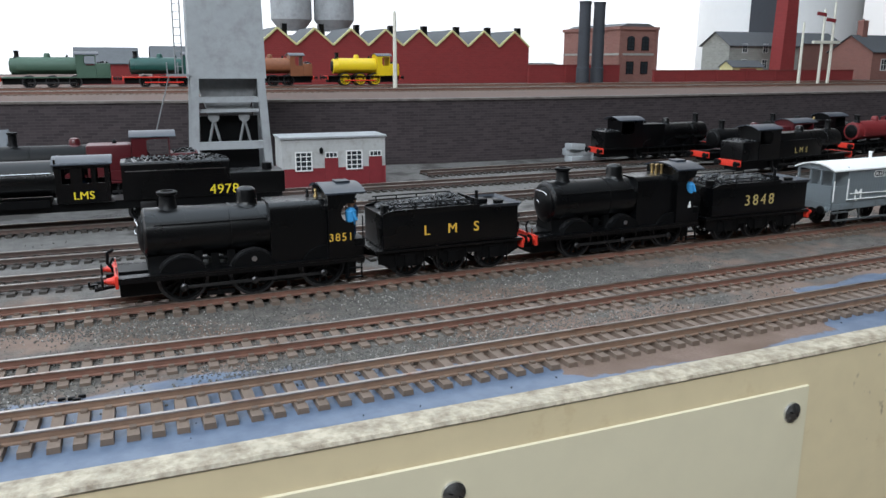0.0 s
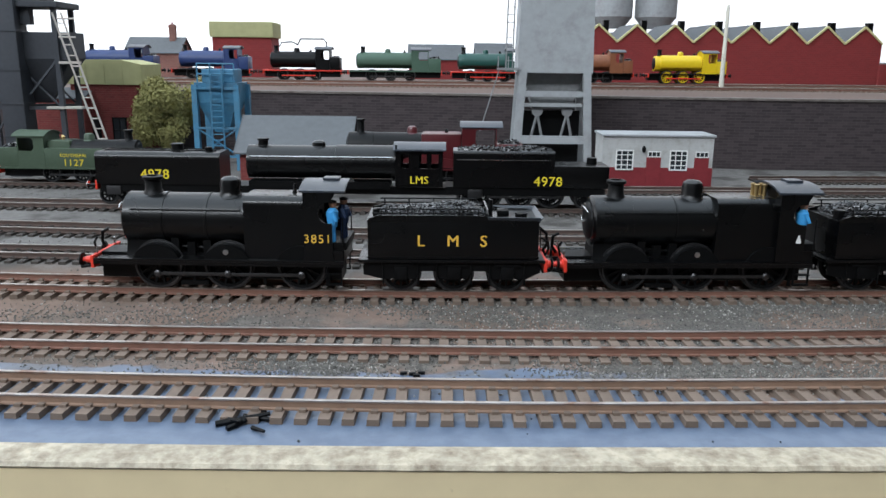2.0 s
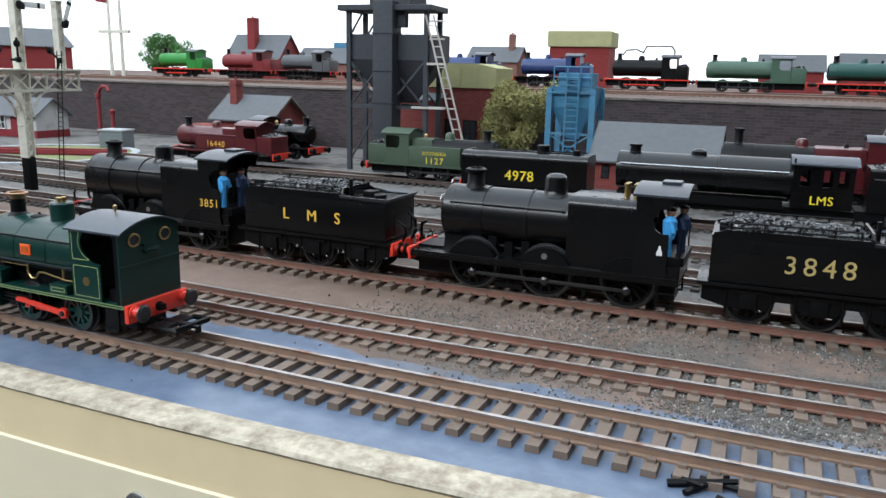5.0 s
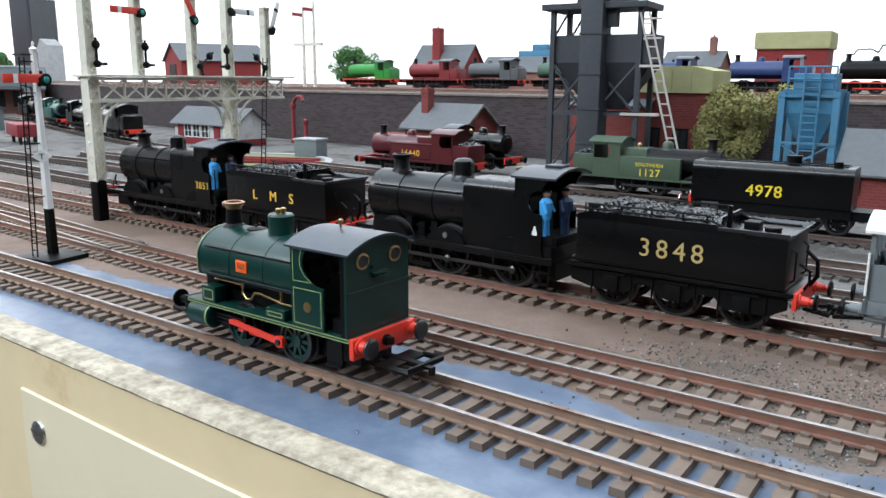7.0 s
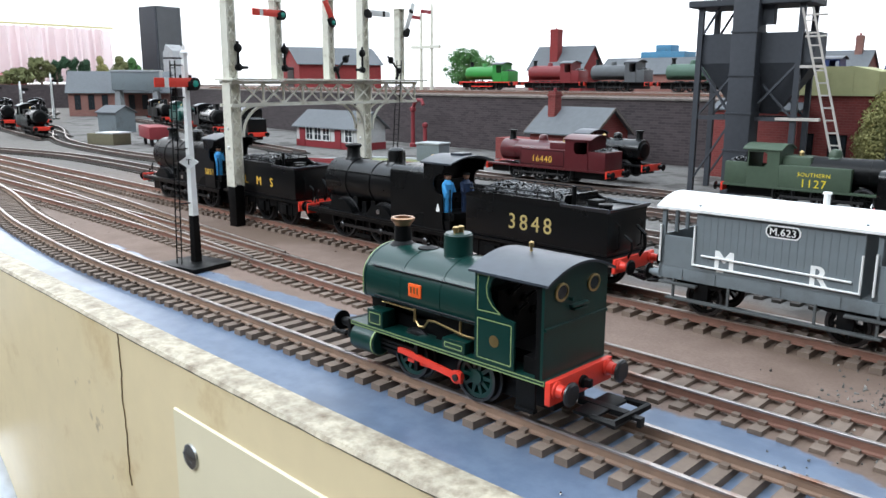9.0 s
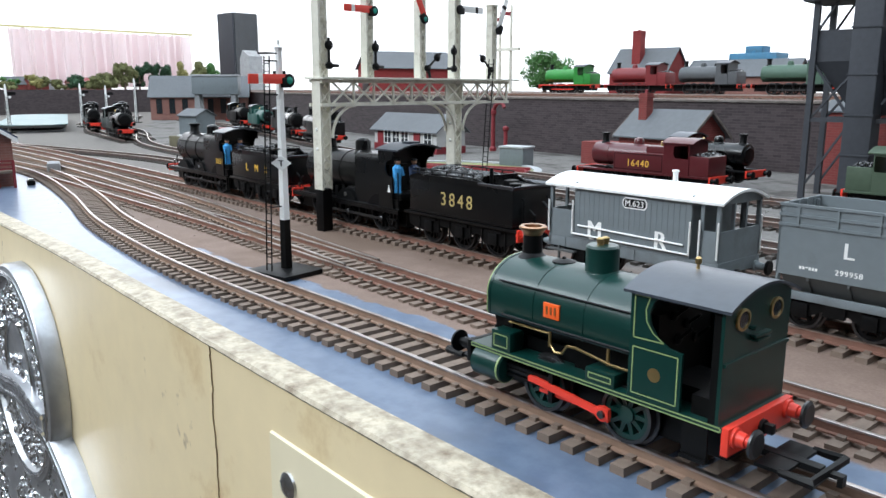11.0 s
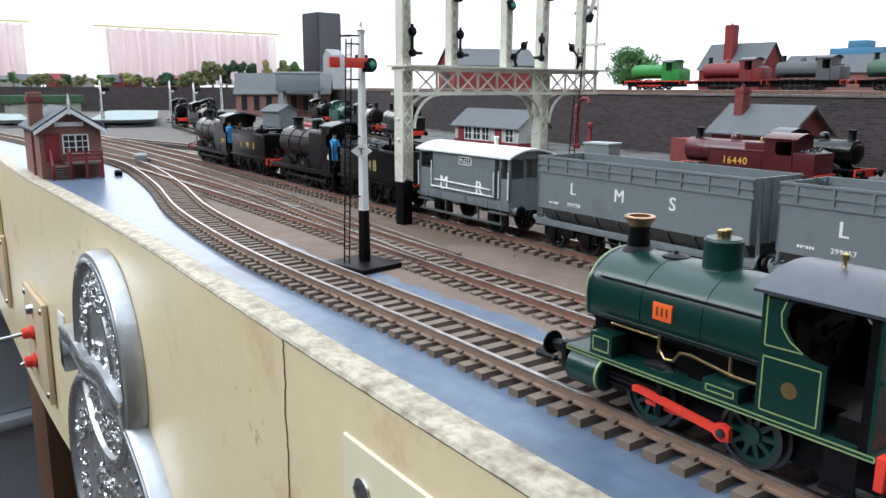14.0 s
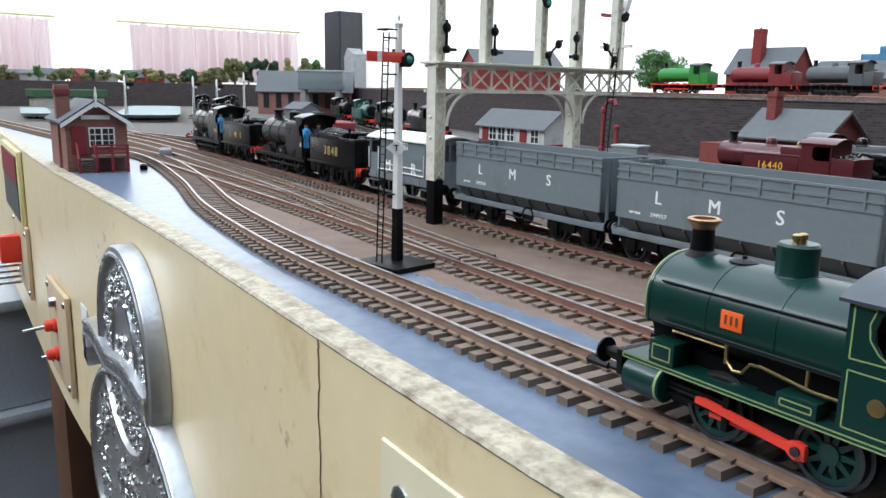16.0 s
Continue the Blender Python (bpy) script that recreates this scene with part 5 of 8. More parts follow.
    for x, o in ((63, 1), (-9, -1)):
        cp = B()
        box(cp, min(x, x + o * 13), max(x, x + o * 13), -1.2, 1.2, 4.2, 5.6, 0.2)
        box(cp, min(x + o * 3, x + o * 9), max(x + o * 3, x + o * 9), -7.5, 7.5, 4.6, 5.4, 0.2)
        pipe(cp, [(x + o * 8, -7.2, 5), (x + o * 14, -7.2, 5), (x + o * 14, 7.2, 5), (x + o * 8, 7.2, 5)], 0.8, 6)
        prism(cp, [(x + o * 10, 5.2), (x + o * 17, 5.2), (x + o * 17, 3.0), (x + o * 16, 3.0), (x + o * 16, 4.4), (x + o * 10, 4.2)], -0.9, 0.9, "y")
        part("coupling", cp, DULL, th, "black tension-lock coupling hook")
    for s in (-1, 1):
        st = box(B(), 53.2, 58.8, s * 12.3 - 0.9, s * 12.3 + 0.9, 3.6, 4.4)
        box(st, 53.2, 58.8, s * 12.3 - 0.3, s * 12.3 + 0.3, 4.0, 11.4)
        part("cab_step", st, DULL, th)
    return th


green = saddle_tank_engine()
# the low-built tank, fittings and cab: everything above the tank's waist sits a little lower
for piece in green.children_recursive:
    if piece.type == "MESH" and piece.name.split(".")[0] not in ("wheel", "tyre"):
        for v in piece.data.vertices:
            if v.co.z > 0.026:
                v.co.z = 0.026 + (v.co.z - 0.026) * 0.86
_s = distance_at(rail_1, -0.2750)
_p, _d = along(rail_1, _s)
_q, _ = along(rail_1, _s - 0.06)
green.matrix_world = pose(_p.x, _p.y, RAIL, 0, 0, heading(_p - _q))


# ---- signals ----
def ladder(bm, p, q, wide, gap, along_x=True, r=0.32):
    p, q = Vector(p), Vector(q)
    side = Vector((wide / 2, 0, 0)) if along_x else Vector((0, wide / 2, 0))
    rod(bm, p - side, q - side, r, 5)
    rod(bm, p + side, q + side, r, 5)
    n = int((q - p).length / gap)
    for k in range(1, n):
        c = p + (q - p) * (k / n)
        rod(bm, c - side, c + side, r * 0.8, 4)


def semaphore(parent, x, y, z, arm_len, arm_mat, stripe_mat, angle=0.0, lamp=None):
    """An arm that reaches to -y, its spectacle and lamp, in the space of its post (mm)."""
    arm = part("signal_arm", box(B(), -0.4, 0.4, -arm_len, 1.5, -2.0, 2.0, 0.15), arm_mat, parent)
    st = part("arm_stripe", box(B(), -0.5, 0.55, -arm_len * 0.74, -arm_len * 0.62, -2.02, 2.02), stripe_mat, arm)
    sp = B()
    lathe(sp, (-0.6, 2.6, -0.6), (1, 0, 0), [(2.9, 0), (2.9, 1.2), (1.7, 1.3)], 16)
    box(sp, -0.8, 0.8, -1.2, 3.5, -3.6, 0.5, 0.2)
    spect = part("spectacle", sp, DULL, arm)
    if lamp:
        part("lens", lathe(B(), (0.7, 2.6, -0.6), (1, 0, 0), [(1.6, 0), (1.4, 0.4), (0.4, 0.6)], 14), lamp, spect, "green glass signal lens")
    arm.matrix_local = pose(x * MM, y * MM, z * MM, angle, 0, 0)
    return arm


LENS = material("green_lens_glass", (0.02, 0.30, 0.22), 0.1, vary=0.1)


def stop_signal():
    th = thing("semaphore_signal", "white wooden signal post with red arm on a black base", "signal")
    part("base", box(B(), -12, 14, -13, 10, 0.0, 2.2, 0.4), DULL, th, "flat black base plate")
    post = part("post", lathe(B(), (0, 0, 24), (0, 0, 1), [(2.2, 0), (2.1, 4), (1.35, 72), (1.7, 72.3), (1.7, 73.6)], 4), WHITE, th)
    part("post_foot", lathe(B(), (0, 0, 2), (0, 0, 1), [(2.5, 0), (2.25, 22)], 4), DULL, th, "black painted post foot")
    part("finial", lathe(B(), (0, 0, 97.5), (0, 0, 1), [(1.9, 0), (1.2, 0.8), (0.5, 1.2), (0.7, 2.4), (0.3, 3.6)], 8), WHITE, post)
    semaphore(th, 2.2, 0.6, 84.5, 18.5, RED, WHITE, 0, LENS)
    lam = B()
    box(lam, -3.8, -0.8, -0.5, 4.4, 82.5, 88, 0.4)
    part("signal_lamp", lam, DULL, th)
    ld = B()
    ladder(ld, (-1.5, -8.5, 2), (-1.5, -5.2, 94), 3.4, 3.1, True)
    for z in (30, 55, 78, 92):
        rod(ld, (-1, -7, z), (0, 0, z), 0.35, 5)
    pipe(ld, [(-3.4, -3, 95), (-3.4, -8, 95), (2.5, -8, 95), (2.5, -3, 95)], 0.3, 5)
    part("ladder", ld, DULL, th, "thin black ladder")
    dm = part("diamond", prism(B(), [(-4.6, 49), (0, 45.8), (4.6, 49), (0, 52.2)], -2.6, -2.1, "y"), WHITE, th, "white diamond sign")
    letters("diamond_letter", "T", 2.6, DULL, dm, 0, -2.65, 49.0, 1, 0.06)
    dm.matrix_local = pose(0, 0, 0, 0, 0, 35)
    return th


sig = stop_signal()
sig.matrix_world = pose(-0.4440, 0.2905, 0.0, 0, 0, 6)


def plated_post(bm, x, y, z0, z1, w, step, t=0.5):
    """A square post: plain plates on two sides, crossed bars on the other two."""
    h = w / 2
    for b in (-h, h):
        box(bm, x - h, x + h, y + b - t, y + b + t, z0, z1)
    n = max(1, round((z1 - z0) / step))
    for s in (-h, h):
        for b in (-h, h):
            box(bm, x + s - t, x + s + t, y + b - t * 1.1, y + b + t * 1.1, z0, z1)
        for k in range(n):
            lo, hi = z0 + (z1 - z0) * k / n, z0 + (z1 - z0) * (k + 1) / n
            rod(bm, (x + s, y - h, lo), (x + s, y + h, hi), t * 0.75, 4)
            rod(bm, (x + s, y + h, lo), (x + s, y - h, hi), t * 0.75, 4)


def shunt_arm(post, y, pivot, tilt, foot):
    """A small round disc on a short stalk, with its weight bar; tilt leans it towards +y."""
    sb = B()
    c, s_ = math.cos(radians(tilt)), math.sin(radians(tilt))
    py, pz = y + pivot, 93.0
    ty, tz = py + 11 * s_, pz + 11 * c
    lathe(sb, (3.2, ty, tz), (1, 0, 0), [(2.6, 0), (2.6, 1.0), (1.2, 1.5), (0.4, 1.6)], 16)
    rod(sb, (3.7, py, pz), (3.7, ty + 4 * s_, tz + 4 * c), 0.75, 6)
    lathe(sb, (2.8, py, pz), (1, 0, 0), [(2.1, 0), (2.1, 1.9), (0.8, 2.3)], 14)
    fy, fz = (foot * c, -foot * s_) if abs(tilt) < 10 else (2.5 * s_ / abs(s_), -6.0)
    rod(sb, (3.7, py, pz), (3.7, py + fy, pz + fz), 1.1, 6, 0.9)
    part("shunt_arm", sb, DULL, post, "small black disc signal")


def gantry():
    """Lattice signal gantry spanning along y; y = 0 at the near leg."""
    th = thing("signal_gantry", "cream lattice signal gantry with black feet over the tracks", "signal gantry")
    far = 111
    for y in (0, far):
        lg = B()
        plated_post(lg, 0, y, 24, 86, 6.2, 6.6, 0.5)
        leg = part("leg", lg, CREAM, th)
        part("leg_foot", box(B(), -3.3, 3.3, y - 3.3, y + 3.3, 0, 24.5, 0.3), DULL, leg, "black painted foot")
        for z in (47, 58):
            part("leg_bolt", lathe(B(), (0, y - 3.2, z), (0, -1, 0), [(0.9, 0), (0.9, 1.0), (0.5, 1.3)], 8), WHITE, leg)
    beam = B()
    end = 166
    for x in (-5, 5):
        for z in (71.5, 84.5):
            box(beam, x - 0.7, x + 0.7, -4, end - 4, z - 0.9, z + 0.9)
        n = 10
        for k in range(n if x > 0 else 0):
            a, b = 4 + (end - 10) * k / n, 4 + (end - 10) * (k + 1) / n
            rod(beam, (x, a, 72), (x, b, 84), 0.62, 4)
            rod(beam, (x, b, 72), (x, a, 84), 0.62, 4)
            rod(beam, (x, b, 72), (x, b, 84), 0.8, 4)
    for k in range(9):
        box(beam, -5, 5, 2 + k * 19, 3.2 + k * 19, 71, 72)
    part("truss", beam, CREAM, th)
    for y0, s in ((4, 1), (far - 4, -1), (far + 4, 1)):
        for x in (-4.2, 4.2):
            pts = [(x, y0 + s * (18 - 18 * math.cos(a)), 53 + 18 * math.sin(a)) for a in [math.pi / 2 * k / 8 for k in range(9)]]
            part("knee_bracket", pipe(B(), pts, 0.9, 5), CREAM, th)
    part("walkway", box(B(), -8.5, 8.5, -5, end + 5, 85.6, 86.8, 0.2), CREAM, th)
    # y, top, arm height, arm turn, arm towards +y, arm colours, disc pivot, disc tilt, disc foot
    for y, top, arm_z, turn, away, mat, stripe, lens, pivot, tilt, foot in (
            (0, 178, 171, 0, False, WHITE, DULL, None, 3.4, 0, 6.5), (35, 132, 125, 0, False, RED, WHITE, LENS, 3.2, 0, 6.0),
            (79, 136, 125, -62, False, RED, WHITE, LENS, 3.0, 52, 5.0), (111, 178, 131, 0, True, WHITE, DULL, None, -4.4, 0, -6.0),
            (149, 135, 122, -68, True, WHITE, DULL, None, -5.0, -50, 5.0)):
        db = B()
        plated_post(db, 0, y, 86, top, 5.0 if y in (0, 111) else 4.3, 6.0, 0.5)
        d = part("signal_doll", db, CREAM, th, "slim cream signal post on the gantry")
        part("post_cap", box(B(), -3.1, 3.1, y - 3.1, y + 3.1, top, top + 1.2, 0.3), CREAM, d)
        arm = semaphore(d, 3.6, y + (4 if away else 0), arm_z, 20, mat, stripe, 0, lens)
        arm.matrix_local = pose(3.6 * MM, (y + (4 if away else 0)) * MM, arm_z * MM, 0, 0, 180 if away else 0) @ pose(0, 0, 0, turn)
        shunt_arm(d, y, pivot, tilt, foot)
    ld = B()
    ladder(ld, (6, 134, 0), (6, 142, 100), 4.2, 3.4, True, 0.38)
    part("ladder", ld, DULL, th, "thin black access ladder")
    return th


gan = gantry()
gan.matrix_world = pose(-0.5175, 0.3665, 0.0, 0, 0, 2)


# ---- fittings on the front board ----
def screw(panel, x, z, r=0.0042):
    th = part("screw", lathe(B(), (0, 0, 0), (0, -1, 0), [(r * 1000, 0), (r * 1000 * 0.96, 0.7), (r * 1000 * 0.6, 1.5), (0.5, 1.8)], 24), STEEL)
    box_ = part("slot", box(B(), -r * 620, r * 620, -1.72, -1.1, -0.25, 0.25), WHEELSTEEL, th)
    th.matrix_world = pose(x, fascia_out(x) - 0.0008, z, 0, 25, math.degrees(math.atan2(fascia_out(x + 0.01) - fascia_out(x - 0.01), 0.02)))
    th.parent = panel
    return th


def board_panel(x0, x1, z0, z1):
    """A thin access panel screwed to the front board, following its curve."""
    bm = B()
    n = 14
    rows = []
    for k in range(n + 1):
        x = x0 + (x1 - x0) * k / n
        y = fascia_out(x)
        rows.append([bm.verts.new((x, y - a, z)) for a, z in ((0.0, z0), (0.0008, z0 + 0.0004), (0.0008, z1 - 0.0004), (0.0, z1))])
    for a, b in zip(rows, rows[1:]):
        for j in range(3):
            bm.faces.new((a[j], b[j], b[j + 1], a[j + 1]))
    bm.faces.new(rows[0])
    bm.faces.new(rows[-1][::-1])
    return tagged(part("access_panel", bm, PANELCREAM, scale=1), "pale cream painted access panel screwed to the board", "panel", "fascia panels")


near_panel = board_panel(0.03, 0.270, -0.11, -0.013)
far_panel = board_panel(-0.339, -0.10, -0.11, -0.0165)
for panel, sx, sz in ((near_panel, 0.262, -0.023), (near_panel, 0.119, -0.0245), (far_panel, -0.3285, -0.0295), (far_panel, -0.184, -0.0265)):
    screw(panel, sx, sz)


# ---- engines standing in the yards ----
def tank_engine(mat, L=104.0, style="saddle", under=None, wheels=None, wheel_xs=None, dia=14.0, lettering="", letter_mat=None, sub="", roof=None, label="", tall=44.0, front=None, name="tank_locomotive", trim=None, group="engines in the yards"):
    """A standing tank or tender engine; x = 0 at the front buffer beam, L at the rear beam."""
    under = under or DULL
    th = thing(name, label, "locomotive", group)
    cz, r = 0.58 * tall, 0.225 * tall
    cab0 = 0.68 * L
    foot = 0.29 * tall
    part("running_plate", box(B(), 0, L, -13, 13, foot - 1.5, foot, 0.2), under, th)
    part("frame", box(B(), 1, L - 1, -7, 7, 4, foot), DULL, th)
    bo = part("boiler", lathe(B(), (0.09 * L, 0, cz), (1, 0, 0), [(r - 1.4, -0.6), (r, 0), (r + 0.15, 0.4), (r + 0.15, 0.13 * L), (r - 0.1, 0.132 * L), (r - 0.1, cab0 - 0.09 * L)], 28), front or mat, th)
    part("smokebox_door", lathe(B(), (0.09 * L - 0.5, 0, cz), (-1, 0, 0), [(r - 2, 0), (r - 3, 1), (0.5, 1.8)], 22), DULL, bo)
    if style == "saddle":
        h = 12.4
        sect = [(-h + 0.8, cz - 5), (-h, cz - 3)] + arc(0, cz, h, 180, 0, 20) + [(h, cz - 3), (h - 0.8, cz - 5)]
        sect = [(y, cz + (z - cz) * 0.92 if z > cz else z) for y, z in sect]
        part("saddle_tank", prism(B(), sect, 0.15 * L, cab0 - 0.5, "x"), mat, th)
        top = cz + h * 0.92
    elif style == "side":
        for s in (-1, 1):
            y0, y1 = sorted((s * 8.5, s * 13.2))
            tk = part("side_tank", box(B(), 0.30 * L, cab0, y0, y1, foot, cz + 3.0, 0.5), mat, th)
            if trim:
                part("tank_lining", edging(B(), [(0.30 * L + 1, foot + 1.5), (cab0 - 1, foot + 1.5), (cab0 - 1, cz + 1.8), (0.30 * L + 1, cz + 1.8)], s * 13.25, 0.22), trim, tk)
            if lettering:
                letters("tank_lettering", lettering, 5.2, letter_mat or GOLD, tk, 0.49 * L, s * 13.26, foot + 4.0 + (0 if sub else 2.5), 1.15, 0, 0 if s < 0 else 180)
                if sub:
                    letters("tank_word", sub, 2.6, letter_mat or GOLD, tk, 0.49 * L, s * 13.26, foot + 9.6, 1.1, 0, 0 if s < 0 else 180)
        top = cz + r
        # firebox behind the tanks
        part("firebox", box(B(), 0.52 * L, cab0, -r + 0.5, r - 0.5, foot, cz + r - 0.3, 2.0), mat, th)
    else:
        top = cz + r
        part("firebox", box(B(), 0.47 * L, cab0, -r, r, foot, cz + r + 0.2, 2.2), mat, th)
        for k in range(3):
            x = 0.22 * L + k * 0.19 * L
            part("splasher", prism(B(), [(x + a, z) for a, z in arc(0, foot - 2, 10, 15, 165, 10)], -12.5, 12.5, "y"), mat, th)
    part("chimney", lathe(B(), (0.15 * L, 0, top - 1.4), (0, 0, 1), [(4.6, 0), (3.4, 1.3), (2.9, 2.4), (2.8, tall - top - 0.5), (3.6, tall - top), (3.5, tall - top + 1.3), (2.4, tall - top + 1.3)], 20), DULL, th)
    part("dome", lathe(B(), (0.42 * L, 0, top - 1.2), (0, 0, 1), [(5, 0), (4.1, 1.2), (3.9, 4.2), (2.9, 5.8), (0.5, 6.4)], 20), mat, th)
    part("safety_valve", lathe(B(), (0.60 * L, 0, top - 1), (0, 0, 1), [(1.8, 0), (1.4, 2.4), (1.8, 2.8), (0.6, 4.2)], 12), BRASS if style == "side" else DULL, th)
    # cab and bunker
    cab = B()
    zc = tall - 4.5
    for s in (-1, 1):
        y0, y1 = sorted((s * 12.4, s * 13.1))
        prism(cab, [(cab0, foot), (0.86 * L, foot), (0.86 * L, 0.62 * tall), (0.81 * L, 0.62 * tall), (0.79 * L, 0.68 * tall), (0.79 * L, zc - 3), (0.81 * L, zc - 2), (0.85 * L, zc - 2), (0.85 * L, zc), (cab0, zc)][:2] +
              [(0.86 * L, 0.60 * tall), (0.765 * L, 0.60 * tall), (0.75 * L, 0.66 * tall), (0.75 * L, zc - 3.2), (0.765 * L, zc - 2), (0.86 * L, zc - 2), (0.86 * L, zc), (cab0, zc)], y0, y1, "y")
    for x in (cab0, 0.855 * L):
        prism(cab, [(-13, foot), (13, foot), (13, zc), (7, zc + 2.6), (-7, zc + 2.6), (-13, zc)], x, x + 0.7, "x")
    c = part("cab", cab, mat, th)
    prof = [(y, zc + 3.6 * (1 - (y / 14.0) ** 2)) for y in [14 - 2 * k for k in range(15)]]
    part("cab_roof", prism(B(), prof + [(y, z - 0.7) for y, z in prof[::-1]], cab0 - 1.5, 0.89 * L, "x"), roof or SHEENROOF, c)
    bk = part("bunker", box(B(), 0.855 * L + 0.8, L - 0.8, -12.8, 12.8, foot, 0.66 * tall, 0.6), mat, th)
    heap("coal", th, 0.87 * L, L - 2, 11, 0.655 * tall, 2.5, COAL, "small heap of coal", 4, 1.6, 60)
    axles = wheel_xs or (0.24 * L, 0.45 * L, 0.66 * L)
    wheelset(th, axles, dia, 10, wheels or DULL)
    for s in (-1, 1):
        rb = B()
        box(rb, axles[0] - 1, axles[-1] + 1, s * 11 - 0.4, s * 11 + 0.4, dia * 0.36, dia * 0.36 + 1.5)
        part("coupling_rod", rb, RED if wheels or under is RED else WHEELSTEEL, th)
    for x, o in ((0, -1), (L, 1)):
        part("buffer_beam", box(B(), min(x, x + o * 1.4), max(x, x + o * 1.4), -13, 13, foot - 5.4, foot + 0.4, 0.2), RED, th, "red buffer beam")
        buffers(th, x + o * 1.4, o, z=foot - 2.6, mat=DULL, head=DULL, shank=4.0)
    return th


def stand(th, line_points, x_front, length, z0=0.0, flip=False):
    """Set an engine on a track, its front beam at x_front (its rear, if flipped)."""
    line = spline(line_points)
    s = distance_at(line, x_front)
    p, _ = along(line, s)
    q, _ = along(line, max(0.0, s - length))
    turn = heading(p - q)
    th.matrix_world = pose(q.x, q.y, z0 + RAIL, 0, 0, turn + 180) if flip else pose(p.x, p.y, z0 + RAIL, 0, 0, turn)


BRIGHTGREEN = material("bright_green_paint", (0.02, 0.21, 0.03), 0.45, vary=0.12)
FIRERED = material("faded_red_paint", (0.17, 0.014, 0.016), 0.5, vary=0.15)
GREYPAINT = material("plain_grey_paint", (0.075, 0.08, 0.085), 0.55, vary=0.15)
OXBLUE = material("deep_blue_paint", (0.014, 0.036, 0.13), 0.45, vary=0.15)
SAGE = material("sage_green_paint", (0.052, 0.105, 0.07), 0.55, vary=0.12)
TEAL = material("dark_teal_paint", (0.007, 0.065, 0.052), 0.45, vary=0.15)
RUSTBROWN = material("orange_brown_paint", (0.22, 0.075, 0.03), 0.55, vary=0.2)
YELLOW = material("bright_yellow_paint", (0.74, 0.52, 0.01), 0.4, vary=0.08)

UZ = UP - 0.001
up_stock = ((-0.985, 108, BRIGHTGREEN, RED, None, "bright green"), (-0.850, 108, FIRERED, FIRERED, None, "faded red"), (-0.733, 100, GREYPAINT, DULL, None, "plain grey"),
            (-0.612, 104, SAGE, DULL, None, "dull green"), (-0.470, 106, OXBLUE, DULL, None, "dark blue"), (-0.340, 106, OXBLUE, DULL, None, "deep blue"),
            (-0.214, 106, DULL, RED, None, "black and red"), (-0.097, 128, SAGE, SAGE, None, "sage green"), (0.045, 112, TEAL, RED, None, "dark teal green"),
            (0.196, 100, RUSTBROWN, DULL, None, "orange-brown"), (0.318, 108, YELLOW, DULL, YELLOW, "bright yellow"))
for k, (x, L, m, un, wh, word) in enumerate(up_stock):
    e = tank_engine(m, L, "saddle", un, wh, dia=17.0 if wh else 14.5, label=word + " six-coupled saddle tank locomotive on the upper yard", tall=46.0, name="saddle_tank_locomotive", group="saddle tanks on the upper yard")
    stand(e, UPLINE, x, L * MM, UZ)
    if word == "black and red":
        hose = pipe(B(), [(20, 0, 44), (24, 0, 50), (38, 0, 51), (46, 0, 47), (50, 0, 55), (82, 0, 55), (86, 0, 50), (86, 0, 44)], 0.9, 6)
        part("overhead_pipe", hose, DULL, e, "thin black overhead pipe")

red_tank = tank_engine(MAROON, 120, "side", MAROON, lettering="16440", letter_mat=GOLD, label="crimson six-coupled side tank locomotive", tall=40.0, roof=MAROON, trim=DULL)
stand(red_tank, LINE_7, -0.538, 0.120)
small_black = tank_engine(BLACK, 84, "side", DULL, lettering="L M S", letter_mat=PALEGOLD, label="small black tank locomotive beside the brick cabin", tall=40)
small_black.matrix_world = pose(-0.418, 0.715, RAIL, 0, 0, 170)
olive = tank_engine(SOUTHGREEN, 118, "side", SOUTHGREEN, lettering="1127", letter_mat=YELLOW_LETTER, sub="SOUTHERN", label="olive green side tank locomotive with yellow lettering", tall=41, front=DULL, roof=SOUTHGREEN)
stand(olive, LINE_7, -0.325, 0.118, flip=True)
compound = tank_engine(MAROON, 150, "boiler", MAROON, label="crimson lined tender locomotive by the coaling tower", tall=52, front=DULL, dia=18, roof=SHEENROOF, trim=LINING)
stand(compound, LINE_7, -0.062, 0.150)
right_black = tank_engine(BLACK, 150, "boiler", DULL, label="black tender locomotive standing below the wall", tall=47, dia=17)
stand(right_black, LINE_8, 0.500, 0.150, flip=True)
right_maroon = tank_engine(MAROON, 170, "boiler", DULL, label="dusty crimson express locomotive below the wall", tall=44, front=DULL, dia=18)
stand(right_maroon, LINE_7, 0.585, 0.170)
right_tank = tank_engine(BLACK, 165, "side", DULL, lettering="L M S", letter_mat=PALEGOLD, label="black side tank locomotive with red buffer beam", tall=46, dia=17)
stand(right_tank, LINE_6, 0.560, 0.165, flip=True)
right_far = tank_engine(DULL, 150, "side", DULL, label="dusty black tank locomotive at the yard's end", tall=44)
stand(right_far, LINE_8, 0.72, 0.15)
right_far2 = tank_engine(FIRERED, 120, "saddle", DULL, label="dull red saddle tank locomotive at the yard's end", tall=44)
stand(right_far2, LINE_7, 0.80, 0.12)


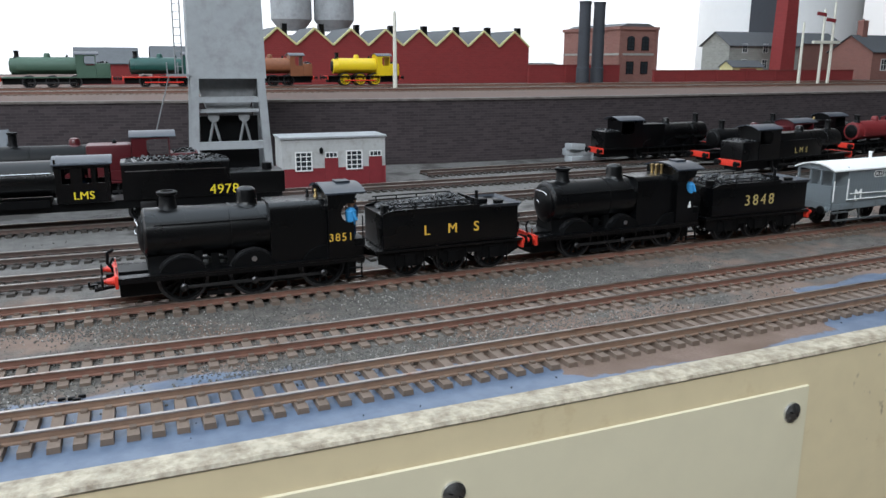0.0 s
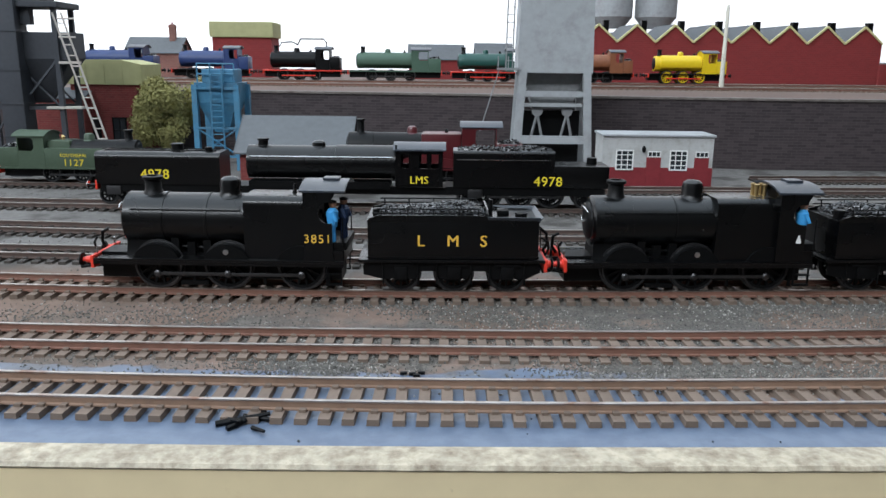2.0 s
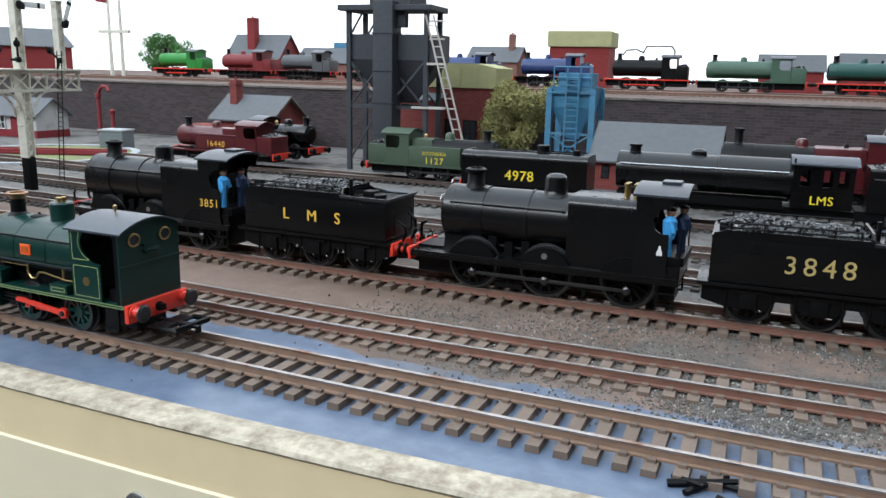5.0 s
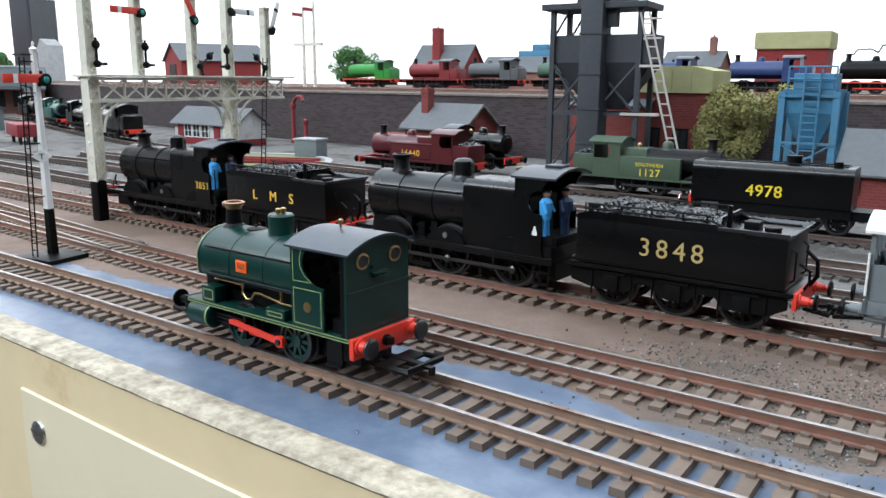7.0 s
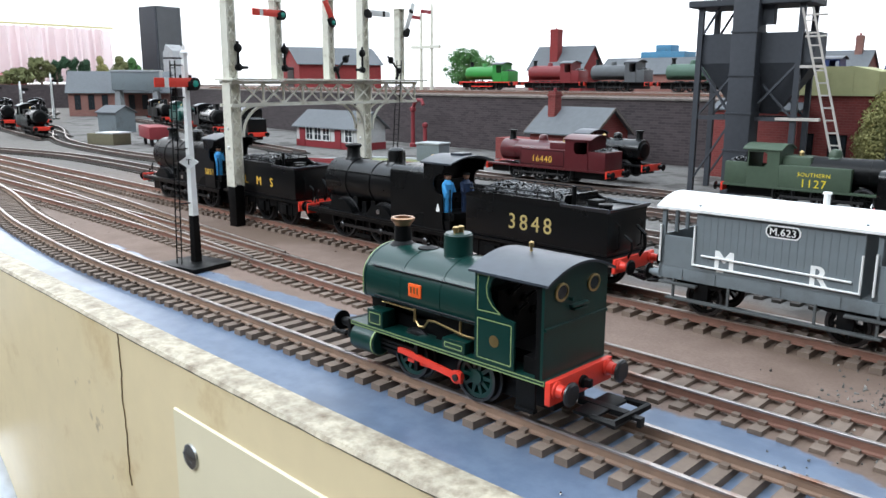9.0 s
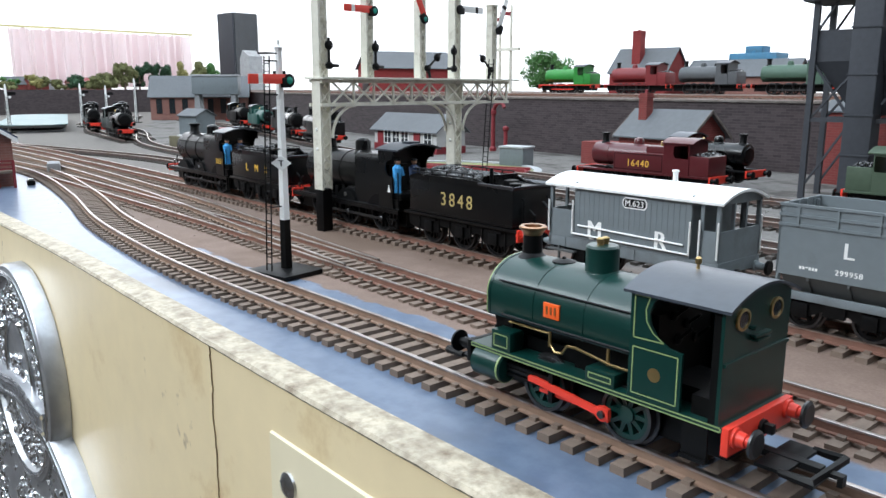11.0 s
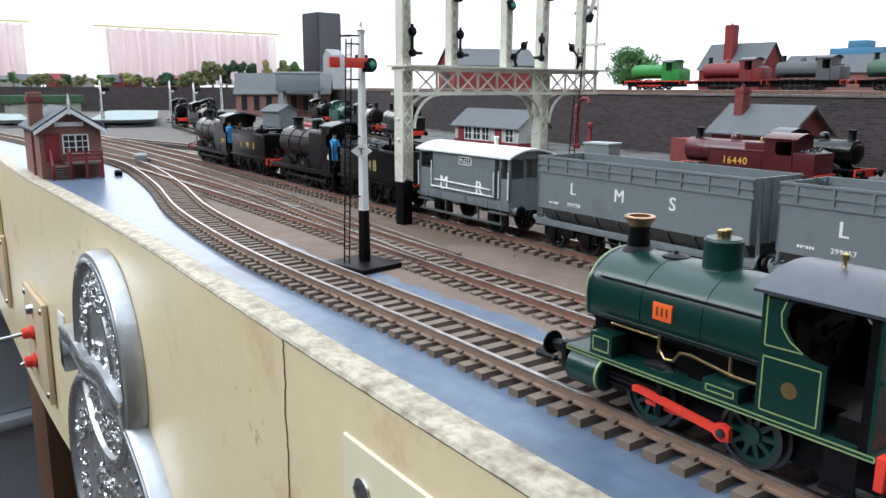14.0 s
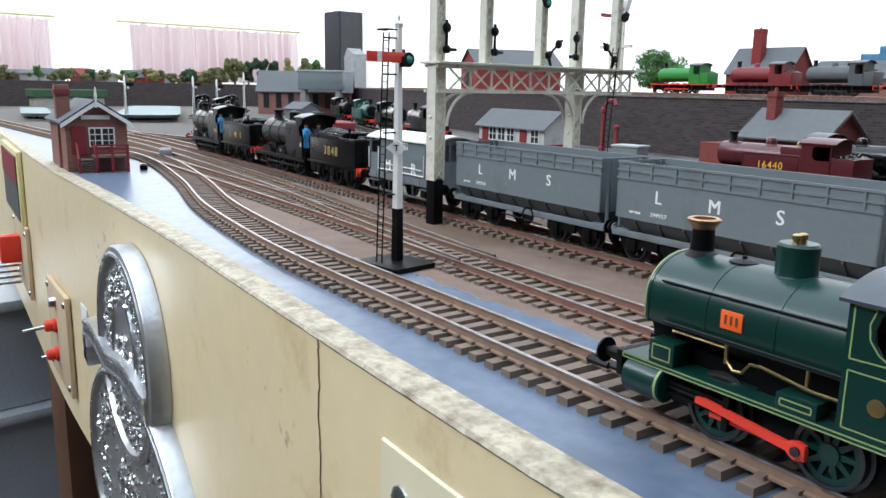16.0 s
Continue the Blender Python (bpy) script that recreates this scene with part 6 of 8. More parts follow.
def articulated_engine():
    """Long black engine in three units: front tank, boiler and cab, rear bunker. x = 0 at the front tank's end."""
    th = thing("articulated_locomotive", "very long black articulated locomotive with yellow numbers", "locomotive", "engines in the yards")

    def rounded(w, z0, z1, r):
        return [(-w, z0), (w, z0), (w, z1 - r)] + arc(w - r, z1 - r, r, 0, 90, 6)[1:] + arc(-w + r, z1 - r, r, 90, 180, 6) + [(-w, z1 - r)]
    ft = part("front_tank", prism(B(), rounded(13.2, 14, 35.5, 4), 0, 84, "x"), BLACK, th)
    top = B()
    for y in (-5, 5):
        rod(top, (4, y, 36), (80, y, 36), 0.4, 6)
    lathe(top, (52, 0, 35), (0, 0, 1), [(4, 0), (4, 4.5), (4.4, 4.6), (4.2, 5.4), (1, 5.6)], 18)
    lathe(top, (75, -5, 35), (0, 0, 1), [(2.4, 0), (2.4, 3.5), (0.5, 3.9)], 12)
    part("tank_filler", top, DULL, ft)
    letters("tank_number", "4978", 6.4, YELLOW_LETTER, ft, 40, -13.26, 21.0, 1.08, 0.12)
    bl = part("boiler", lathe(B(), (101, 0, 28.5), (1, 0, 0), [(10, 0), (11.6, 0.4), (11.6, 14), (11.4, 14.2), (11.4, 60), (12, 60.2), (12, 102)], 32), BLACK, th)
    part("chimney", lathe(B(), (111, 0, 38.6), (0, 0, 1), [(4.6, 0), (3.4, 1.4), (3.2, 4.2), (4, 4.6), (3.9, 5.8), (2.6, 5.9)], 20), DULL, bl)
    part("dome", lathe(B(), (149, 0, 38.6), (0, 0, 1), [(5.4, 0), (4.6, 1), (4.4, 3.4), (3, 4.6), (0.5, 5)], 20), BLACK, bl)
    ft2 = B()
    rod(ft2, (104, -12, 33.5), (200, -12, 33.5), 0.35, 6)
    part("handrail", ft2, STEEL, bl)
    part("valve_gear_cover", box(B(), 103, 198, -13, 13, 12, 17), DULL, th)
    part("bridge_frame", box(B(), 80, 236, -9, 9, 8, 13), DULL, th)
    cab = B()
    for s in (-1, 1):
        y0, y1 = sorted((s * 12.6, s * 13.4))
        box(cab, 202, 234, y0, y1, 14, 26.5)
        for a, b in ((202, 206), (211, 218), (223, 226), (231, 234)):
            box(cab, a, b, y0, y1, 26.5, 37)
        box(cab, 202, 234, y0, y1, 36, 39.5)
    box(cab, 202, 203, -13, 13, 14, 42)
    c = part("cab", cab, BLACK, th)
    prof = [(y, 39 + 4 * (1 - (y / 14) ** 2)) for y in [14 - 2 * k for k in range(15)]]
    part("cab_roof", prism(B(), prof + [(y, z - 0.8) for y, z in prof[::-1]], 200.5, 236, "x"), SHEENROOF, c, "cab roof with blue-grey sheen put into its colour")
    letters("cab_lettering", "LMS", 5.0, YELLOW_LETTER, c, 218, -13.45, 18.8, 1.05, 0.1)
    crew(th, 215, -9, 14.0, BLUEOVERALL, "model driver figure in bright blue", 180)
    bk = part("bunker", prism(B(), rounded(13.2, 14, 38.5, 2), 241, 309, "x"), BLACK, th)
    heap("coal", th, 243, 307, 11.5, 38, 2.6, COAL, "low heap of black coal", 9, 1.8, 200)
    rt = part("rear_tank", box(B(), 309.2, 346, -13.2, 13.2, 14, 29, 0.8), BLACK, th)
    part("tank_filler", lathe(B(), (336, 0, 28.8), (0, 0, 1), [(3.5, 0), (3.5, 4.5), (0.6, 5)], 16), DULL, rt)
    letters("bunker_number", "4978", 6.4, YELLOW_LETTER, bk, 305, -13.26, 18.6, 1.08, 0.12)
    ln = B()
    for z, a, b in ((32.5, 243, 307), (19, 103, 200)):
        box(ln, a, b, -13.5, -13.2, z, z + 0.5)
    part("beading", ln, STEEL, bk)
    for a, b in ((2, 84), (236, 344)):
        part("engine_frame", box(B(), a, b, -12, 12, 8.5, 14.2), DULL, th)
    wheelset(th, (20, 41, 62, 265, 286, 307), 19, 12, DULL)
    wheelset(th, (6, 78, 250, 330), 12, 8, DULL)
    for a, b in ((20, 62), (265, 307)):
        rb = B()
        box(rb, a - 1, b + 8, -11.4, -10.6, 6.5, 8)
        box(rb, a - 14, a - 4, -12.8, -8, 6.5, 12.5, 0.8)
        part("side_rod", rb, WHEELSTEEL, th)
    part("buffer_beam", box(B(), -1.2, 0.2, -13, 13, 10, 16, 0.2), RED, th)
    buffers(th, -1.2, -1, z=12.6)
    return th


gar = articulated_engine()
stand(gar, LINE_6, -0.210, 0.30)


# ---- buildings ----
def gabled(name, label, w, d, eaves, ridge, wall_mat, roof_mat, along_x=True, chimney=None, over=2.5, trim=None, category="building", group="", base=None):
    """A gabled building, mm; its front left corner at the origin, d reaching to +y; ridge along x or y."""
    th = thing(name, label, category, group)
    if along_x:
        wl = prism(B(), [(0, 0), (d, 0), (d, eaves), (d / 2, ridge), (0, eaves)], 0, w, "x")
        pr = [(-over, eaves - over * (ridge - eaves) / (d / 2)), (d / 2, ridge), (d + over, eaves - over * (ridge - eaves) / (d / 2))]
        rf = prism(B(), pr + [(y, z + 1.4) for y, z in pr[::-1]], -over, w + over, "x")
    else:
        wl = prism(B(), [(0, 0), (w, 0), (w, eaves), (w / 2, ridge), (0, eaves)], 0, d, "y")
        pr = [(-over, eaves - over * (ridge - eaves) / (w / 2)), (w / 2, ridge), (w + over, eaves - over * (ridge - eaves) / (w / 2))]
        rf = prism(B(), pr + [(y, z + 1.4) for y, z in pr[::-1]], -over, d + over, "y")
    part("wall", wl, wall_mat, th, smooth=False)
    roof = part("roof", rf, roof_mat, th, smooth=False)
    if trim:
        tb = B()
        if along_x:
            for x in (-over - 0.4, w + over - 0.6):
                prism(tb, [(y, z - 1.2) for y, z in pr] + [(y, z + 1.8) for y, z in pr[::-1]], x, x + 1, "x")
        else:
            for y in (-over - 0.4, d + over - 0.6):
                prism(tb, [(x, z - 1.2) for x, z in pr] + [(x, z + 1.8) for x, z in pr[::-1]], y, y + 1, "y")
        part("bargeboard", tb, trim, roof, smooth=False)
    if chimney:
        cx, cy, top, cw = chimney
        ch = part("chimney", box(B(), cx - cw, cx + cw, cy - cw, cy + cw, eaves - 4, top, 0.3), wall_mat if base is None else base, th, smooth=False)
        part("chimney_band", box(B(), cx - cw - 0.8, cx + cw + 0.8, cy - cw - 0.8, cy + cw + 0.8, top - 5, top - 3), wall_mat if base is None else base, ch, smooth=False)
        part("chimney_pot", lathe(B(), (cx, cy, top), (0, 0, 1), [(1.8, 0), (1.4, 3.4), (1.7, 3.6), (1.1, 3.8)], 12), REDPAINT, ch)
    return th


def pane(th, x, z, w, h, y=0.0, frame_mat=WHITE, bars=(1, 2), arched=False, name="window"):
    """A framed window on a front that faces -y."""
    fr = B()
    t = max(0.5, w * 0.07)
    for a, b, c, e in ((0, t, 0, h), (w - t, w, 0, h), (0, w, 0, t), (0, w, h - t, h)):
        box(fr, x + a, x + b, y - 0.9, y + 0.2, z + c, z + e)
    for k in range(1, bars[0] + 1):
        a = w * k / (bars[0] + 1)
        box(fr, x + a - t / 3, x + a + t / 3, y - 0.8, y, z, z + h)
    for k in range(1, bars[1] + 1):
        a = h * k / (bars[1] + 1)
        box(fr, x, x + w, y - 0.8, y, z + a - t / 3, z + a + t / 3)
    win = part(name, fr, frame_mat, th, smooth=False)
    part("glass", box(B(), x + t / 2, x + w - t / 2, y - 0.35, y - 0.05, z + t / 2, z + h - t / 2), GLASSDARK, win, smooth=False)
    return win


def coaling_tower():
    th = thing("coaling_tower", "tall weathered grey concrete coaling tower on splayed legs", "coaling tower")
    w, d = 64, 62
    body = B()
    lo = [(-1.5, 0), (w + 1.5, 0), (w + 1.5, d), (-1.5, d)]
    hi = [(2.5, 2), (w - 1.5, 2), (w - 1.5, d - 2), (2.5, d - 2)]
    a = [body.verts.new((x, y, 92)) for x, y in lo]
    b = [body.verts.new((x, y, 260)) for x, y in hi]
    for k in range(4):
        body.faces.new((a[k], a[(k + 1) % 4], b[(k + 1) % 4], b[k]))
    body.faces.new(a[::-1])
    body.faces.new(b)
    part("bunker", body, CONCRETE, th, smooth=False)
    hop = B()
    prism(hop, [(4, 92), (w - 4, 92), (w - 14, 62), (14, 62)], 16, d - 10, "y")
    part("hopper_chute", hop, CONCRETEDARK, th, smooth=False)
    for x0, x1 in ((0, -5), (w, w + 5)):
        for y in (0, d - 7):
            lg = B()
            s = 1 if x0 == 0 else -1
            prism(lg, [(x0, 93), (x0 + s * 7, 93), (x1 + s * 7, 0), (x1, 0)], y, y + 6, "y")
            part("leg", lg, CONCRETE, th, smooth=False)
    cr = B()
    box(cr, 3, w - 3, 1, 5, 71, 76)
    box(cr, 0, w, 0.5, 5, 29, 36)
    box(cr, 6, w - 6, 4, 8, 62, 65)
    part("crossbeam", cr, CONCRETE, th, smooth=False)
    gear = B()
    for x in (18, 45):
        lathe(gear, (x, 8, 58), (0, 1, 0), [(5, 0), (5, 2), (2, 2.4)], 16)
        rod(gear, (x, 9, 56), (x - 5, 10, 34), 1.2, 6)
        rod(gear, (x, 9, 56), (x + 5, 10, 34), 1.2, 6)
    box(gear, 12, 52, 8, 11, 60, 66)
    part("chute_gear", gear, CONCRETEDARK, th)
    lb = B()
    ladder(lb, (-9, 4, 96), (-7, 4, 260), 6, 6.5, True, 0.6)
    box(lb, -20, 0, -2, 8, 94, 96)
    for x in (-19, -10):
        rod(lb, (x, -1, 96), (x, -1, 106), 0.5, 5)
    rod(lb, (-18, 2, 94), (-34, 2, 40), 0.6, 5)
    part("ladder", lb, CONCRETEDARK, th)
    part("shed_wall", box(B(), 6, w - 6, 20, 24, 0, 58), DULL, th, smooth=False)
    return th


coaling_tower().matrix_world = pose(0.0945, 0.728, 0, 0, 0, -3)


HUTWHITE = material("greyed_white_boards", (0.50, 0.50, 0.49), 0.7, vary=0.1, patch=40, dirt=(0.36, 0.34, 0.31), dirt_amount=0.3)


def hut():
    th = thing("platelayers_hut", "white boarded hut with red doors and base", "hut")
    w, d, h = 92, 34, 42
    b = part("wall", box(B(), 0, w, 0, d, 16, h), HUTWHITE, th, smooth=False)
    for k in range(10):
        z = 16.3 + k * 2.55
        part("weatherboard", box(B(), -0.3, w + 0.3, -0.35, d, z, z + 2.1), HUTWHITE, b, smooth=False)
    part("plinth", box(B(), -0.6, w + 0.6, -0.6, d, 0, 16.2), REDPAINT, th, smooth=False)
    part("roof", box(B(), -1.5, w + 1.5, -2, d + 2, h, h + 1.8, 0.3), CONCRETE, th, smooth=False)
    for x in (11, 56):
        pane(th, x, 14, 15, 17, -0.7, bars=(2, 3))
    for x in (37, 77):
        dr = part("door", box(B(), x, x + 12, -1.2, 0.2, 0, 25, 0.2), REDPAINT, th, "dark red door", smooth=False)
        pane(th, x + 0.5, 25, 11, 5, -0.8, bars=(2, 0), name="fanlight")
    part("wall_lamp", lathe(B(), (34, -2, 29), (0, 0, 1), [(0.6, 0), (1.6, 1), (1.6, 4), (0.4, 5.5)], 8), DULL, th)
    return th


hut().matrix_world = pose(0.160, 0.668, 0, 0, 0, -2)


def coal_hopper():
    th = thing("coaling_stage", "dark grey steel coaling stage with hopper and lift shaft", "coaling stage")
    w, d = 78, 40
    for x in (0, w - 4):
        for y in (0, d - 4):
            part("leg", box(B(), x, x + 4, y, y + 4, 0, 142), DARKSTEEL, th, smooth=False)
    hp = B()
    v = [hp.verts.new(p) for p in ((3, 3, 122), (w + 8, 3, 122), (w + 8, d - 3, 122), (3, d - 3, 122), (3, 3, 100), (w + 8, 3, 100), (w + 8, d - 3, 100), (3, d - 3, 100), (28, 20, 62), (w - 18, 20, 62), (w - 18, d - 20, 62), (28, d - 20, 62))]
    for q in ((0, 1, 2, 3), (0, 4, 5, 1), (1, 5, 6, 2), (2, 6, 7, 3), (3, 7, 4, 0), (4, 8, 9, 5), (5, 9, 10, 6), (6, 10, 11, 7), (7, 11, 8, 4), (8, 11, 10, 9)):
        hp.faces.new([v[i] for i in q])
    part("hopper", hp, DARKSTEEL, th, smooth=False)
    sh = part("lift_shaft", box(B(), 29, 48, -8, 14, 0, 150, 1.5), DARKSTEEL, th)
    for z in (34, 62, 90, 122):
        part("shaft_band", box(B(), 28.4, 48.6, -8.6, 14, z, z + 1.2), DARKSTEEL, sh)
    part("roof", box(B(), -7, w + 4, -4, d + 4, 142, 147, 0.8), DARKSTEEL, th, smooth=False)
    part("head_house", box(B(), 20, 60, 6, 46, 147, 190, 1.0), DARKSTEEL, th, smooth=False)
    bx = B()
    box(bx, 48, 56, 2, 10, 128, 142)
    part("winch_box", bx, DARKSTEEL, th, smooth=False)
    for y in (2, d - 2):
        for (xa, za), (xb, zb), r in (((2, 100), (29, 62), 1.2), ((w - 2, 100), (50, 70), 1.2), ((2, 58), (30, 92), 1.0), ((w - 2, 58), (52, 84), 1.0), ((2, 8), (28, 52), 1.0), ((4, 122), (16, 142), 1.0)):
            part("brace", rod(B(), (xa, y, za), (xb, y, zb), r, 4), DARKSTEEL, th)
        part("girder", box(B(), 0, w, y - 1.2, y + 1.2, 57, 60), DARKSTEEL, th, smooth=False)
    pf = B()
    box(pf, w - 14, w + 16, -2, 6, 58, 60)
    box(pf, w, w + 16, -2, 6, 96, 98)
    part("platform", pf, LADDERWOOD, th, smooth=False)
    ld = B()
    ladder(ld, (w + 34, -4, 24), (w + 2, -2, 138), 7, 8.5, True, 0.9)
    for z in (118, 133):
        rod(ld, (w + 2, -2, z), (w + 16, -2, z), 0.8, 5)
    part("ladder", ld, LADDERWOOD, th, "pale grey wooden ladder")
    return th


coal_hopper().matrix_world = pose(-0.379, 0.702, 0, 0, 0, 2)


def tank_house(w, d, h, lid, label):
    th = thing("tank_house", label, "tank house")
    part("wall", box(B(), 0, w, 0, d, 0, h), REDBRICK, th, smooth=False)
    part("tank_lid", prism(B(), [(-2, h), (w + 2, h), (w + 2, h + lid * 0.82), (w * 0.75, h + lid), (w * 0.25, h + lid), (-2, h + lid * 0.82)], -2, d + 2, "y"), YELLOWROOF, th, "pale yellow canvas-covered tank top", smooth=False)
    rb = B()
    for k in range(5):
        x = -1 + (w + 1) * k / 4
        box(rb, x, x + 1, -2.5, -2, h, h + lid * 0.8)
    part("tank_rib", rb, YELLOWROOF, th, smooth=False)
    for x in (0.18, 0.55):
        pane(th, w * x, h * 0.22, w * 0.2, h * 0.35, 0, DULL, (1, 1))
    return th


tank_house(74, 40, 75, 24, "red brick tank house with a yellow covered tank").matrix_world = pose(-0.345, 0.820, 0, 0, 0, -6)
brick_store = gabled("brick_store", "low dark red brick store behind the coaling stage", 78, 40, 62, 70, REDBRICK, DARKSLATE)
brick_store.matrix_world = pose(-0.405, 0.812, 0, 0, 0, -6)
cabin = gabled("brick_cabin", "red brick cabin with a grey slate roof and chimney", 84, 58, 36, 59, REDBRICK, SLATE, True, (16, 20, 76, 5), trim=COPING, over=5, base=REDBRICK)
cabin.matrix_world = pose(-0.598, 0.800, 0, 0, 0, -9)
part("porch", box(B(), -60, 0, 8, 40, 0, 24), REDBRICK, cabin, smooth=False)
shed = gabled("store_shed", "red brick shed with a wide grey roof", 92, 62, 26, 52, REDBRICK, SLATE, True, over=4, trim=DARKSLATE)
shed.matrix_world = pose(-0.1475, 0.685, 0, 0, 0, -3)
pane(shed, 7, 10, 6, 10, 0, DULL, (1, 1))
waiting = gabled("waiting_hut", "greyed white wooden hut with dark red doors and a grey roof", 128, 47, 29, 47, HUTWHITE, SLATE, True, over=5)
waiting.matrix_world = pose(-0.972, 0.790, 0, 0, 0, -4)
for x in (22, 40, 58, 104):
    pane(waiting, x, 9, 16, 17, -0.6, WHITE, (1, 1))
for x in (8, 84):
    part("door", box(B(), x, x + 12, -1.4, 0, 0, 25, 0.2), REDPAINT, waiting, "dark red door", smooth=False)
part("plinth", box(B(), -0.6, 128.6, -0.6, 47.6, 0, 9), REDPAINT, waiting, "red painted base boards", smooth=False)


def blue_hopper():
    th = thing("sand_hopper", "sky blue steel sand hopper on legs with ladder", "hopper")
    w = 44
    for x in (0, w - 5):
        for y in (0, 32):
            part("leg", box(B(), x, x + 5, y, y + 5, 0, 78), INDBLUE, th, smooth=False)
    bn = B()
    v = [bn.verts.new(p) for p in ((2, 2, 80), (w - 2, 2, 80), (w - 2, 35, 80), (2, 35, 80), (4, 4, 62), (w - 4, 4, 62), (w - 4, 33, 62), (4, 33, 62), (16, 14, 34), (w - 16, 14, 34), (w - 16, 23, 34), (16, 23, 34))]
    for q in ((0, 1, 2, 3), (0, 4, 5, 1), (1, 5, 6, 2), (2, 6, 7, 3), (3, 7, 4, 0), (4, 8, 9, 5), (5, 9, 10, 6), (6, 10, 11, 7), (7, 11, 8, 4), (8, 11, 10, 9)):
        bn.faces.new([v[i] for i in q])
    part("hopper", bn, INDBLUE, th, smooth=False)
    part("head_box", box(B(), 9, w - 6, 4, 32, 80, 92, 0.8), INDBLUE, th, smooth=False)
    fr = B()
    for z in (12, 38, 74):
        box(fr, 0, w, -0.5, 1.5, z, z + 2)
    rod(fr, (4, 1, 14), (w - 4, 1, 38), 0.9, 5)
    rod(fr, (w - 4, 1, 14), (4, 1, 38), 0.9, 5)
    for x in (6, 18, 30, 40):
        rod(fr, (x, 1, 80), (x, 1, 97), 0.7, 5)
    for z in (88, 97):
        rod(fr, (6, 1, z), (40, 1, z), 0.7, 5)
    part("brace", fr, INDBLUE, th)
    ld = B()
    ladder(ld, (24, -3, 2), (24, -2, 92), 11, 5.2, True, 0.8)
    part("ladder", ld, INDBLUE, th)
    return th


blue_hopper().matrix_world = pose(-0.203, 0.745, 0, 0, 0, -4)


# ---- trees ----
def foliage(bm, centre, radii, count, size, rng, clumps=9):
    """Many small leaf blades round a few uneven clumps."""
    hubs = [Vector((rng.gauss(0, 0.45) * radii[0], rng.gauss(0, 0.45) * radii[1], rng.uniform(-0.7, 0.75) * radii[2])) for _ in range(clumps)]
    for _ in range(count):
        h = rng.choice(hubs)
        d = Vector((rng.gauss(0, 1), rng.gauss(0, 1), rng.gauss(0, 1))).normalized()
        p = Vector(centre) + h + Vector((d.x * radii[0], d.y * radii[1], d.z * radii[2])) * (0.42 * rng.uniform(0.55, 1.0))
        a = Vector((rng.gauss(0, 1), rng.gauss(0, 1), rng.gauss(0, 1))).normalized() * size * rng.uniform(0.5, 1.2)
        b = a.cross(d).normalized() * size * rng.uniform(0.35, 0.8)
        bm.faces.new([bm.verts.new(q) for q in (p - a, p + b, p + a, p - b)])


def tree(x, y, z, high, wide, mat, seed, label, count=900, category="tree", group="model trees", leaf=0.055):
    th = thing("tree", label, category, group)
    rng = random.Random(seed)
    tr = lathe(B(), (0, 0, 0), (0, 0, 1), [(high * 0.05, 0), (high * 0.035, high * 0.25), (high * 0.02, high * 0.6)], 8)
    for k in range(5):
        a = rng.uniform(0, 6.3)
        rod(tr, (0, 0, high * (0.2 + 0.07 * k)), (math.cos(a) * wide * 0.3, math.sin(a) * wide * 0.3, high * (0.45 + 0.08 * k)), high * 0.016, 5, high * 0.006)
    part("trunk", tr, SLEEPER, th)
    lf = B()
    foliage(lf, (0, 0, high * 0.56), (wide * 0.5, wide * 0.5, high * 0.42), count, max(1.6, wide * leaf), rng, 14 if count < 5000 else 44)
    part("crown", lf, mat, th, smooth=False)
    th.matrix_world = pose(x, y, z, 0, 0, rng.uniform(0, 360))
    return th


tree(-0.2540, 0.812, 0.0, 82, 58, FOLIAGE[0], 11, "bushy yellow-green model tree beside the tank house", 26000, leaf=0.024)


# ---- upper yard buildings ----
def saw_tooth_factory():
    th = thing("factory", "red factory with a saw-tooth roof edged in cream", "factory")
    n, bay = 8, 61.0
    hs = 64
    out = [(0, 0), (n * bay, 0)]
    for k in range(n, 0, -1):
        out += [(k * bay, hs), (k * bay - bay * 0.5, hs + 26)]
    out += [(0, hs)]
    part("wall", prism(B(), out, 0, 120, "y"), FACTORYRED, th, smooth=False)
    for k in range(n):
        x = k * bay
        tr = B()
        rod(tr, (x, -1.5, hs), (x + bay * 0.5, -1.5, hs + 26), 2.0, 4)
        rod(tr, (x + bay * 0.5, -1.5, hs + 26), (x + bay, -1.5, hs), 2.0, 4)
        part("cream_edge", tr, CREAMTRIM, th)
        rf = B()
        prism(rf, [(x - 1, hs + 1), (x + bay * 0.5, hs + 27.5), (x + bay + 1, hs + 1), (x + bay * 0.5, hs + 25)], 1, 119, "y")
        part("roof", rf, DARKSLATE, th, smooth=False)
        part("roof_vent", box(B(), x + bay * 0.66, x + bay * 0.80, 10, 22, hs + 10, hs + 33), DULL, th, smooth=False)
    return th


saw_tooth_factory().matrix_world = pose(0.252, 1.300, UP, 0, 0, 0)
annex = gabled("brick_annex", "low red brick annex beside the factory", 62, 60, 30, 34, FACTORYRED, DARKSLATE)
annex.matrix_world = pose(0.742, 1.30, UP)


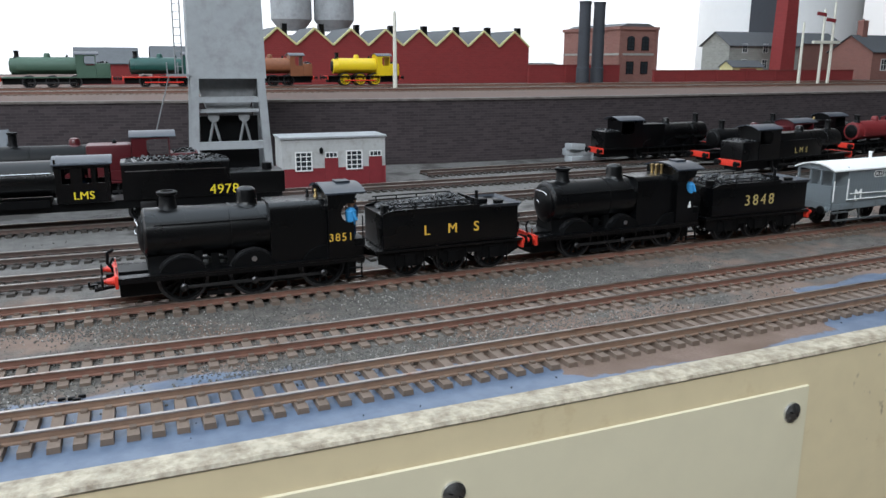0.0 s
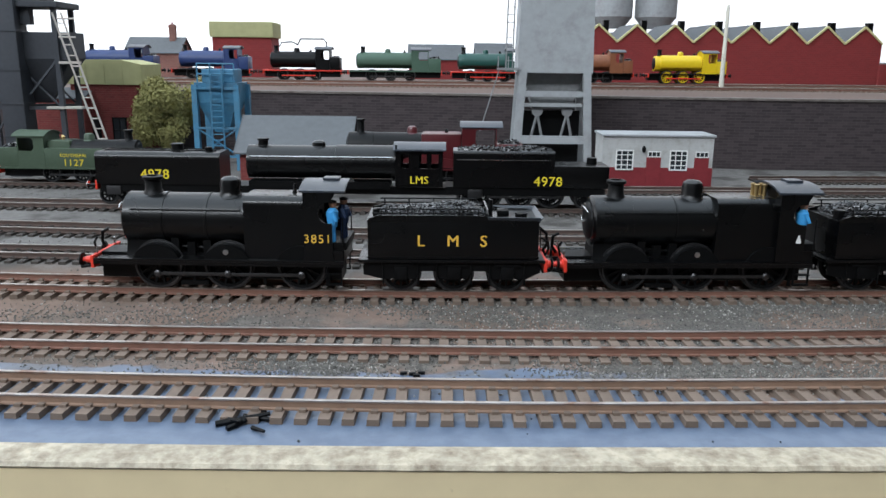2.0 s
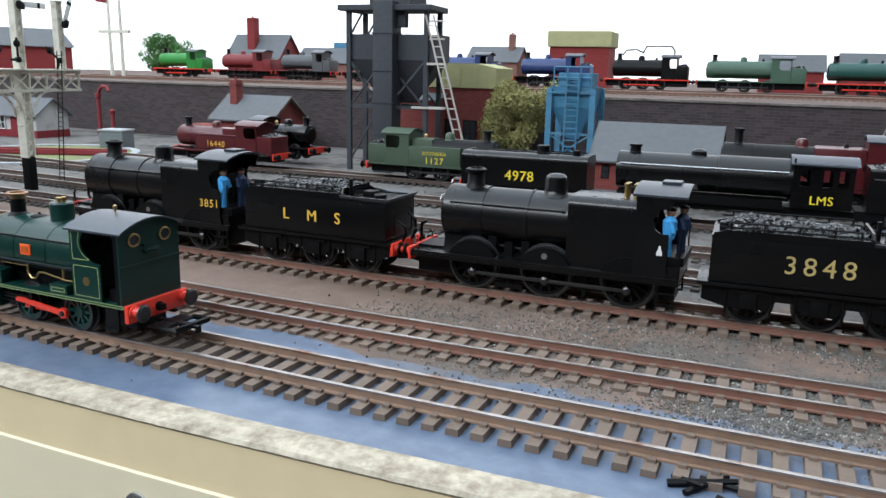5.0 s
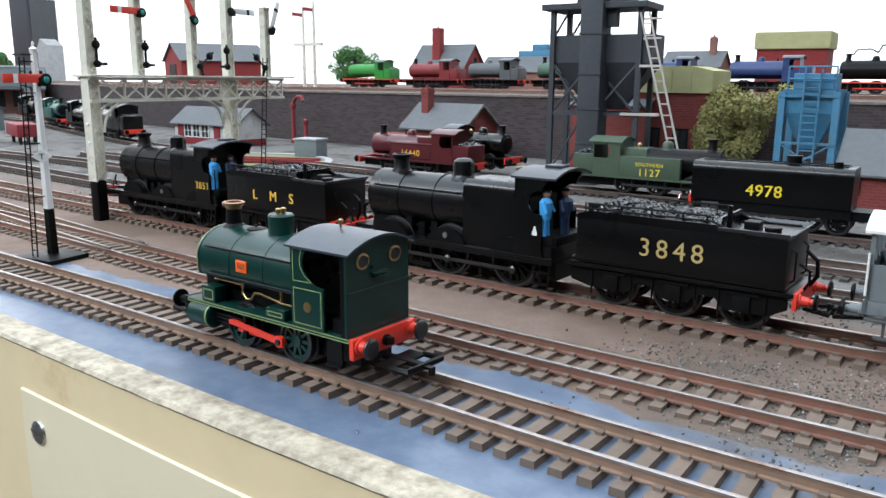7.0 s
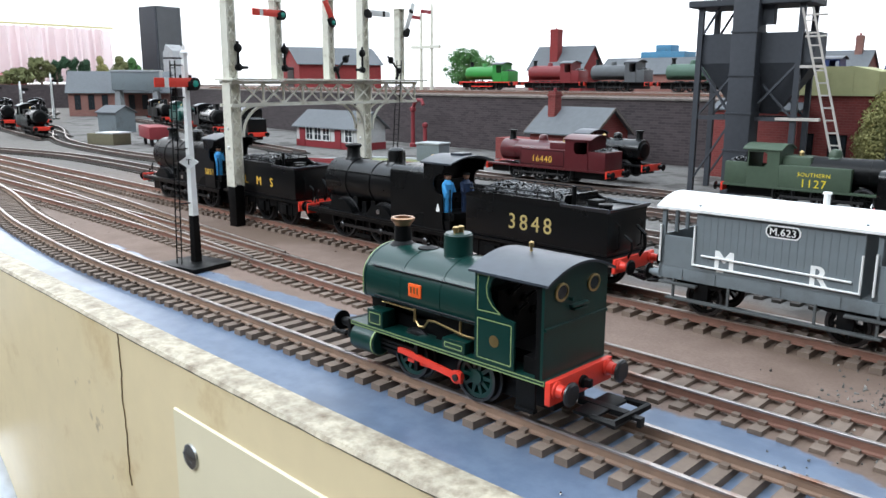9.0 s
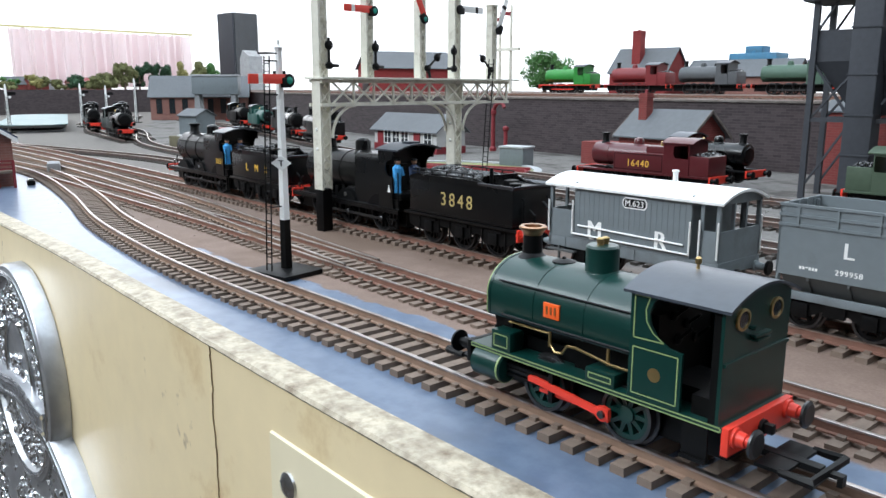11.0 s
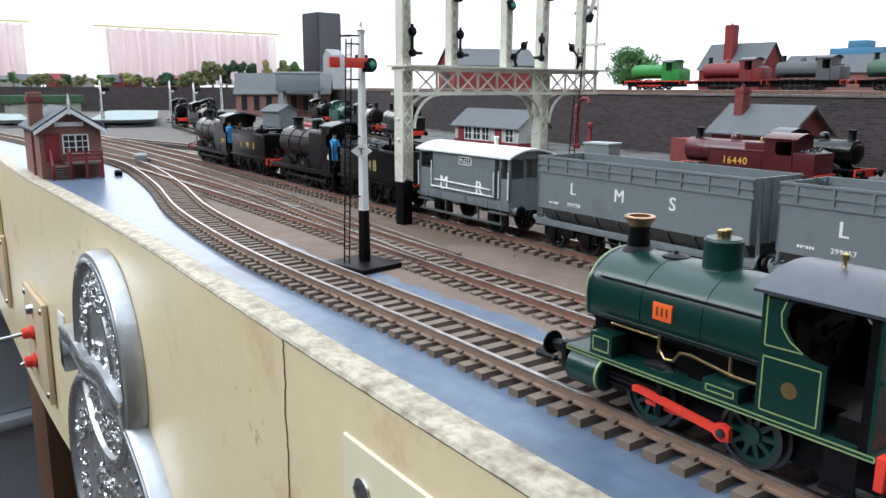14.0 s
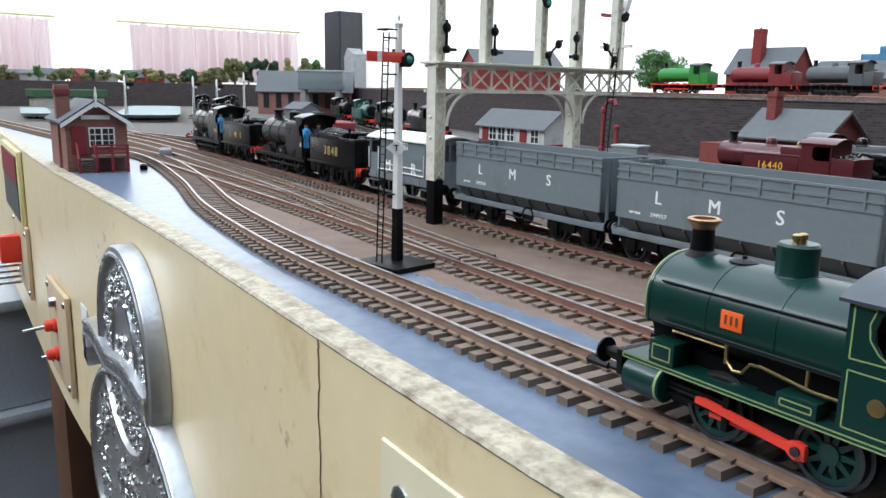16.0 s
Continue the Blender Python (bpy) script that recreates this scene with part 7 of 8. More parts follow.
def low_wall(x0, x1, y, h):
    th = thing("yard_wall", "low red brick yard wall with piers", "wall", "yard walls")
    part("brickwork", box(B(), 0, (x1 - x0) * 1000, 0, 8, 0, h), FACTORYRED, th, smooth=False)
    part("coping", box(B(), -1, (x1 - x0) * 1000 + 1, -1, 9, h, h + 2), REDBRICK, th, smooth=False)
    n = int((x1 - x0) / 0.075)
    for k in range(n + 1):
        part("pier", box(B(), k * 75 - 3, k * 75 + 3, -2, 0, 0, h), FACTORYRED, th, smooth=False)
    th.matrix_world = pose(x0, y, UP)


low_wall(0.715, 0.905, 1.25, 31)
low_wall(0.985, 1.50, 1.25, 21)
for k, x in enumerate((0.7715, 0.8035)):
    th = thing("chimney_stack", "tall matt black boiler chimney", "chimney", "boiler chimneys")
    part("chimney_shaft", lathe(B(), (0, 0, 0), (0, 0, 1), [(11.5, 0), (11.2, 28), (10.2, 29), (9.6, 132), (10.4, 132.5), (10.4, 136), (8, 136)], 28), DARKSTEEL, th)
    th.matrix_world = pose(x, 1.165 + 0.006 * k, UP)


def mill(w, d, h, label, wall=PINKBRICK):
    th = thing("mill_building", label, "building")
    part("wall", box(B(), 0, w, 0, d, 0, h), wall, th, smooth=False)
    part("cornice", box(B(), -3, w + 3, -3, d + 3, h - 6, h), wall, th, smooth=False)
    part("roof", prism(B(), [(4, h), (w - 4, h), (w - 20, h + 6), (20, h + 6)], 4, d - 4, "y"), SLATE, th, smooth=False)
    part("string_course", box(B(), -1.2, w + 1.2, -1.2, d, h * 0.48, h * 0.52), STONEWALL, th, smooth=False)
    for x in (-0.8, w - 7.2):
        part("corner_pier", box(B(), x, x + 8, -1.6, 0, 0, h - 6), wall, th, smooth=False)
    for z, hh in ((h * 0.14, 24), (h * 0.57, 22)):
        for x in (w * 0.20, w * 0.58):
            win = pane(th, x, z, 17, hh, 0, DULL, (1, 2))
            if z > h * 0.5:
                part("window_arch", prism(B(), [(x + 8.5 + 8.5 * math.cos(a), z + hh + 5 * math.sin(a)) for a in [math.pi * k / 8 for k in range(9)]], -0.8, 0.1, "y"), GLASSDARK, win, smooth=False)
    return th


mill(88, 205, 104, "pink brick mill building with arched windows").matrix_world = pose(0.936, 1.30, UP)
grey_house = gabled("stone_house", "grey stone warehouse with a slate roof", 205, 90, 76, 104, STONEWALL, SLATE, True, over=6)
grey_house.matrix_world = pose(1.312, 1.42, UP)
for x in (36, 96, 156):
    for z in (24, 58):
        pane(grey_house, x, z, 15, 20, 0, WHITE, (1, 1))
th = thing("brick_chimney", "square red brick factory chimney", "chimney")
part("chimney_shaft", prism(B(), [(-20, 0), (20, 0), (13, 240), (-13, 240)], -16, 16, "y"), FACTORYRED, th, smooth=False)
th.matrix_world = pose(1.378, 1.33, UP)
house3 = gabled("brick_house", "brick house with a dark slate roof", 200, 120, 62, 98, PINKBRICK, DARKSLATE, True, (30, 60, 132, 8), over=5)
house3.matrix_world = pose(1.612, 1.30, UP)
long_house = gabled("brick_house", "pink brick terrace with a pale slate roof", 150, 90, 84, 108, PINKBRICK, SLATE, True, over=5)
long_house.matrix_world = pose(1.585, 1.50, UP)
for x in (28, 120):
    pane(house3, x, 20, 18, 26, 0, WHITE, (1, 1))
shack = gabled("yellow_shack", "small cream hut with red lettered boards", 86, 40, 28, 40, CREAMTRIM, SLATE, True, over=3)
shack.matrix_world = pose(1.284, 1.375, UP)
for z in (13, 20):
    part("board", box(B(), 20, 66, -1.2, 0, z, z + 4), REDPAINT, shack, "small red lettered board", smooth=False)
for name, x, w, label in (("storage_silo", 0.352, 86, "grey storage silo behind the factory"), ("storage_silo", 0.445, 86, "grey storage silo behind the factory")):
    th = thing(name, label, "silo", "storage silos")
    part("drum", lathe(B(), (w / 2, 0, 100), (0, 0, 1), [(w * 0.3, 0), (w / 2, 22), (w / 2, 200), (w / 2 - 4, 204)], 32), CONCRETE, th)
    part("base_ring", lathe(B(), (w / 2, 0, 76), (0, 0, 1), [(w / 2 + 2, 0), (w / 2 + 2, 14)], 32), CONCRETEDARK, th)
    for a in (0.6, 2.5, 3.8, 5.6):
        part("leg", rod(B(), (w / 2 + 40 * math.cos(a), 40 * math.sin(a), 0), (w / 2 + 40 * math.cos(a), 40 * math.sin(a), 104), 4, 8), CONCRETEDARK, th)
    th.matrix_world = pose(x, 1.72, UP)
th = thing("gas_holder", "pale cylindrical tank beyond the houses", "tank")
part("drum", lathe(B(), (0, 0, 0), (0, 0, 1), [(250, 0), (250, 420), (230, 432)], 48), WALLWHITE, th)
strip = [radians(207.5 + 2.05 * k) for k in range(11)]
part("dark_cladding", prism(B(), [(256 * math.cos(a), 256 * math.sin(a)) for a in strip] + [(249 * math.cos(a), 249 * math.sin(a)) for a in strip[::-1]], 60, 424, "z"), DARKSTEEL, th, "dark vertical band on the drum", smooth=False)
th.matrix_world = pose(2.075, 2.06, UP)

red_tank_house = thing("tank_house", "red brick tower with a pale yellow tank on top", "tank house")
part("wall", box(B(), 0, 100, 0, 70, 0, 66), FACTORYRED, red_tank_house, smooth=False)
part("tank_lid", box(B(), -4, 104, -4, 74, 66, 92, 2), YELLOWROOF, red_tank_house, "pale yellow tank cover", smooth=False)
red_tank_house.matrix_world = pose(-0.355, 1.40, UP)
h2 = gabled("engine_house", "pinkish gabled house with a slate roof and chimney", 90, 70, 40, 64, PINKBRICK, SLATE, True, (72, 30, 86, 5), over=3)
h2.matrix_world = pose(-0.493, 1.37, UP)
h4 = gabled("store_shed", "small red shed with a pale slate roof", 92, 60, 34, 57, FACTORYRED, SLATE, True, over=3)
h4.matrix_world = pose(-0.020, 1.39, UP)
h5 = gabled("store_shed", "small red shed with a pale slate roof", 60, 60, 36, 60, FACTORYRED, SLATE, True, over=3)
h5.matrix_world = pose(0.095, 1.39, UP)
h6 = gabled("boiler_house", "red brick boiler house with a grey roof and square chimney", 118, 80, 42, 84, FACTORYRED, SLATE, True, (48, 20, 116, 8.5), over=4)
h6.matrix_world = pose(-1.005, 1.40, UP)
h7 = gabled("long_shed", "long low shed with a pale grey roof", 190, 70, 34, 60, PINKBRICK, SLATE, True, over=4)
h7.matrix_world = pose(-0.86, 1.42, UP)
th = thing("water_tank", "blue steel water tank behind the engines", "tank")
part("tank", box(B(), 0, 84, 0, 50, 52, 72, 1), INDBLUE, th)
part("tank_lid", box(B(), 26, 56, 6, 40, 72, 84, 1), INDBLUE, th)
for x in (6, 72):
    part("leg", box(B(), x, x + 6, 4, 46, 0, 52), INDBLUE, th, smooth=False)
th.matrix_world = pose(-0.80, 1.46, UP)
tree(-1.135, 1.37, UP, 84, 74, FOLIAGE[1], 21, "round bright green model bush on the upper yard", 9000, leaf=0.03)
tree(0.80, 1.60, UP, 70, 46, FOLIAGE[3], 22, "thin olive model tree behind the factory", 900)
h8 = gabled("goods_shed", "dark red gabled goods shed on the upper yard", 160, 210, 60, 100, FACTORYRED, SLATE, False, over=6)
h8.matrix_world = pose(-1.78, 1.42, UP, 0, 0, -25)
part("doorway", box(B(), 50, 110, -1.5, 0, 0, 50), DULL, h8, smooth=False)


def tall_signal(x, y, high, arms, label, wide=None):
    th = thing("lattice_signal", label, "signal", "upper yard signals")
    part("post", lathe(B(), (0, 0, 0), (0, 0, 1), [(3.2, 0), (2.2, high), (1.2, high + 5)], 6), CREAM, th)
    if wide:
        part("second_post", lathe(B(), (wide, 0, 0), (0, 0, 1), [(3.2, 0), (2.2, high * 1.1), (1.2, high * 1.1 + 5)], 6), CREAM, th)
        part("bracket", box(B(), -22, wide + 18, -3, 3, high * 0.56, high * 0.6), CREAM, th, smooth=False)
    for ax, az, turn in arms:
        a = part("signal_arm", box(B(), -22, 0, -1, 1, -3, 3), REDPAINT, th, smooth=False)
        a.matrix_local = pose(ax * MM, -3 * MM, az * MM, 0, turn, 0)
    th.matrix_world = pose(x, y, UP)


tall_signal(0.404, 1.075, 102, (), "slim cream telegraph post beside the yellow engine")
tall_signal(1.190, 1.10, 104, (), "slim cream telegraph post on the upper yard")
tall_signal(1.238, 1.10, 128, ((0, 122, 6), (24, 112, 6)), "cream bracket signal with small red arms", 24)
tall_signal(-1.052, 1.137, 130, ((0, 124, 8), (24, 132, 8)), "cream bracket signal with small red arms", 24)


# ---- yard details ----
def water_crane():
    th = thing("water_crane", "red cast water crane column by the wall", "water crane")
    part("column", lathe(B(), (0, 0, 0), (0, 0, 1), [(4.5, 0), (4.5, 4), (2.8, 6), (2.5, 46), (4, 48), (4, 52), (2, 54)], 16), REDPAINT, th)
    arm = B()
    pipe(arm, [(0, 0, 50), (4, -1, 58), (10, -2, 62), (18, -3, 62), (22, -4, 56)], 2.3, 8)
    part("arm", arm, REDPAINT, th)
    return th


water_crane().matrix_world = pose(-0.836, 0.876, 0)
th = thing("water_crane", "short red cast pillar by the wall", "pillar")
part("column", lathe(B(), (0, 0, 0), (0, 0, 1), [(4, 0), (2.6, 3), (2.6, 26), (4, 28), (4, 31), (1, 33)], 14), REDPAINT, th)
th.matrix_world = pose(-0.818, 0.880, 0)
th = thing("relay_box", "pale grey wooden box beside the turntable", "box")
part("body", box(B(), 0, 29, 0, 22, 0, 19, 0.8), WAGON, th)
part("lid", box(B(), -1, 30, -1, 23, 19, 21, 0.6), CONCRETE, th)
th.matrix_world = pose(-0.699, 0.730, 0, 0, 0, 8)


def turntable():
    th = thing("turntable", "round turntable pit with a pale concrete rim", "turntable")
    part("rim", lathe(B(), (0, 0, -0.5), (0, 0, 1), [(92, 0), (92, 2.6), (84, 2.6), (84, 0.6)], 56), CONCRETE, th)
    part("pit", lathe(B(), (0, 0, 0.2), (0, 0, 1), [(84, 0), (84, 0.6)], 56), FOLIAGE[3], th, "dull olive pit floor")
    br = B()
    for y in (-8, 8):
        box(br, -82, 82, y - 1, y + 1, 1, 6)
    box(br, -82, 82, -10, 10, 2.0, 3.4)
    part("bridge", br, REDPAINT, th)
    return th


turntable().matrix_world = pose(-0.70, 0.655, 0, 0, 0, 20)
th = thing("stone_pile", "pile of pale grey stone blocks by the wall", "stones")
rng = random.Random(3)
for k in range(7):
    b = part("stone_block", box(B(), -9, 9, -7, 7, 0, 7, 0.9), CONCRETE, th)
    b.matrix_local = pose((k % 3) * 0.014 - 0.012, rng.uniform(-0.006, 0.006), (k // 3) * 0.0068, rng.uniform(-6, 6), rng.uniform(-6, 6), rng.uniform(-20, 20))
th.matrix_world = pose(0.505, 0.735, 0)


# ---- signal box at the layout's edge ----
def signal_box():
    """Its gable end with the steps faces +x; z = 0 on the board; x = 0 at that end."""
    th = thing("signal_box", "small red brick signal box with white bargeboards and steps", "signal box")
    d, w, eaves, ridge = 104, 47, 41, 56
    part("wall", prism(B(), [(0, 0), (w, 0), (w, eaves), (w / 2, ridge), (0, eaves)], -d, 0, "x"), PINKBRICK, th, smooth=False)
    pr = [(-4, eaves - 2.6), (w / 2, ridge + 0.6), (w + 4, eaves - 2.6)]
    roof = part("roof", prism(B(), pr + [(y, z + 1.6) for y, z in pr[::-1]], -d - 4, 4, "x"), DARKSLATE, th, smooth=False)
    part("roof_edge", prism(B(), [(y, z + 0.6) for y, z in pr] + [(y, z + 2.3) for y, z in pr[::-1]], 3.6, 5.0, "x"), NAVY, roof, "dark blue painted roof edge", smooth=False)
    part("bargeboard", prism(B(), [(y, z - 2.6) for y, z in pr] + [(y, z + 0.9) for y, z in pr[::-1]], 4, 5.4, "x"), WHITE, roof, "white painted bargeboard", smooth=False)
    fin = B()
    lathe(fin, (4.8, w / 2, ridge - 4), (0, 0, 1), [(0.9, 0), (1.2, 2), (1.0, 8), (1.5, 9), (0.3, 17)], 6)
    part("finial", fin, WHITE, roof)
    ch = part("chimney", box(B(), -46, -34, -2, 9, 0, 70, 0.4), PINKBRICK, th, smooth=False)
    part("chimney_band", box(B(), -47, -33, -3, 10, 62, 66), REDBRICK, ch, smooth=False)
    part("name_board", box(B(), 0.2, 1.2, 12, 34, 42.5, 46), WHITE, th, "white name board", smooth=False)
    win = B()
    for a, b, z0, z1 in ((16, 17, 20, 36), (35, 36, 20, 36), (25.4, 26.6, 20, 36), (16, 36, 20, 21), (16, 36, 35, 36), (16, 36, 25, 25.6), (16, 36, 30, 30.6), (20.5, 21, 20, 36), (31, 31.5, 20, 36)):
        box(win, 0.3, 1.4, a + 1, b + 1, z0, z1)
    wd = part("window", win, WHITE, th, smooth=False)
    part("glass", box(B(), 0.1, 0.7, 17.5, 36.5, 20.5, 35.5), GLASSDARK, wd, smooth=False)
    part("door", box(B(), 0.1, 1.2, 4, 15, 14, 37, 0.2), REDPAINT, th, "dark red door", smooth=False)
    part("landing", box(B(), 0, 14, 18, 45, 12, 14, 0.2), SLEEPER, th, smooth=False)
    for k in range(6):
        part("step", box(B(), 3 + 0 * k, 13, 8 + 0 * k, 20, 2.0 * k, 2.0 * k + 1.0), SLEEPER, th, smooth=False).location = (0, 0, 0)
    for y in (7, 20, 32, 44):
        part("post", box(B(), 12.5, 14.5, y - 1, y + 1, 0, 22 if y > 10 else 12), REDPAINT, th, smooth=False)
    rl = B()
    for z in (15, 18.5, 21.5):
        box(rl, 13, 14, 20, 45, z, z + 1.3)
    part("railing", rl, REDPAINT, th, smooth=False)
    for y in (7, 20):
        part("stair_string", prism(B(), [(14.5, 0), (14.5, 9), (2, 24), (2, 15)], y - 0.7, y + 0.7, "y"), REDPAINT, th, smooth=False)
    return th


signal_box().matrix_world = pose(-0.872, 0.2625, 0, 0, 0, -6)


# ---- cast badge and control panels on the front board ----
def on_fascia(x, z, out=0.0):
    y = fascia_out(x)
    return pose(x, y - out, z, 0, 0, math.degrees(math.atan2(fascia_out(x + 0.02) - fascia_out(x - 0.02), 0.04)))


def cast_badge():
    th = thing("cast_badge", "large grey and silver cast metal badge on the cream board", "badge")

    def oval(cx, cz, rx, rz, n=48):
        return [(cx + rx * math.cos(2 * math.pi * k / n), cz + rz * math.sin(2 * math.pi * k / n)) for k in range(n)]

    def plate(cx, cz, rx, rz, deep):
        """A cast plate with a rounded edge, a raised rim and a sunk face."""
        bm = B()
        rows = [[bm.verts.new((x, -y, z)) for x, z in oval(cx, cz, rx - i, rz - i)] for i, y in ((0, 0), (0.4, deep - 4), (1.6, deep - 1), (4, deep), (7, deep), (9, deep - 4.5))]
        for a, b in zip(rows, rows[1:]):
            for q in range(len(a)):
                bm.faces.new((a[q], a[(q + 1) % len(a)], b[(q + 1) % len(a)], b[q]))
        bm.faces.new(rows[-1])
        return bm
    part("upper_plate", plate(5, -8, 64, 64, 16), BADGEGREY, th)
    part("lower_plate", plate(8, -102, 118, 84, 17), BADGEGREY, th)
    part("ribbon", prism(B(), [(-98, -12)] + [(-98 + 158 * q / 16, -12 + 2.5 * math.sin(q * 0.7)) for q in range(17)] + [(-98 + 158 * q / 16, -24 + 2.5 * math.sin(q * 0.7)) for q in range(16, -1, -1)] + [(-104, -40), (-92, -44), (-106, -30)], -19, 0, "y"), BADGEGREY, th)
    for name, cx, cz, rx, rz, y, r in (("upper_rim", 5, -8, 58.5, 58.5, -16, 1.5), ("inner_rim", 3, -8, 27, 32, -12.5, 1.8), ("lower_rim", 8, -102, 112.5, 78.5, -17, 1.7)):
        rim, loop = B(), oval(cx, cz, rx, rz)
        for a, b in zip(loop, loop[1:] + loop[:1]):
            rod(rim, (a[0], y, a[1]), (b[0], y, b[1]), r, 6)
        part(name, rim, ALUMINIUM, th, "polished silver raised rim")
    for z in (-13.5, -22.5):
        edge_ = B()
        pipe(edge_, [(-97 + 158 * q / 16, -19.3, z + 2.5 * math.sin(q * 0.7)) for q in range(17)], 1.4, 6)
        part("ribbon_edge", edge_, ALUMINIUM, th, "polished silver ribbon edge")
    rng = random.Random(17)
    relief = B()
    for q in range(1700):
        if q < 640:
            a, r = rng.uniform(0, 6.3), rng.gauss(43, 4.5)
            x, z, y = 4 + r * math.cos(a), -8 + 1.02 * r * math.sin(a), -12
        elif q < 800:
            a, r = rng.uniform(0, 6.3), rng.uniform(0, 22)
            x, z, y = 3 + r * math.cos(a), -14 + r * math.sin(a) * 0.8, -12
        else:
            a, r = rng.uniform(0, 6.3), rng.gauss(64, 9) if q % 3 else rng.uniform(0, 34)
            x, z, y = 8 + 1.35 * r * math.cos(a), -104 + 0.92 * r * math.sin(a), -13
            if z > -34:
                continue
        s = rng.uniform(0.9, 2.3)
        m = Matrix.Translation((x, y, z)) @ Euler([rng.uniform(0, 6) for _ in range(3)]).to_matrix().to_4x4()
        vs = [relief.verts.new(m @ (Vector(p) * s * rng.uniform(0.7, 1.5))) for p in ((1.5, 0, 0), (-1.5, 0, 0), (0, 0.9, 0), (0, -0.9, 0), (0, 0, 0.8), (0, 0, -0.8))]
        for a in (0, 1):
            for b, c in ((2, 4), (4, 3), (3, 5), (5, 2)):
                relief.faces.new([vs[v] for v in ((a, b, c) if a == 0 else (a, c, b))])
    for q in range(24):
        x = -90 + 6.1 * q
        box(relief, x, x + 3.4, -20.4, -18.6, -20.5 + 2.5 * math.sin(q * 0.46), -15.5 + 2.5 * math.sin(q * 0.46))
    ob = part("raised_relief", relief, ALUMINIUM, th, "bright silver raised relief")
    ob["kind"] = "stuff"
    return th


badge = cast_badge()
# the casting is shallow
for piece in badge.children:
    for v in piece.data.vertices:
        v.co.y *= 0.66
badge.matrix_world = on_fascia(-0.632, -0.072, 0.0006)

PLY = material("pale_plywood_panel", (0.55, 0.42, 0.28), 0.6, grain=60, vary=0.12, patch=12)
for x, z, w, h, kind in ((-0.90, -0.143, 100, 86, "toggles"), (-1.19, -0.125, 150, 80, "lever")):
    th = thing("control_panel", "pale wooden switch panel screwed to the board", "control panel", "control panels")
    part("plate", box(B(), -w / 2, w / 2, -4, 0, -h / 2, h / 2, 0.6), PLY, th)
    for sx in (-1, 1):
        for sz in (-1, 1):
            part("screw", lathe(B(), (sx * (w / 2 - 7), -4, sz * (h / 2 - 7)), (0, -1, 0), [(3, 0), (2.6, 1), (0.6, 1.8)], 14), STEEL, th)
    if kind == "toggles":
        for k, (tx, tz) in enumerate(((-8, 6), (-8, -20))):
            b = part("switch_cap", lathe(B(), (tx, -4, tz), (0, -1, 0), [(6.5, 0), (6.5, 2), (5, 3), (5, 8), (3.6, 9.5)], 16), RED, th, "red switch collar")
            part("switch_stem", rod(B(), (tx, -9, tz), (tx - 3, -30 if k == 0 else -16, tz - 3), 1.6, 8), STEEL, b)
        part("switch_cap", lathe(B(), (-4, -4, 28), (0, -1, 0), [(5, 0), (4, 5)], 12), STEEL, th)
    else:
        part("lever_handle", box(B(), -12, 8, -26, -4, -10, 22, 3), RED, th, "red plastic lever handle")
        for k in range(4):
            part("pin", rod(B(), (-30, -4, -20 - k * 7), (-30, -30, -20 - k * 7), 1.8, 8), STEEL, th)
    th.matrix_world = on_fascia(x, z, 0.0006)
th = thing("picture_plate", "small framed plate with a red and grey picture", "plate")
part("frame", box(B(), -105, 105, -5, 0, -40, 44, 1), CREAMTRIM, th)
part("face", box(B(), -95, 95, -6, -4, -34, 38), GREYPAINT, th)
part("red_field", box(B(), -95, 95, -6.6, -5.8, 6, 38), REDPAINT, th)
th.matrix_world = on_fascia(-1.235, -0.047, 0.0006)
th = thing("mark_label", "small white paper label on the board", "label")
part("paper", box(B(), -11, 11, -0.6, 0, -22, 22), WHITE, th)
th.matrix_world = on_fascia(-0.795, -0.115, 0.0004)

# crack and scratches in the front board's paint
th = thing("paint_crack", "thin dark crack down the cream board", "crack")
cb = B()
rng = random.Random(2)
run = [(0.0, 0.0)]
while run[-1][1] > -56:
    run.append((run[-1][0] * 0.85 + rng.uniform(-0.55, 0.55), run[-1][1] - rng.uniform(0.9, 2.2)))
for (xa, za), (xb, zb) in zip(run, run[1:]):
    wa, wb = 0.06 + 0.05 * math.sin(za), 0.06 + 0.05 * math.sin(zb)
    q = [(xa - wa, za), (xa + wa, za), (xb + wb, zb), (xb - wb, zb)]
    prism(cb, q, -0.15, 0.3, "y")
part("crack_line", cb, material("brown_crack", (0.24, 0.165, 0.09), 0.8), th, smooth=False)
th.matrix_world = on_fascia(-0.3795, -0.0015, 0.0003)

# under the layout, at its end
th = thing("table_leg", "dark brown wooden table leg under the layout", "leg")
part("post", box(B(), -35, 35, -22, 22, -690, 0, 2), material("brown_stained_wood", (0.10, 0.045, 0.022), 0.6, grain=30, vary=0.3, patch=10), th)
th.matrix_world = pose(-1.12, 0.31, -0.21)
BOXPLASTIC = material("cloudy_clear_plastic", (0.42, 0.45, 0.50), 0.3, vary=0.2, patch=6)
for k in range(4):
    th = thing("storage_box", "cloudy plastic storage box stacked under the layout", "storage box", "storage boxes")
    part("tub", prism(B(), [(-210, 0), (210, 0), (225, 150), (-225, 150)], -160, 160, "y"), BOXPLASTIC, th, smooth=False)
    part("lid", box(B(), -235, 235, -170, 170, 150, 166, 4), BOXPLASTIC, th)
    th.matrix_world = pose(-1.62, 0.26, -0.9 + 0.168 * k, 0, 0, 4)
th = thing("dark_case", "dark blue-black case leaning under the layout", "case")
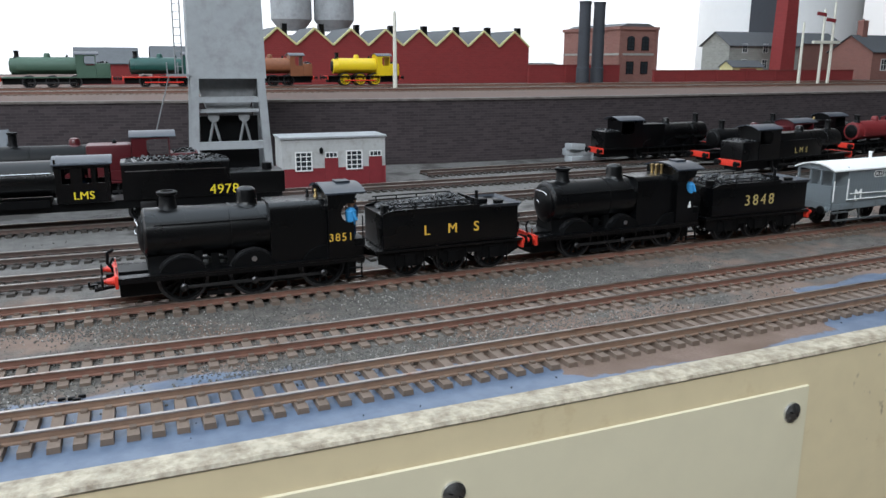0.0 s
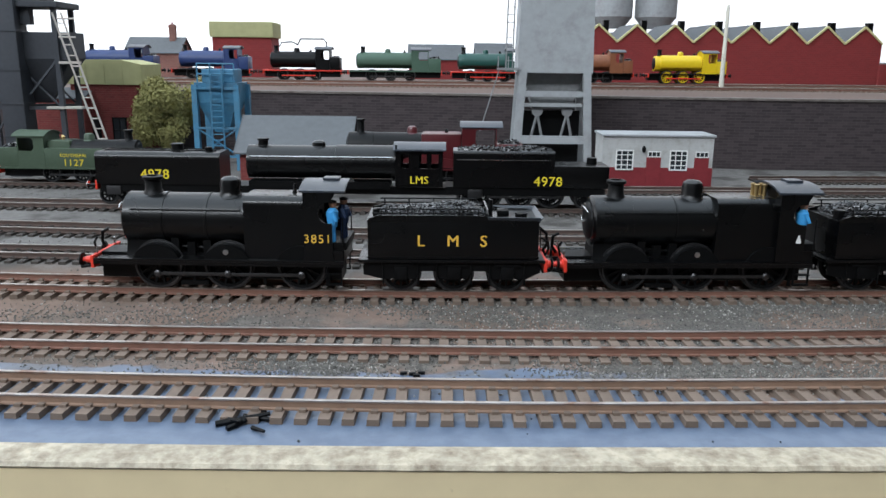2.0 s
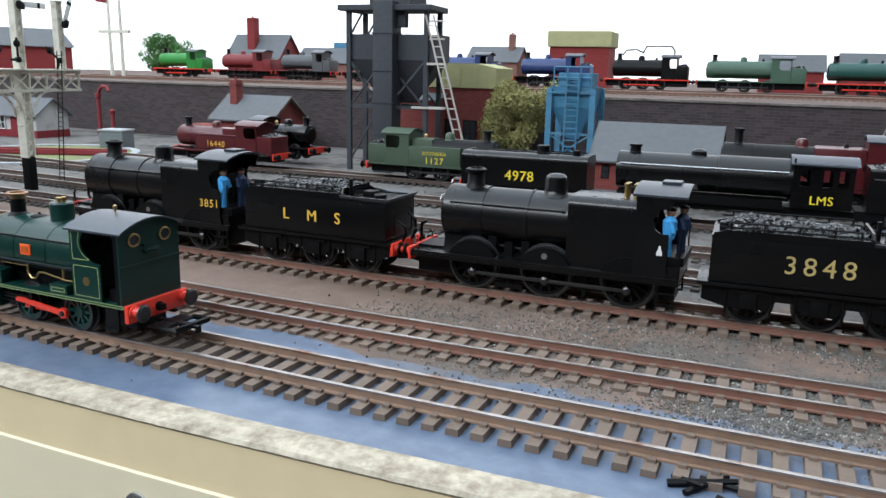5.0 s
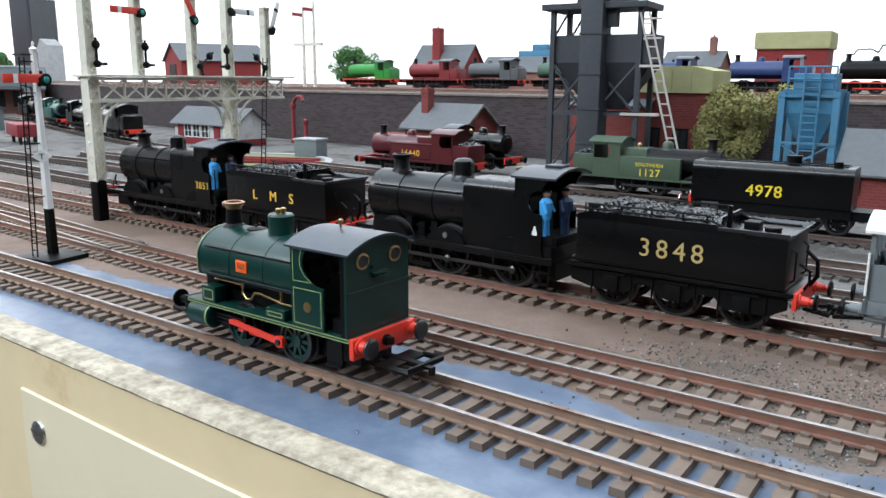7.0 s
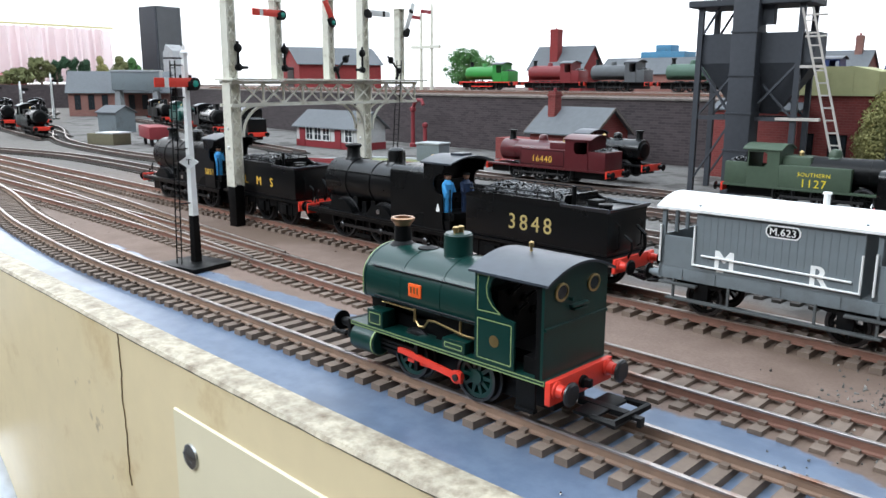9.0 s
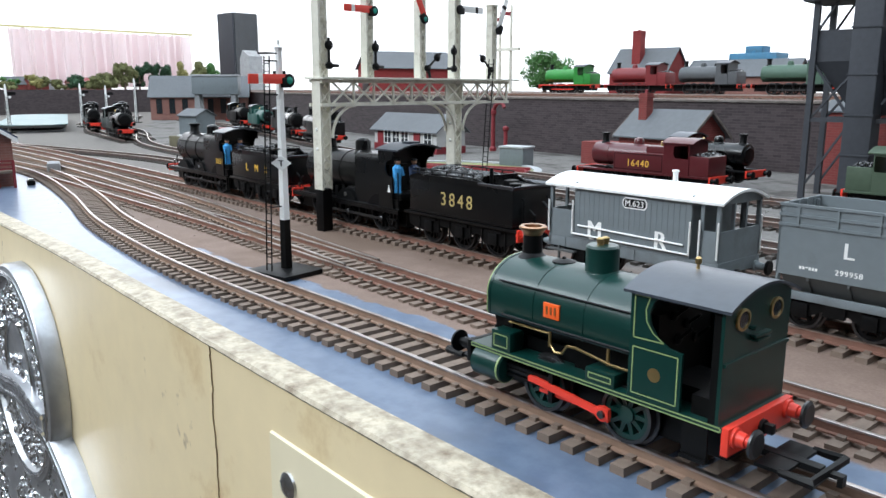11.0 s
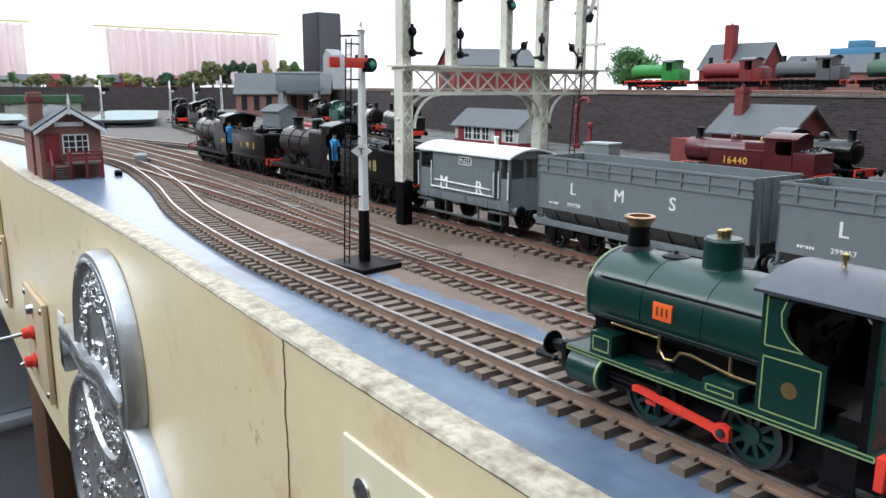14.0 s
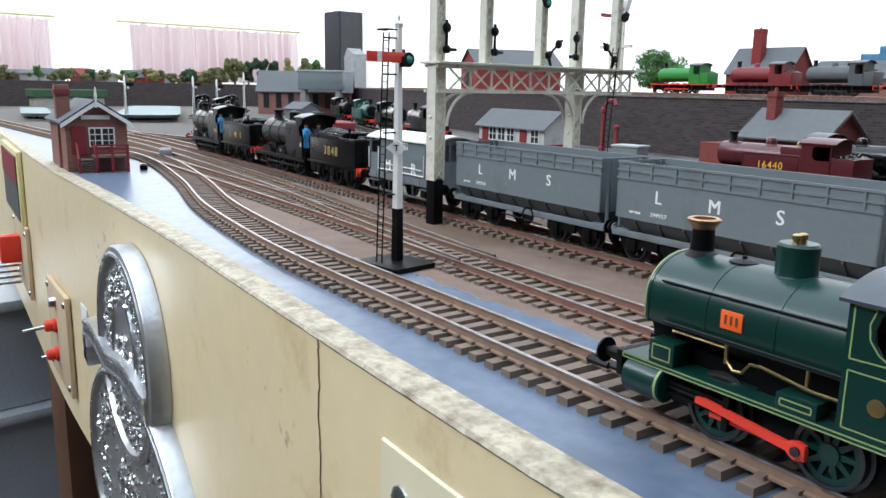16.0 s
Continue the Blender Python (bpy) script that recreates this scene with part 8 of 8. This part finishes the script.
part("shell", box(B(), -90, 90, -30, 30, 0, 560, 8), NAVY, th)
th.matrix_world = pose(-0.86, 0.30, -0.9)


# ---- far end of the layout ----
slab("ground_far", -4.5, -2.75, 0.1, 2.36, 0.05, UP, UPPER, "distant raised ground with houses and trees", "ground")
slab("wall_far", -2.75, -2.72, 0.42, 1.50, -0.01, UP + 0.004, DARKWALL, "dark retaining wall at the layout's far end", "wall")
LINE_9 = [(-0.86, 0.70), (-1.05, 0.755), (-1.3, 0.84), (-1.6, 0.945), (-2.0, 1.04)]
LINE_10 = [(-1.3, 0.600), (-1.5, 0.642), (-1.7, 0.70), (-2.3, 0.95)]
LINE_11 = [(-1.35, 0.645), (-1.6, 0.72), (-1.8, 0.80), (-2.3, 1.06)]
for pts in (LINE_9, LINE_10, LINE_11):
    track("yard_track", pts, label="oily dark yard track with worn rails", pieces=False, z0=-0.0004, side=YARDRAIL, wood=DARKSLEEPER)
for pts, x, m, word, style, flip in ((LINE_9, -1.10, BLACK, "dusty black", "side", False), (LINE_9, -1.25, BLACK, "dusty black", "saddle", True), (LINE_9, -1.42, TEAL, "dark green", "side", True),
                                     (LINE_10, -1.69, BLACK, "black", "boiler", True), (LINE_10, -1.86, BLACK, "black", "side", True), (LINE_11, -1.66, BLACK, "black", "boiler", True), (LINE_9, -1.60, DULL, "dull black", "side", True), (LINE_10, -1.44, BLACK, "grimy black", "side", True), (LINE_11, -1.84, DULL, "grimy black", "boiler", True)):
    e = tank_engine(m, 120, style, DULL, label=word + " locomotive standing at the far end of the yard", tall=47, dia=16)
    stand(e, pts, x, 0.12, flip=flip)
eng = gabled("engine_shed", "long brick engine shed with a grey roof", 235, 120, 60, 108, PINKBRICK, SLATE, True, over=6)
eng.matrix_world = pose(-2.075, 0.995, 0, 0, 0, 56)
for k in range(7):
    pane(eng, 14 + k * 31, 16, 14, 36, 0, DULL, (1, 2))
th = thing("water_tank", "grey water tank on a timber stand by the engine shed", "tank")
part("tank", box(B(), 0, 110, 0, 60, 64, 110, 2), WAGON, th)
part("tank_rim", box(B(), -2, 112, -2, 62, 107, 111, 1), CONCRETE, th)
for x in (6, 92):
    for y in (4, 48):
        part("leg", prism(B(), [(x - 4, 0), (x + 14, 0), (x + 10, 64), (x, 64)], y, y + 8, "y"), CONCRETEDARK, th, smooth=False)
th.matrix_world = pose(-1.955, 1.045, 0, 0, 0, 52)
th = gabled("lamp_hut", "small grey wooden hut in the yard", 44, 40, 34, 44, WAGON, SLATE, True, over=3)
th.matrix_world = pose(-1.43, 0.742, 0, 0, 0, 12)
th = thing("crate", "khaki crate on the yard ground", "crate")
part("body", box(B(), -26, 26, -15, 15, 0, 15, 1), material("khaki_painted_card", (0.13, 0.115, 0.07), 0.8), th)
part("lid", box(B(), -8, 27, -15.5, 15.5, 15, 17, 0.6), HUTWHITE, th)
th.matrix_world = pose(-1.175, 0.628, 0, 0, 0, 12)
th = thing("flat_wagon", "short dark red wagon in the yard", "wagon")
part("body", box(B(), -40, 40, -14, 14, 10, 26, 1), REDPAINT, th)
wheelset(th, (-24, 24), 12, 8, DULL)
th.matrix_world = pose(-1.115, 0.662, 0.0, 0, 0, -20)
th = thing("ground_frame", "small grey casting lying between the tracks", "box", "point casings")
part("body", box(B(), -14, 14, -6, 6, 0, 10, 2.5), CONCRETEDARK, th)
th.matrix_world = pose(-0.958, 0.3715, 0, 0, 0, -20)
th = thing("point_motor_cover", "small dark casting beside the front track", "box", "point casings")
part("body", box(B(), -5, 5, -3, 3, 0, 4, 0.8), DULL, th)
part("cap", box(B(), -3, 2, -2, 2, 4, 5.4, 0.5), STEEL, th)
th.matrix_world = pose(-0.865, 0.3205, 0, 0, 0, -14)
for x, y, h in ((-1.958, 0.905, 96), (-1.907, 0.817, 78), (-1.833, 0.735, 82), (-1.700, 0.556, 80)):
    th = thing("semaphore_signal", "white signal post at the far yard throat", "signal", "far signals")
    part("post", lathe(B(), (0, 0, 0), (0, 0, 1), [(3.2, 0), (2.2, h), (0.8, h + 6)], 6), WHITE, th)
    part("signal_arm", box(B(), -1, 1, 0, 16, h - 14, h - 8), DULL, th, smooth=False)
    part("signal_lamp", box(B(), -2, 2, 1, 8, h - 19, h - 15, 1), WHITE, th)
    rungs = B()
    ladder(rungs, (4, 0, 0), (3, 0, h - 12), 5, 6, False, 0.5)
    part("ladder", rungs, DULL, th)
    part("base", box(B(), -9, 9, -9, 9, 0, 2), DULL, th)
    th.matrix_world = pose(x, y, 0)
AQUA = material("pale_aqua_sheet", (0.15, 0.22, 0.22), 0.5, vary=0.12, dirt=(0.13, 0.18, 0.175), dirt_amount=0.4)
for x, y, ln, hw, turn in ((-1.965, 0.690, 540, 60, -20), (-1.95, 0.452, 330, 26, -10)):
    th = thing("platform_canopy", "pale blue-green flat canopy over a platform", "canopy", "platform canopies")
    outline = [(-ln / 2, -hw), (ln / 2, -hw)] + [(ln / 2 + 0.8 * hw * math.cos(a), hw * math.sin(a)) for a in (-1.1, -0.7, -0.25, 0.25, 0.7, 1.1)] + [(ln / 2, hw), (-ln / 2, hw)] + [(-ln / 2 - 0.8 * hw * math.cos(a), hw * math.sin(a)) for a in (1.1, 0.7, 0.25, -0.25, -0.7, -1.1)]
    part("canopy", prism(B(), outline, 13, 14.5, "z"), AQUA, th, smooth=False)
    part("valance", prism(B(), [(a * 0.985, b * 0.96) for a, b in outline], 9, 13.2, "z"), CONCRETEDARK, th, smooth=False)
    part("platform", prism(B(), [(a * 0.96, b * 0.9) for a, b in outline], 0, 4.2, "z"), CONCRETEDARK, th, smooth=False)
    for q in (-0.42, -0.25, -0.08, 0.08, 0.25, 0.42):
        part("column", rod(B(), (ln * q, 0, 4), (ln * q, 0, 11), 2.2, 8), DULL, th)
    part("station_wall", box(B(), -ln * 0.4, ln * 0.4, -hw * 0.6, hw * 0.6, 4, 11), CONCRETEDARK, th, smooth=False)
    th.matrix_world = pose(x, y, 0, 0, 0, turn)

rng = random.Random(41)
# the tall trees by the engine shed, then low ones among the houses
for y, hi, wd, m, word in ((1.107, 54, 60, 2, "round dark green"), (1.165, 50, 56, 3, "olive"), (1.215, 58, 60, 3, "olive"), (1.265, 88, 66, 3, "tall olive"), (1.315, 84, 44, 2, "dark green"), (1.362, 96, 46, 2, "tall columnar dark green"), (1.412, 97, 46, 2, "tall columnar dark green"),
                           (1.476, 102, 52, 0, "tall yellow-green"), (1.530, 100, 54, 3, "tall olive"), (1.585, 98, 50, 1, "tall green"), (1.65, 60, 54, 3, "olive")):
    tree(-2.83, y, UP, hi, wd, FOLIAGE[m], int(y * 1000), word + " model tree at the layout's far end", 2600, group="far trees", leaf=0.085)
for k in range(15):
    y = 0.46 + 0.043 * k + rng.uniform(-0.014, 0.014)
    m, word = rng.choice(((3, "olive"), (3, "olive"), (0, "yellow-green"), (2, "dark green"), (1, "green")))
    tree(-2.80 - rng.uniform(0, 0.12), y, UP, rng.uniform(26, 54), rng.uniform(30, 56), FOLIAGE[m], 50 + k, "small " + word + " model tree at the layout's far end", 700, group="far trees", leaf=0.10)
for k in range(12):
    y = 0.40 + 0.075 * k + rng.uniform(-0.02, 0.02)
    hs = gabled("model_house", "small brick model house far down the layout", rng.uniform(50, 80), 50, rng.uniform(20, 30), rng.uniform(34, 46), rng.choice((PINKBRICK, REDBRICK, STONEWALL, CONCRETE)), rng.choice((SLATE, DARKSLATE, REDPAINT)), True, over=3, group="far houses")
    hs.matrix_world = pose(-2.90 - rng.uniform(0, 0.10), y, UP, 0, 0, 90 + rng.uniform(-25, 25))
th = thing("station_building", "long low dark green roofed station building", "building")
part("wall", box(B(), -30, 30, -90, 90, 0, 28), STONEWALL, th, smooth=False)
part("roof", box(B(), -36, 36, -98, 98, 28, 50, 3), FOLIAGE[2], th, smooth=False)
th.matrix_world = pose(-2.58, 0.66, 0, 0, 0, 5)

# curtains, cabinet and self-lit plain backdrop at the end of the room
PINKCLOTH = bpy.data.materials.new("thin_pink_curtain")
PINKCLOTH.use_nodes = True
_nt = PINKCLOTH.node_tree
_nt.nodes["Principled BSDF"].inputs["Base Color"].default_value = (0.85, 0.74, 0.75, 1)
_nt.nodes["Principled BSDF"].inputs["Roughness"].default_value = 0.9
_tr = _nt.nodes.new("ShaderNodeBsdfTranslucent")
_tr.inputs[0].default_value = (0.96, 0.86, 0.87, 1)
_mx = _nt.nodes.new("ShaderNodeMixShader")
_mx.inputs[0].default_value = 0.6
_nt.links.new(_nt.nodes["Principled BSDF"].outputs[0], _mx.inputs[1])
_nt.links.new(_tr.outputs[0], _mx.inputs[2])
_nt.links.new(_mx.outputs[0], _nt.nodes["Material Output"].inputs[0])


def curtain(y0, y1, z0, z1, seed, label):
    th = thing("curtain", label, "curtain", "window curtains")
    bm = B()
    n = 220
    rows = []
    for k in range(n + 1):
        y = y0 + (y1 - y0) * k / n
        u = (y - y0) * 1000
        deep = 0.026 * math.sin(u * 0.115 + 1.5 * math.sin(u * 0.031 + seed)) + 0.010 * math.sin(u * 0.29 + seed)
        rows.append([bm.verts.new((-3.9 + deep * f, y + 0.004 * math.sin(u * 0.2) * f, z1 + (z0 - z1) * g + (0.004 * math.sin(u * 0.23) if g == 0 else 0))) for g, f in ((0, 0.9), (0.06, 0.7), (0.5, 1.0), (1, 1.15))])
    for a, b in zip(rows, rows[1:]):
        for j in range(3):
            bm.faces.new((a[j], b[j], b[j + 1], a[j + 1]))
    part("cloth", bm, PINKCLOTH, th, scale=1)
    part("rail", box(B(), -3.885, -3.875, y0 - 0.05, y1 + 0.02, z1 + 0.004, z1 + 0.012), CREAMTRIM, th, scale=1)


curtain(1.235, 2.06, 0.08, 0.326, 1.0, "thin pink gathered curtain across a bright window")
curtain(0.30, 0.915, 0.06, 0.328, 4.0, "thin pink gathered curtain across a bright window")
th = thing("loudspeaker", "tall dark grey cabinet against the end wall", "cabinet")
part("cabinet", box(B(), -3.74, -3.60, 2.14, 2.28, UP, 0.43, 0.006), DARKSTEEL, th, scale=1)
part("side_panel", box(B(), -3.60, -3.596, 2.15, 2.27, UP, 0.425), GLASSDARK, th, scale=1)
th = thing("card_model", "pale grey unfinished card building", "building")
part("block", prism(B(), [(0, 0), (80, 0), (80, 150), (26, 178), (0, 140)], 0, 70, "y"), CONCRETE, th, smooth=False)
th.matrix_world = pose(-3.44, 2.075, UP)

# added sheet whose glow stands in for the brightly lit white wall
GLOWWHITE = glowing("plain_white_backdrop", (0.97, 0.98, 1.0), 0.75)
bd = B()
edge = [(3.08, 2.37), (-4.2, 2.37), (-4.36, 2.30), (-4.42, 2.15), (-4.42, -0.6)]
rows = [[bd.verts.new((x, y, z)) for z in (-0.2, 2.05)] for x, y in edge]
for a, b in zip(rows, rows[1:]):
    bd.faces.new((a[0], b[0], b[1], a[1]))
tagged(part("backdrop", bd, GLOWWHITE, scale=1), "plain white backdrop that glows in place of the bright room wall", "backdrop", kind="structure")


# ---- loose stones, coal and twigs on the ground ----
def chips(name, label, count, area, size, mat, seed, keep):
    """Small broken chips lying on the board."""
    rng = random.Random(seed)
    verts, faces = [], []
    made = 0
    while made < count:
        x, y = rng.uniform(*area[0]), rng.uniform(*area[1])
        base = 0.14 * (x - 0.03) ** 2
        if rng.random() > keep(x, y):
            continue
        y += base
        made += 1
        s = size * rng.uniform(0.35, 1.0)
        m = Matrix.Translation((x, y, s * 0.25)) @ Euler([rng.uniform(0, 6) for _ in range(3)]).to_matrix().to_4x4()
        o = len(verts)
        verts += [m @ (Vector(p) * s * rng.uniform(0.6, 1.1)) for p in ((1, 0, 0), (-1, 0, 0), (0, 0.8, 0), (0, -0.8, 0), (0, 0, 0.6), (0, 0, -0.6))]
        faces += [(o + a, o + b, o + c) for a in (0, 1) for b, c in ((2, 4), (4, 3), (3, 5), (5, 2))]
    me = bpy.data.meshes.new(name)
    me.from_pydata(verts, [], faces)
    me.materials.append(mat)
    return tagged(new(name, me), label, "gravel", kind="stuff")


def density(x, y):
    n = noise.noise(Vector((x * 16, y * 34, 2))) * 0.5 + 0.5
    core = max(0.0, 1 - abs(x - 0.08) / 0.26)
    return max(0.0, min(1.0, core * 3.0 * n ** 3)) if y > 0.252 else 0.35 * core * n ** 3


CHIP = material("mixed_grey_chips", (0.135, 0.128, 0.117), 0.85, grain=420, vary=0.65, patch=160)
PALECHIP = material("pale_chips", (0.38, 0.36, 0.33), 0.85, grain=420, vary=0.4, patch=160)
chips("gravel", "grey gravel chips strewn between the tracks", 24000, ((-0.26, 0.50), (0.240, 0.345)), 0.00085, CHIP, 1, density)
chips("gravel", "scattered pale gravel chips between the tracks", 3600, ((-0.30, 0.50), (0.240, 0.345)), 0.0007, PALECHIP, 2, density)
chips("gravel", "sparse dark crumbs on the painted board", 160, ((-0.9, 0.6), (0.208, 0.36)), 0.0008, COAL, 3, lambda x, y: max(0, noise.noise(Vector((x * 30, y * 50, 7)))))
chips("gravel", "sparse grey chips between the far tracks", 6000, ((-1.0, 0.7), (0.36, 0.60)), 0.0010, CHIP, 4, lambda x, y: max(0, noise.noise(Vector((x * 9, y * 30, 3)))))
th = thing("black_twigs", "small pile of black plastic scraps by the track", "scraps")
for a, b, r in (((-9, -1, 0.8), (6, 3, 2.2), 1.0), ((-5, -4, 0.8), (4, 6, 1.4), 0.8), ((-2, 4, 0.8), (8, 1, 1.2), 0.9), ((-8, 3, 0.8), (-1, -3, 2.6), 0.8), ((2, -3, 0.7), (6, -6, 1.0), 0.7)):
    part("scrap", rod(B(), a, b, r, 6, r * 0.7), DULL, th)
th.matrix_world = pose(-0.038, 0.2205, 0)
th = thing("white_stone", "single white pebble on the second track", "pebble")
part("pebble", lathe(B(), (0, 0, 0), (0.3, 0, 1), [(0.8, 0), (1.6, 0.6), (1.5, 1.4), (0.6, 2.0)], 9), WHITE, th)
th.matrix_world = pose(0.1455, 0.2955, 0.0)
th = thing("coal_crumbs", "few black crumbs beside the near track", "crumbs")
for k, (x, y) in enumerate(((0, 0), (3, 1), (-3, 0.5), (1.5, -1.5))):
    part("crumb", box(B(), x - 1.2, x + 1.2, y - 0.7, y + 0.7, 0, 1.1, 0.3), DULL, th)
th.matrix_world = pose(0.009, 0.2575, 0)


# ---- what moves: the goods train draws left along its track, slowing down ----
# seconds and the x of the second engine's chimney
ADVANCE = [(0, 0.2505), (1.0, 0.1743), (2.5, 0.0570), (4.0, -0.0612), (6.5, -0.2540), (8.0, -0.3630), (9.0, -0.4270), (12.5, -0.6168), (14.0, -0.6960), (16.0, -0.7885)]


def advance(t):
    """Smooth distance along the track from its right end."""
    pts = [(a, distance_at(rail_3, x)) for a, x in ADVANCE]
    n = len(pts)
    slope = [(pts[min(k + 1, n - 1)][1] - pts[max(k - 1, 0)][1]) / (pts[min(k + 1, n - 1)][0] - pts[max(k - 1, 0)][0]) for k in range(n)]
    for k in range(n - 1):
        (a, p), (b, q) = pts[k], pts[k + 1]
        if a <= t <= b:
            h, u = b - a, (t - a) / (b - a)
            return (2 * u ** 3 - 3 * u * u + 1) * p + (u ** 3 - 2 * u * u + u) * h * slope[k] + (3 * u * u - 2 * u ** 3) * q + (u ** 3 - u * u) * h * slope[k + 1]
    return pts[-1][1]


def on_track(s, length):
    """Pose of a vehicle whose x = 0 lies s along the track and whose tail lies length metres behind it."""
    a, _ = along(rail_3, s)
    b, _ = along(rail_3, max(0.0, s - length))
    way = a - b
    return pose(a.x, a.y, RAIL, 0, 0, heading(way))


def motions():
    # offsets behind the second engine's chimney, in metres, and the base for each vehicle
    rows_at = [0.5 * k for k in range(33)]
    for vehicle, back, length in ((engine_a, -0.011 - 0.2025, 0.08), (tender_a, 0.0945 - 0.2025, 0.07), (engine_b, -0.011, 0.08), (tender_b, 0.0945, 0.07),
                                  (van, 0.1890, 0.085), (wagon_a, 0.2868, 0.105), (wagon_b, 0.4040, 0.105)):
        walk(vehicle, [(t, on_track(advance(t) - back, length)) for t in rows_at])


motions()
